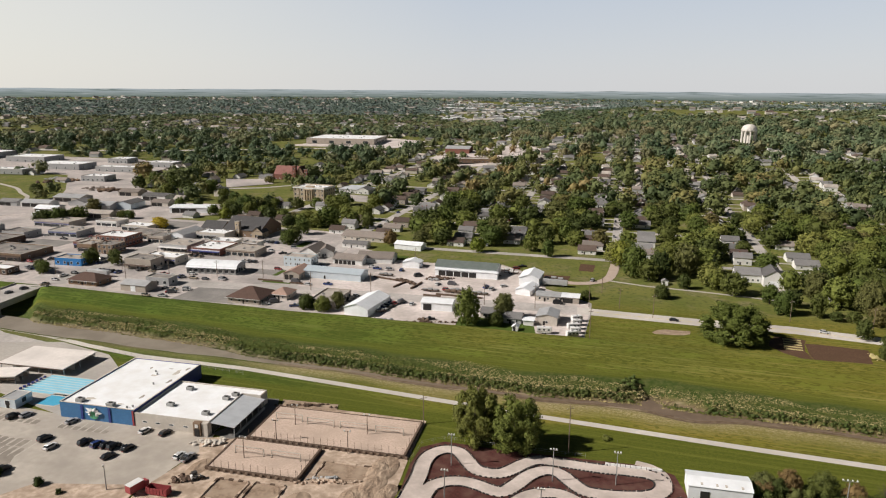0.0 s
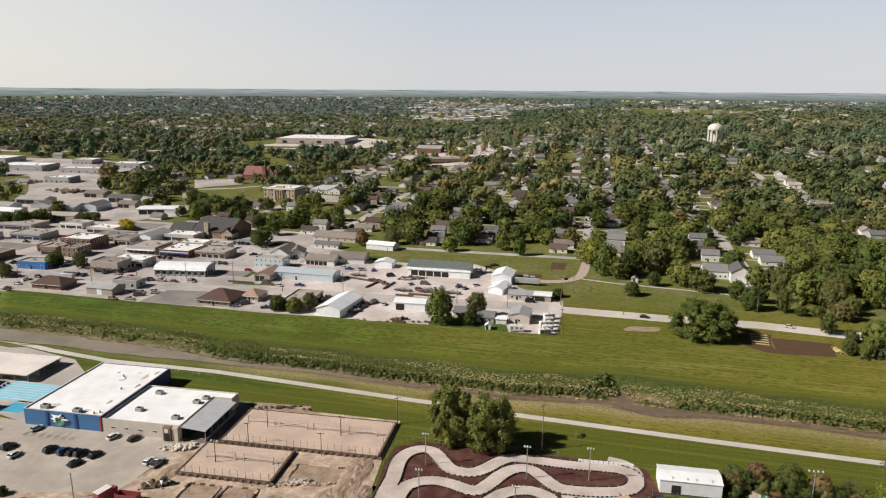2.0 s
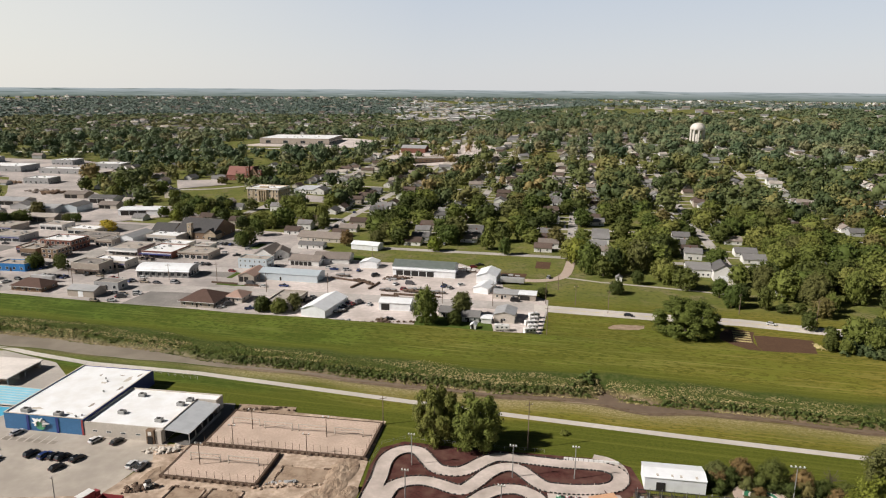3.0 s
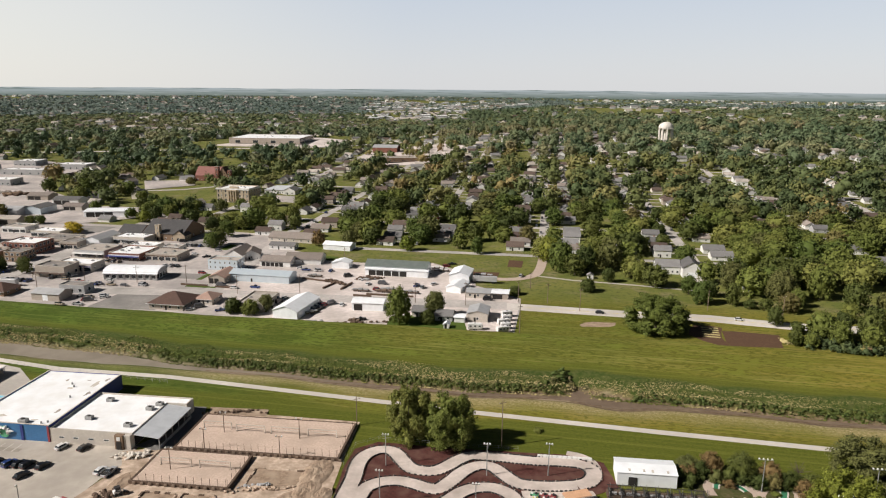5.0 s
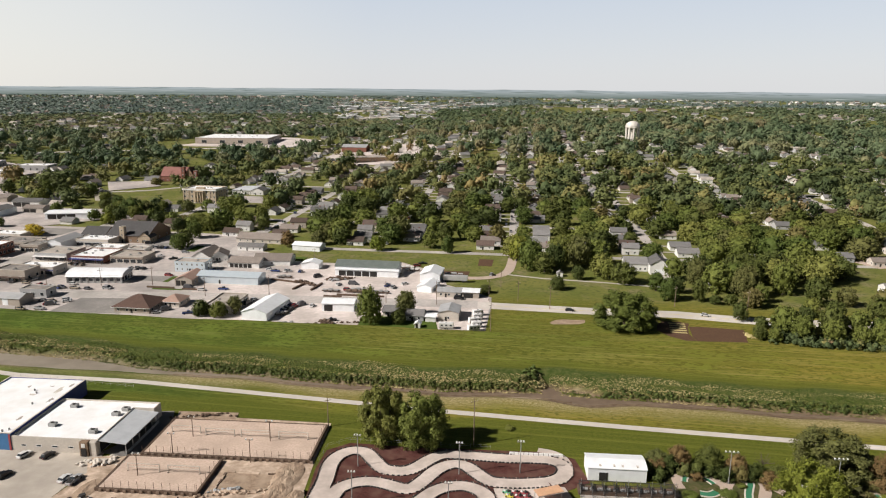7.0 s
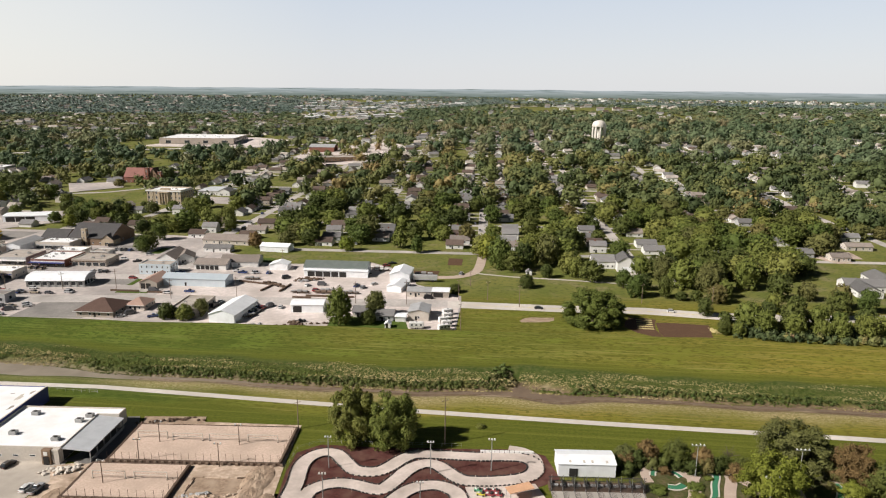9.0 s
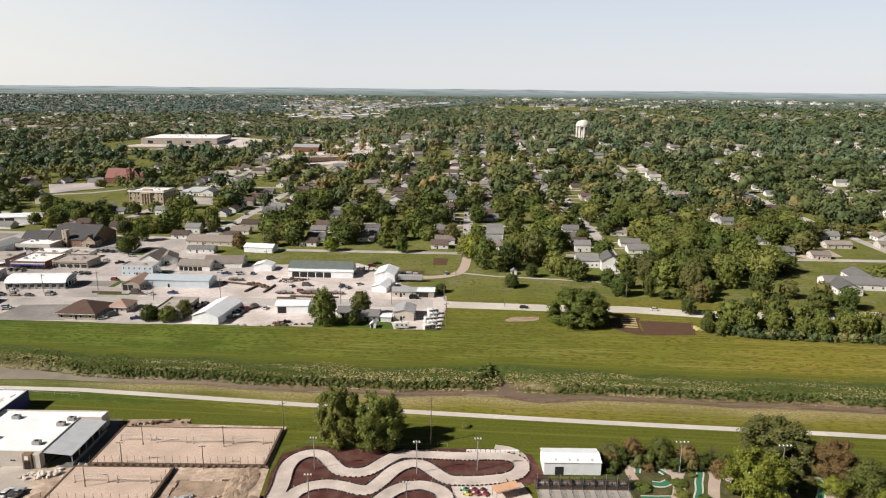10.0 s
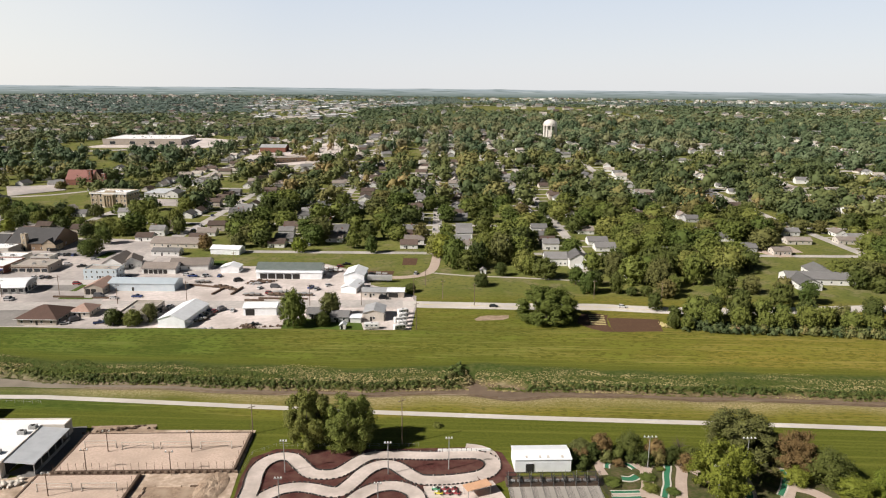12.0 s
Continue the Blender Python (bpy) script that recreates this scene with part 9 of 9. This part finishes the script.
def batting_cage():
    """Netted lanes on a concrete pad, behind a dark raised deck."""
    ob = thing("batting_cage", pose(64, 157.0, 0.1, 0, 0, PARK), "dark framed sports cage with nets over concrete lanes", "sports cage")
    part("pad", one_box(0, 26, -9, 5, -0.2, 0.1), M["concrete"], ob)
    for i in range(9):
        part("lane_line", one_box(i * 3.2 + 0.1, i * 3.2 + 0.3, -9, 4.4, 0.1, 0.104), M["old_asphalt"], ob)
        part("frame", one_box(i * 3.2, i * 3.2 + 0.18, 4.6, 8.4, 0, 2.2), M["black"], ob)
        part("post", tube(bmesh.new(), (i * 3.2, 4.6, 0), (i * 3.2, 4.6, 5.2), 0.07, n=6), M["steel"], ob, "tall thin steel post")
        part("post", tube(bmesh.new(), (i * 3.2, -8.8, 0), (i * 3.2, -8.8, 5.2), 0.07, n=6), M["steel"], ob, "tall thin steel post")
        bm = bmesh.new()
        for k in range(15):
            box(bm, i * 3.2 - 0.012, i * 3.2 + 0.012, -8.8 + 0.95 * k, -8.77 + 0.95 * k, 0.1, 5.0)
        for k in range(6):
            box(bm, i * 3.2 - 0.012, i * 3.2 + 0.012, -8.8, 4.6, 0.5 + 0.9 * k, 0.53 + 0.9 * k)
        part("net", bm, M["black"], ob, "dark wire net between lanes")
    part("deck", one_box(-0.5, 26.3, 4.8, 8.2, 0.1, 1.1), M["timber"], ob, "dark raised wooden deck")
    bm = bmesh.new()
    for k in range(53):
        box(bm, k * 0.5 - 0.02, k * 0.5 + 0.02, 4.52, 4.56, 1.1, 5.0)
    for k in range(9):
        box(bm, -0.4, 26.2, 4.52, 4.56, 1.2 + 0.45 * k, 1.23 + 0.45 * k)
    part("net", bm, M["black"], ob, "dark backstop net")
    for z in (1.2, 2.3):
        part("rail", one_box(-0.4, 26.2, 8.3, 8.44, z, z + 0.12), M["black"], ob)
    for i in range(12):
        part("bench", box(bmesh.new(), 0.6 + i * 2.1, 2.1 + i * 2.1, 5.6, 6.4, 1.1, 1.6, bevel=0.05), M["grey_wall"], ob)


batting_cage()

# ---- miniature golf ----
slab("golf_bed", "dark planted beds of a miniature golf course", "ground", [(91, 166), (97, 169.5), (108, 166.5), (120, 161), (124, 150), (118, 138), (90, 138)], 0.08, M["lawn_dark"])
slab("golf_bed", "dark shaded beds under trees of the golf course", "ground", [(128, 151), (147, 154.5), (155, 147), (152, 128), (122, 128)], 0.08, M["lawn_dark"])
for _k, (_pts, _w) in enumerate((([(94.5, 160.5), (95.5, 165.5), (99.5, 167.8), (104, 166.2), (106.5, 162.4), (107.5, 159.5)], 2.6), ([(107.5, 159.5), (112, 163.2), (117.5, 162.6), (119, 158.5), (114.5, 152), (109.5, 144), (107, 138)], 3.2), ([(107.5, 159.5), (104.5, 153.5), (100.5, 149.5), (92, 151)], 3.4), ([(100.5, 149.5), (104, 144), (103, 138)], 3.0), ([(119, 158.5), (122, 154), (121, 150)], 2.6), ([(148, 152), (147.2, 147.5), (142.8, 141.5), (137, 136), (133, 130)], 3.4), ([(142.8, 141.5), (147, 138), (149, 132)], 3.6), ([(133.5, 150), (131, 144), (127.5, 138), (126, 131)], 3.4))):
    tagged(part("golf_path", ribbon(curve(_pts, 0.8), _w, 0.0, 0.14 + 0.006 * _k), M["path"]), "pinkish concrete path of a miniature golf course", "path", kind="structure")


def putting_green(pts, width, label):
    ob = thing("putting_green", Matrix(), label, "putting green")
    part("kerb", ribbon(curve(pts, 0.7), width + 0.9, 0.0, 0.24), M["kerb"], ob)
    part("carpet", ribbon(curve(pts, 0.7), width, 0.02, 0.25), M["carpet"], ob)


putting_green([(113.5, 162.3), (115.5, 160.5), (112, 155.5), (109.6, 151.5), (107.5, 149), (105.2, 146)], 1.5, "green carpet golf lane with pale kerbs")
putting_green([(97, 163.5), (98.5, 165.8), (101.5, 166.2), (104, 163.8), (104.8, 161.2)], 1.1, "curved green carpet golf lane with pale kerbs")
putting_green([(98.5, 157.5), (101, 156.5), (103.5, 157.4)], 2.0, "short dark green putting carpet")
putting_green([(147, 149.8), (145.5, 146.5), (141.5, 142.2), (137, 138.6)], 1.4, "long green carpet golf lane with pale kerbs")
putting_green([(92, 152), (96, 151), (100, 150.2)], 1.0, "straight green carpet lane with pale kerb")
putting_green([(91, 149.5), (95, 148.4), (99, 147.6)], 1.0, "straight green carpet lane beside another")
putting_green([(129.5, 146), (130, 143), (127.5, 139)], 1.6, "green carpet golf lane in tree shade")
for _x, _y, _h, _w, _k in ((101, 164.0, 2.2, 3.2, "leaf_rust"), (106, 155.8, 1.4, 4.4, "leaf"), (103.5, 151, 1.3, 4.5, "leaf"), (95, 156, 1.2, 5, "leaf"), (112, 158.6, 1.0, 2.6, "leaf"), (143.8, 147.6, 2.0, 3.4, "leaf_olive"), (109, 147.5, 1.2, 3.6, "leaf"), (139, 146, 2.2, 3.5, "leaf_dark"), (113, 168.5, 2.8, 3, "leaf_olive"), (55, 201.5, 1.2, 3.0, "leaf")):
    tree(_x, _y, _h, _w, _k, "in a miniature golf bed", 32, 2600, 14, 0.40, 0.0, "round", name="shrub", category="shrub")


def bare_tree(x, y, h):
    rng = np.random.default_rng(9)
    ob = thing("bare_tree", pose(x, y, 0), "small pale bare-branched tree on the lawn", "tree")
    part("trunk", tube(bmesh.new(), (0, 0, -0.2), (0, 0, h * 0.35), 0.14, 0.1, 7), M["bark"], ob)
    for i in range(34):
        a, e = rng.random() * math.tau, 0.25 + rng.random() * 1.2
        s = h * (0.5 + 0.25 * rng.random())
        b = Vector((math.cos(a) * math.cos(e) * s, math.sin(a) * math.cos(e) * s, h * 0.3 + math.sin(e) * s * 0.75))
        part("branch", tube(bmesh.new(), (0, 0, h * (0.22 + 0.12 * rng.random())), b, 0.06, 0.015, 5), M["bark"], ob)


bare_tree(123.3, 166.3, 6.6)
# dark shrubs added to darken the patch beside the garage
for _x, _y, _h, _w in ((88.8, 169.0, 3.6, 4.2), (91.6, 167.4, 3.0, 4.0), (89.6, 165.2, 2.4, 3.4)):
    tree(_x, _y, _h, _w, "leaf_dark", "in the shade of the kart garage", 33, 2600, 18, 0.30, 0.0, "round", name="shrub", category="shrub")
# gravel service path round the end of the kart track
tagged(part("service_path", ribbon(curve([(60.5, 186.8), (64.5, 184.5), (66.8, 180.5), (66.4, 175), (63.5, 170.5)], 0.8), 2.6, 0.0, 0.13), M["track"]), "pale concrete path round the end of the kart track", "path", kind="structure")

# houses with pinkish drives on the eastern rise
for _x, _y, _w, _d, _roof, _label in ((374, 404, 18, 9, "shingle_tan", "tan-roofed ranch house above a lawn"), (340, 378, 12, 9, "shingle_tan", "tan house beside a pinkish drive"), (412, 396, 16, 9, "shingle_tan", "low tan-roofed house on a rise"), (256, 400, 14, 8, "shingle", "pale blue-grey house at the edge of a lawn")):
    gable_building("house", _label, _x, _y, TOWN, _w, _d, 3.0, 2.0, "cream_wall", _roof, "x", 4, 2, category="house", base=float(land(_x, _y)))
for _pts in ([(332, 410), (341, 407), (352, 372), (340, 372)], [(362, 402), (372, 399), (366, 380), (356, 383)]):
    slab("driveway", "pinkish concrete driveway beside a house", "driveway", _pts, 0.15, M["path"])

# ---- fences ----
def wire_fence(pts, label, h=1.5, step=3.0):
    ob = thing("wire_fence", Matrix(), label, "fence")
    me = bpy.data.meshes.new("post")
    b = tube(bmesh.new(), (0, 0, 0), (0, 0, h), 0.045, n=6)
    b.to_mesh(me)
    b.free()
    me.materials.append(M["steel"])
    line = dense(pts, step)
    for x, y in line:
        shared("post", me, ob, pose(x, y, float(land(x, y))))
    for z in (h * 0.5, h):
        bm = bmesh.new()
        for a, c in zip(line, line[1:]):
            tube(bm, (*a, float(land(*a)) + z), (*c, float(land(*c)) + z), 0.022, n=4)
        tagged(part("rail", bm, M["steel"], ob), kind="stuff")


wire_fence([(-142, 275.5), (-109, 264.5), (-75.5, 251.8)], "grey wire fence between pool grounds and trail")
wire_fence([(-7.8, 187), (-4.2, 198.0), (3, 201), (22, 195.6), (46, 190)], "dark wire fence along the kart track", 1.2)
wire_fence([(66.5, 290.3), (77.5, 327)], "wire fence at the edge of the RV lot", 1.8)


# ---- bridge ----
def bridge():
    ob = thing("bridge", pose(-217.5, 373, 0, 0, 0, 170), "concrete road bridge over the creek with low parapets", "bridge")
    L, w = 150, 21
    part("deck", one_box(0, w, 0, L, -0.5, 0.35), M["street"], ob)
    for i in range(6):
        part("girder", one_box(0.6 + i * 3.8, 1.4 + i * 3.8, 0, L, -2.4, -0.5), M["concrete"], ob)
    for u in (0, w - 0.35):
        part("parapet", one_box(u, u + 0.35, 0, L, 0.35, 1.15), M["concrete"], ob)
    for v in (34, 62):
        part("pier", one_box(0.8, w - 0.8, v, v + 1.4, -8, -2.4), M["concrete"], ob)
    part("abutment", one_box(-0.5, w + 0.5, -1.0, 6, -8, -0.5), M["concrete"], ob)


bridge()
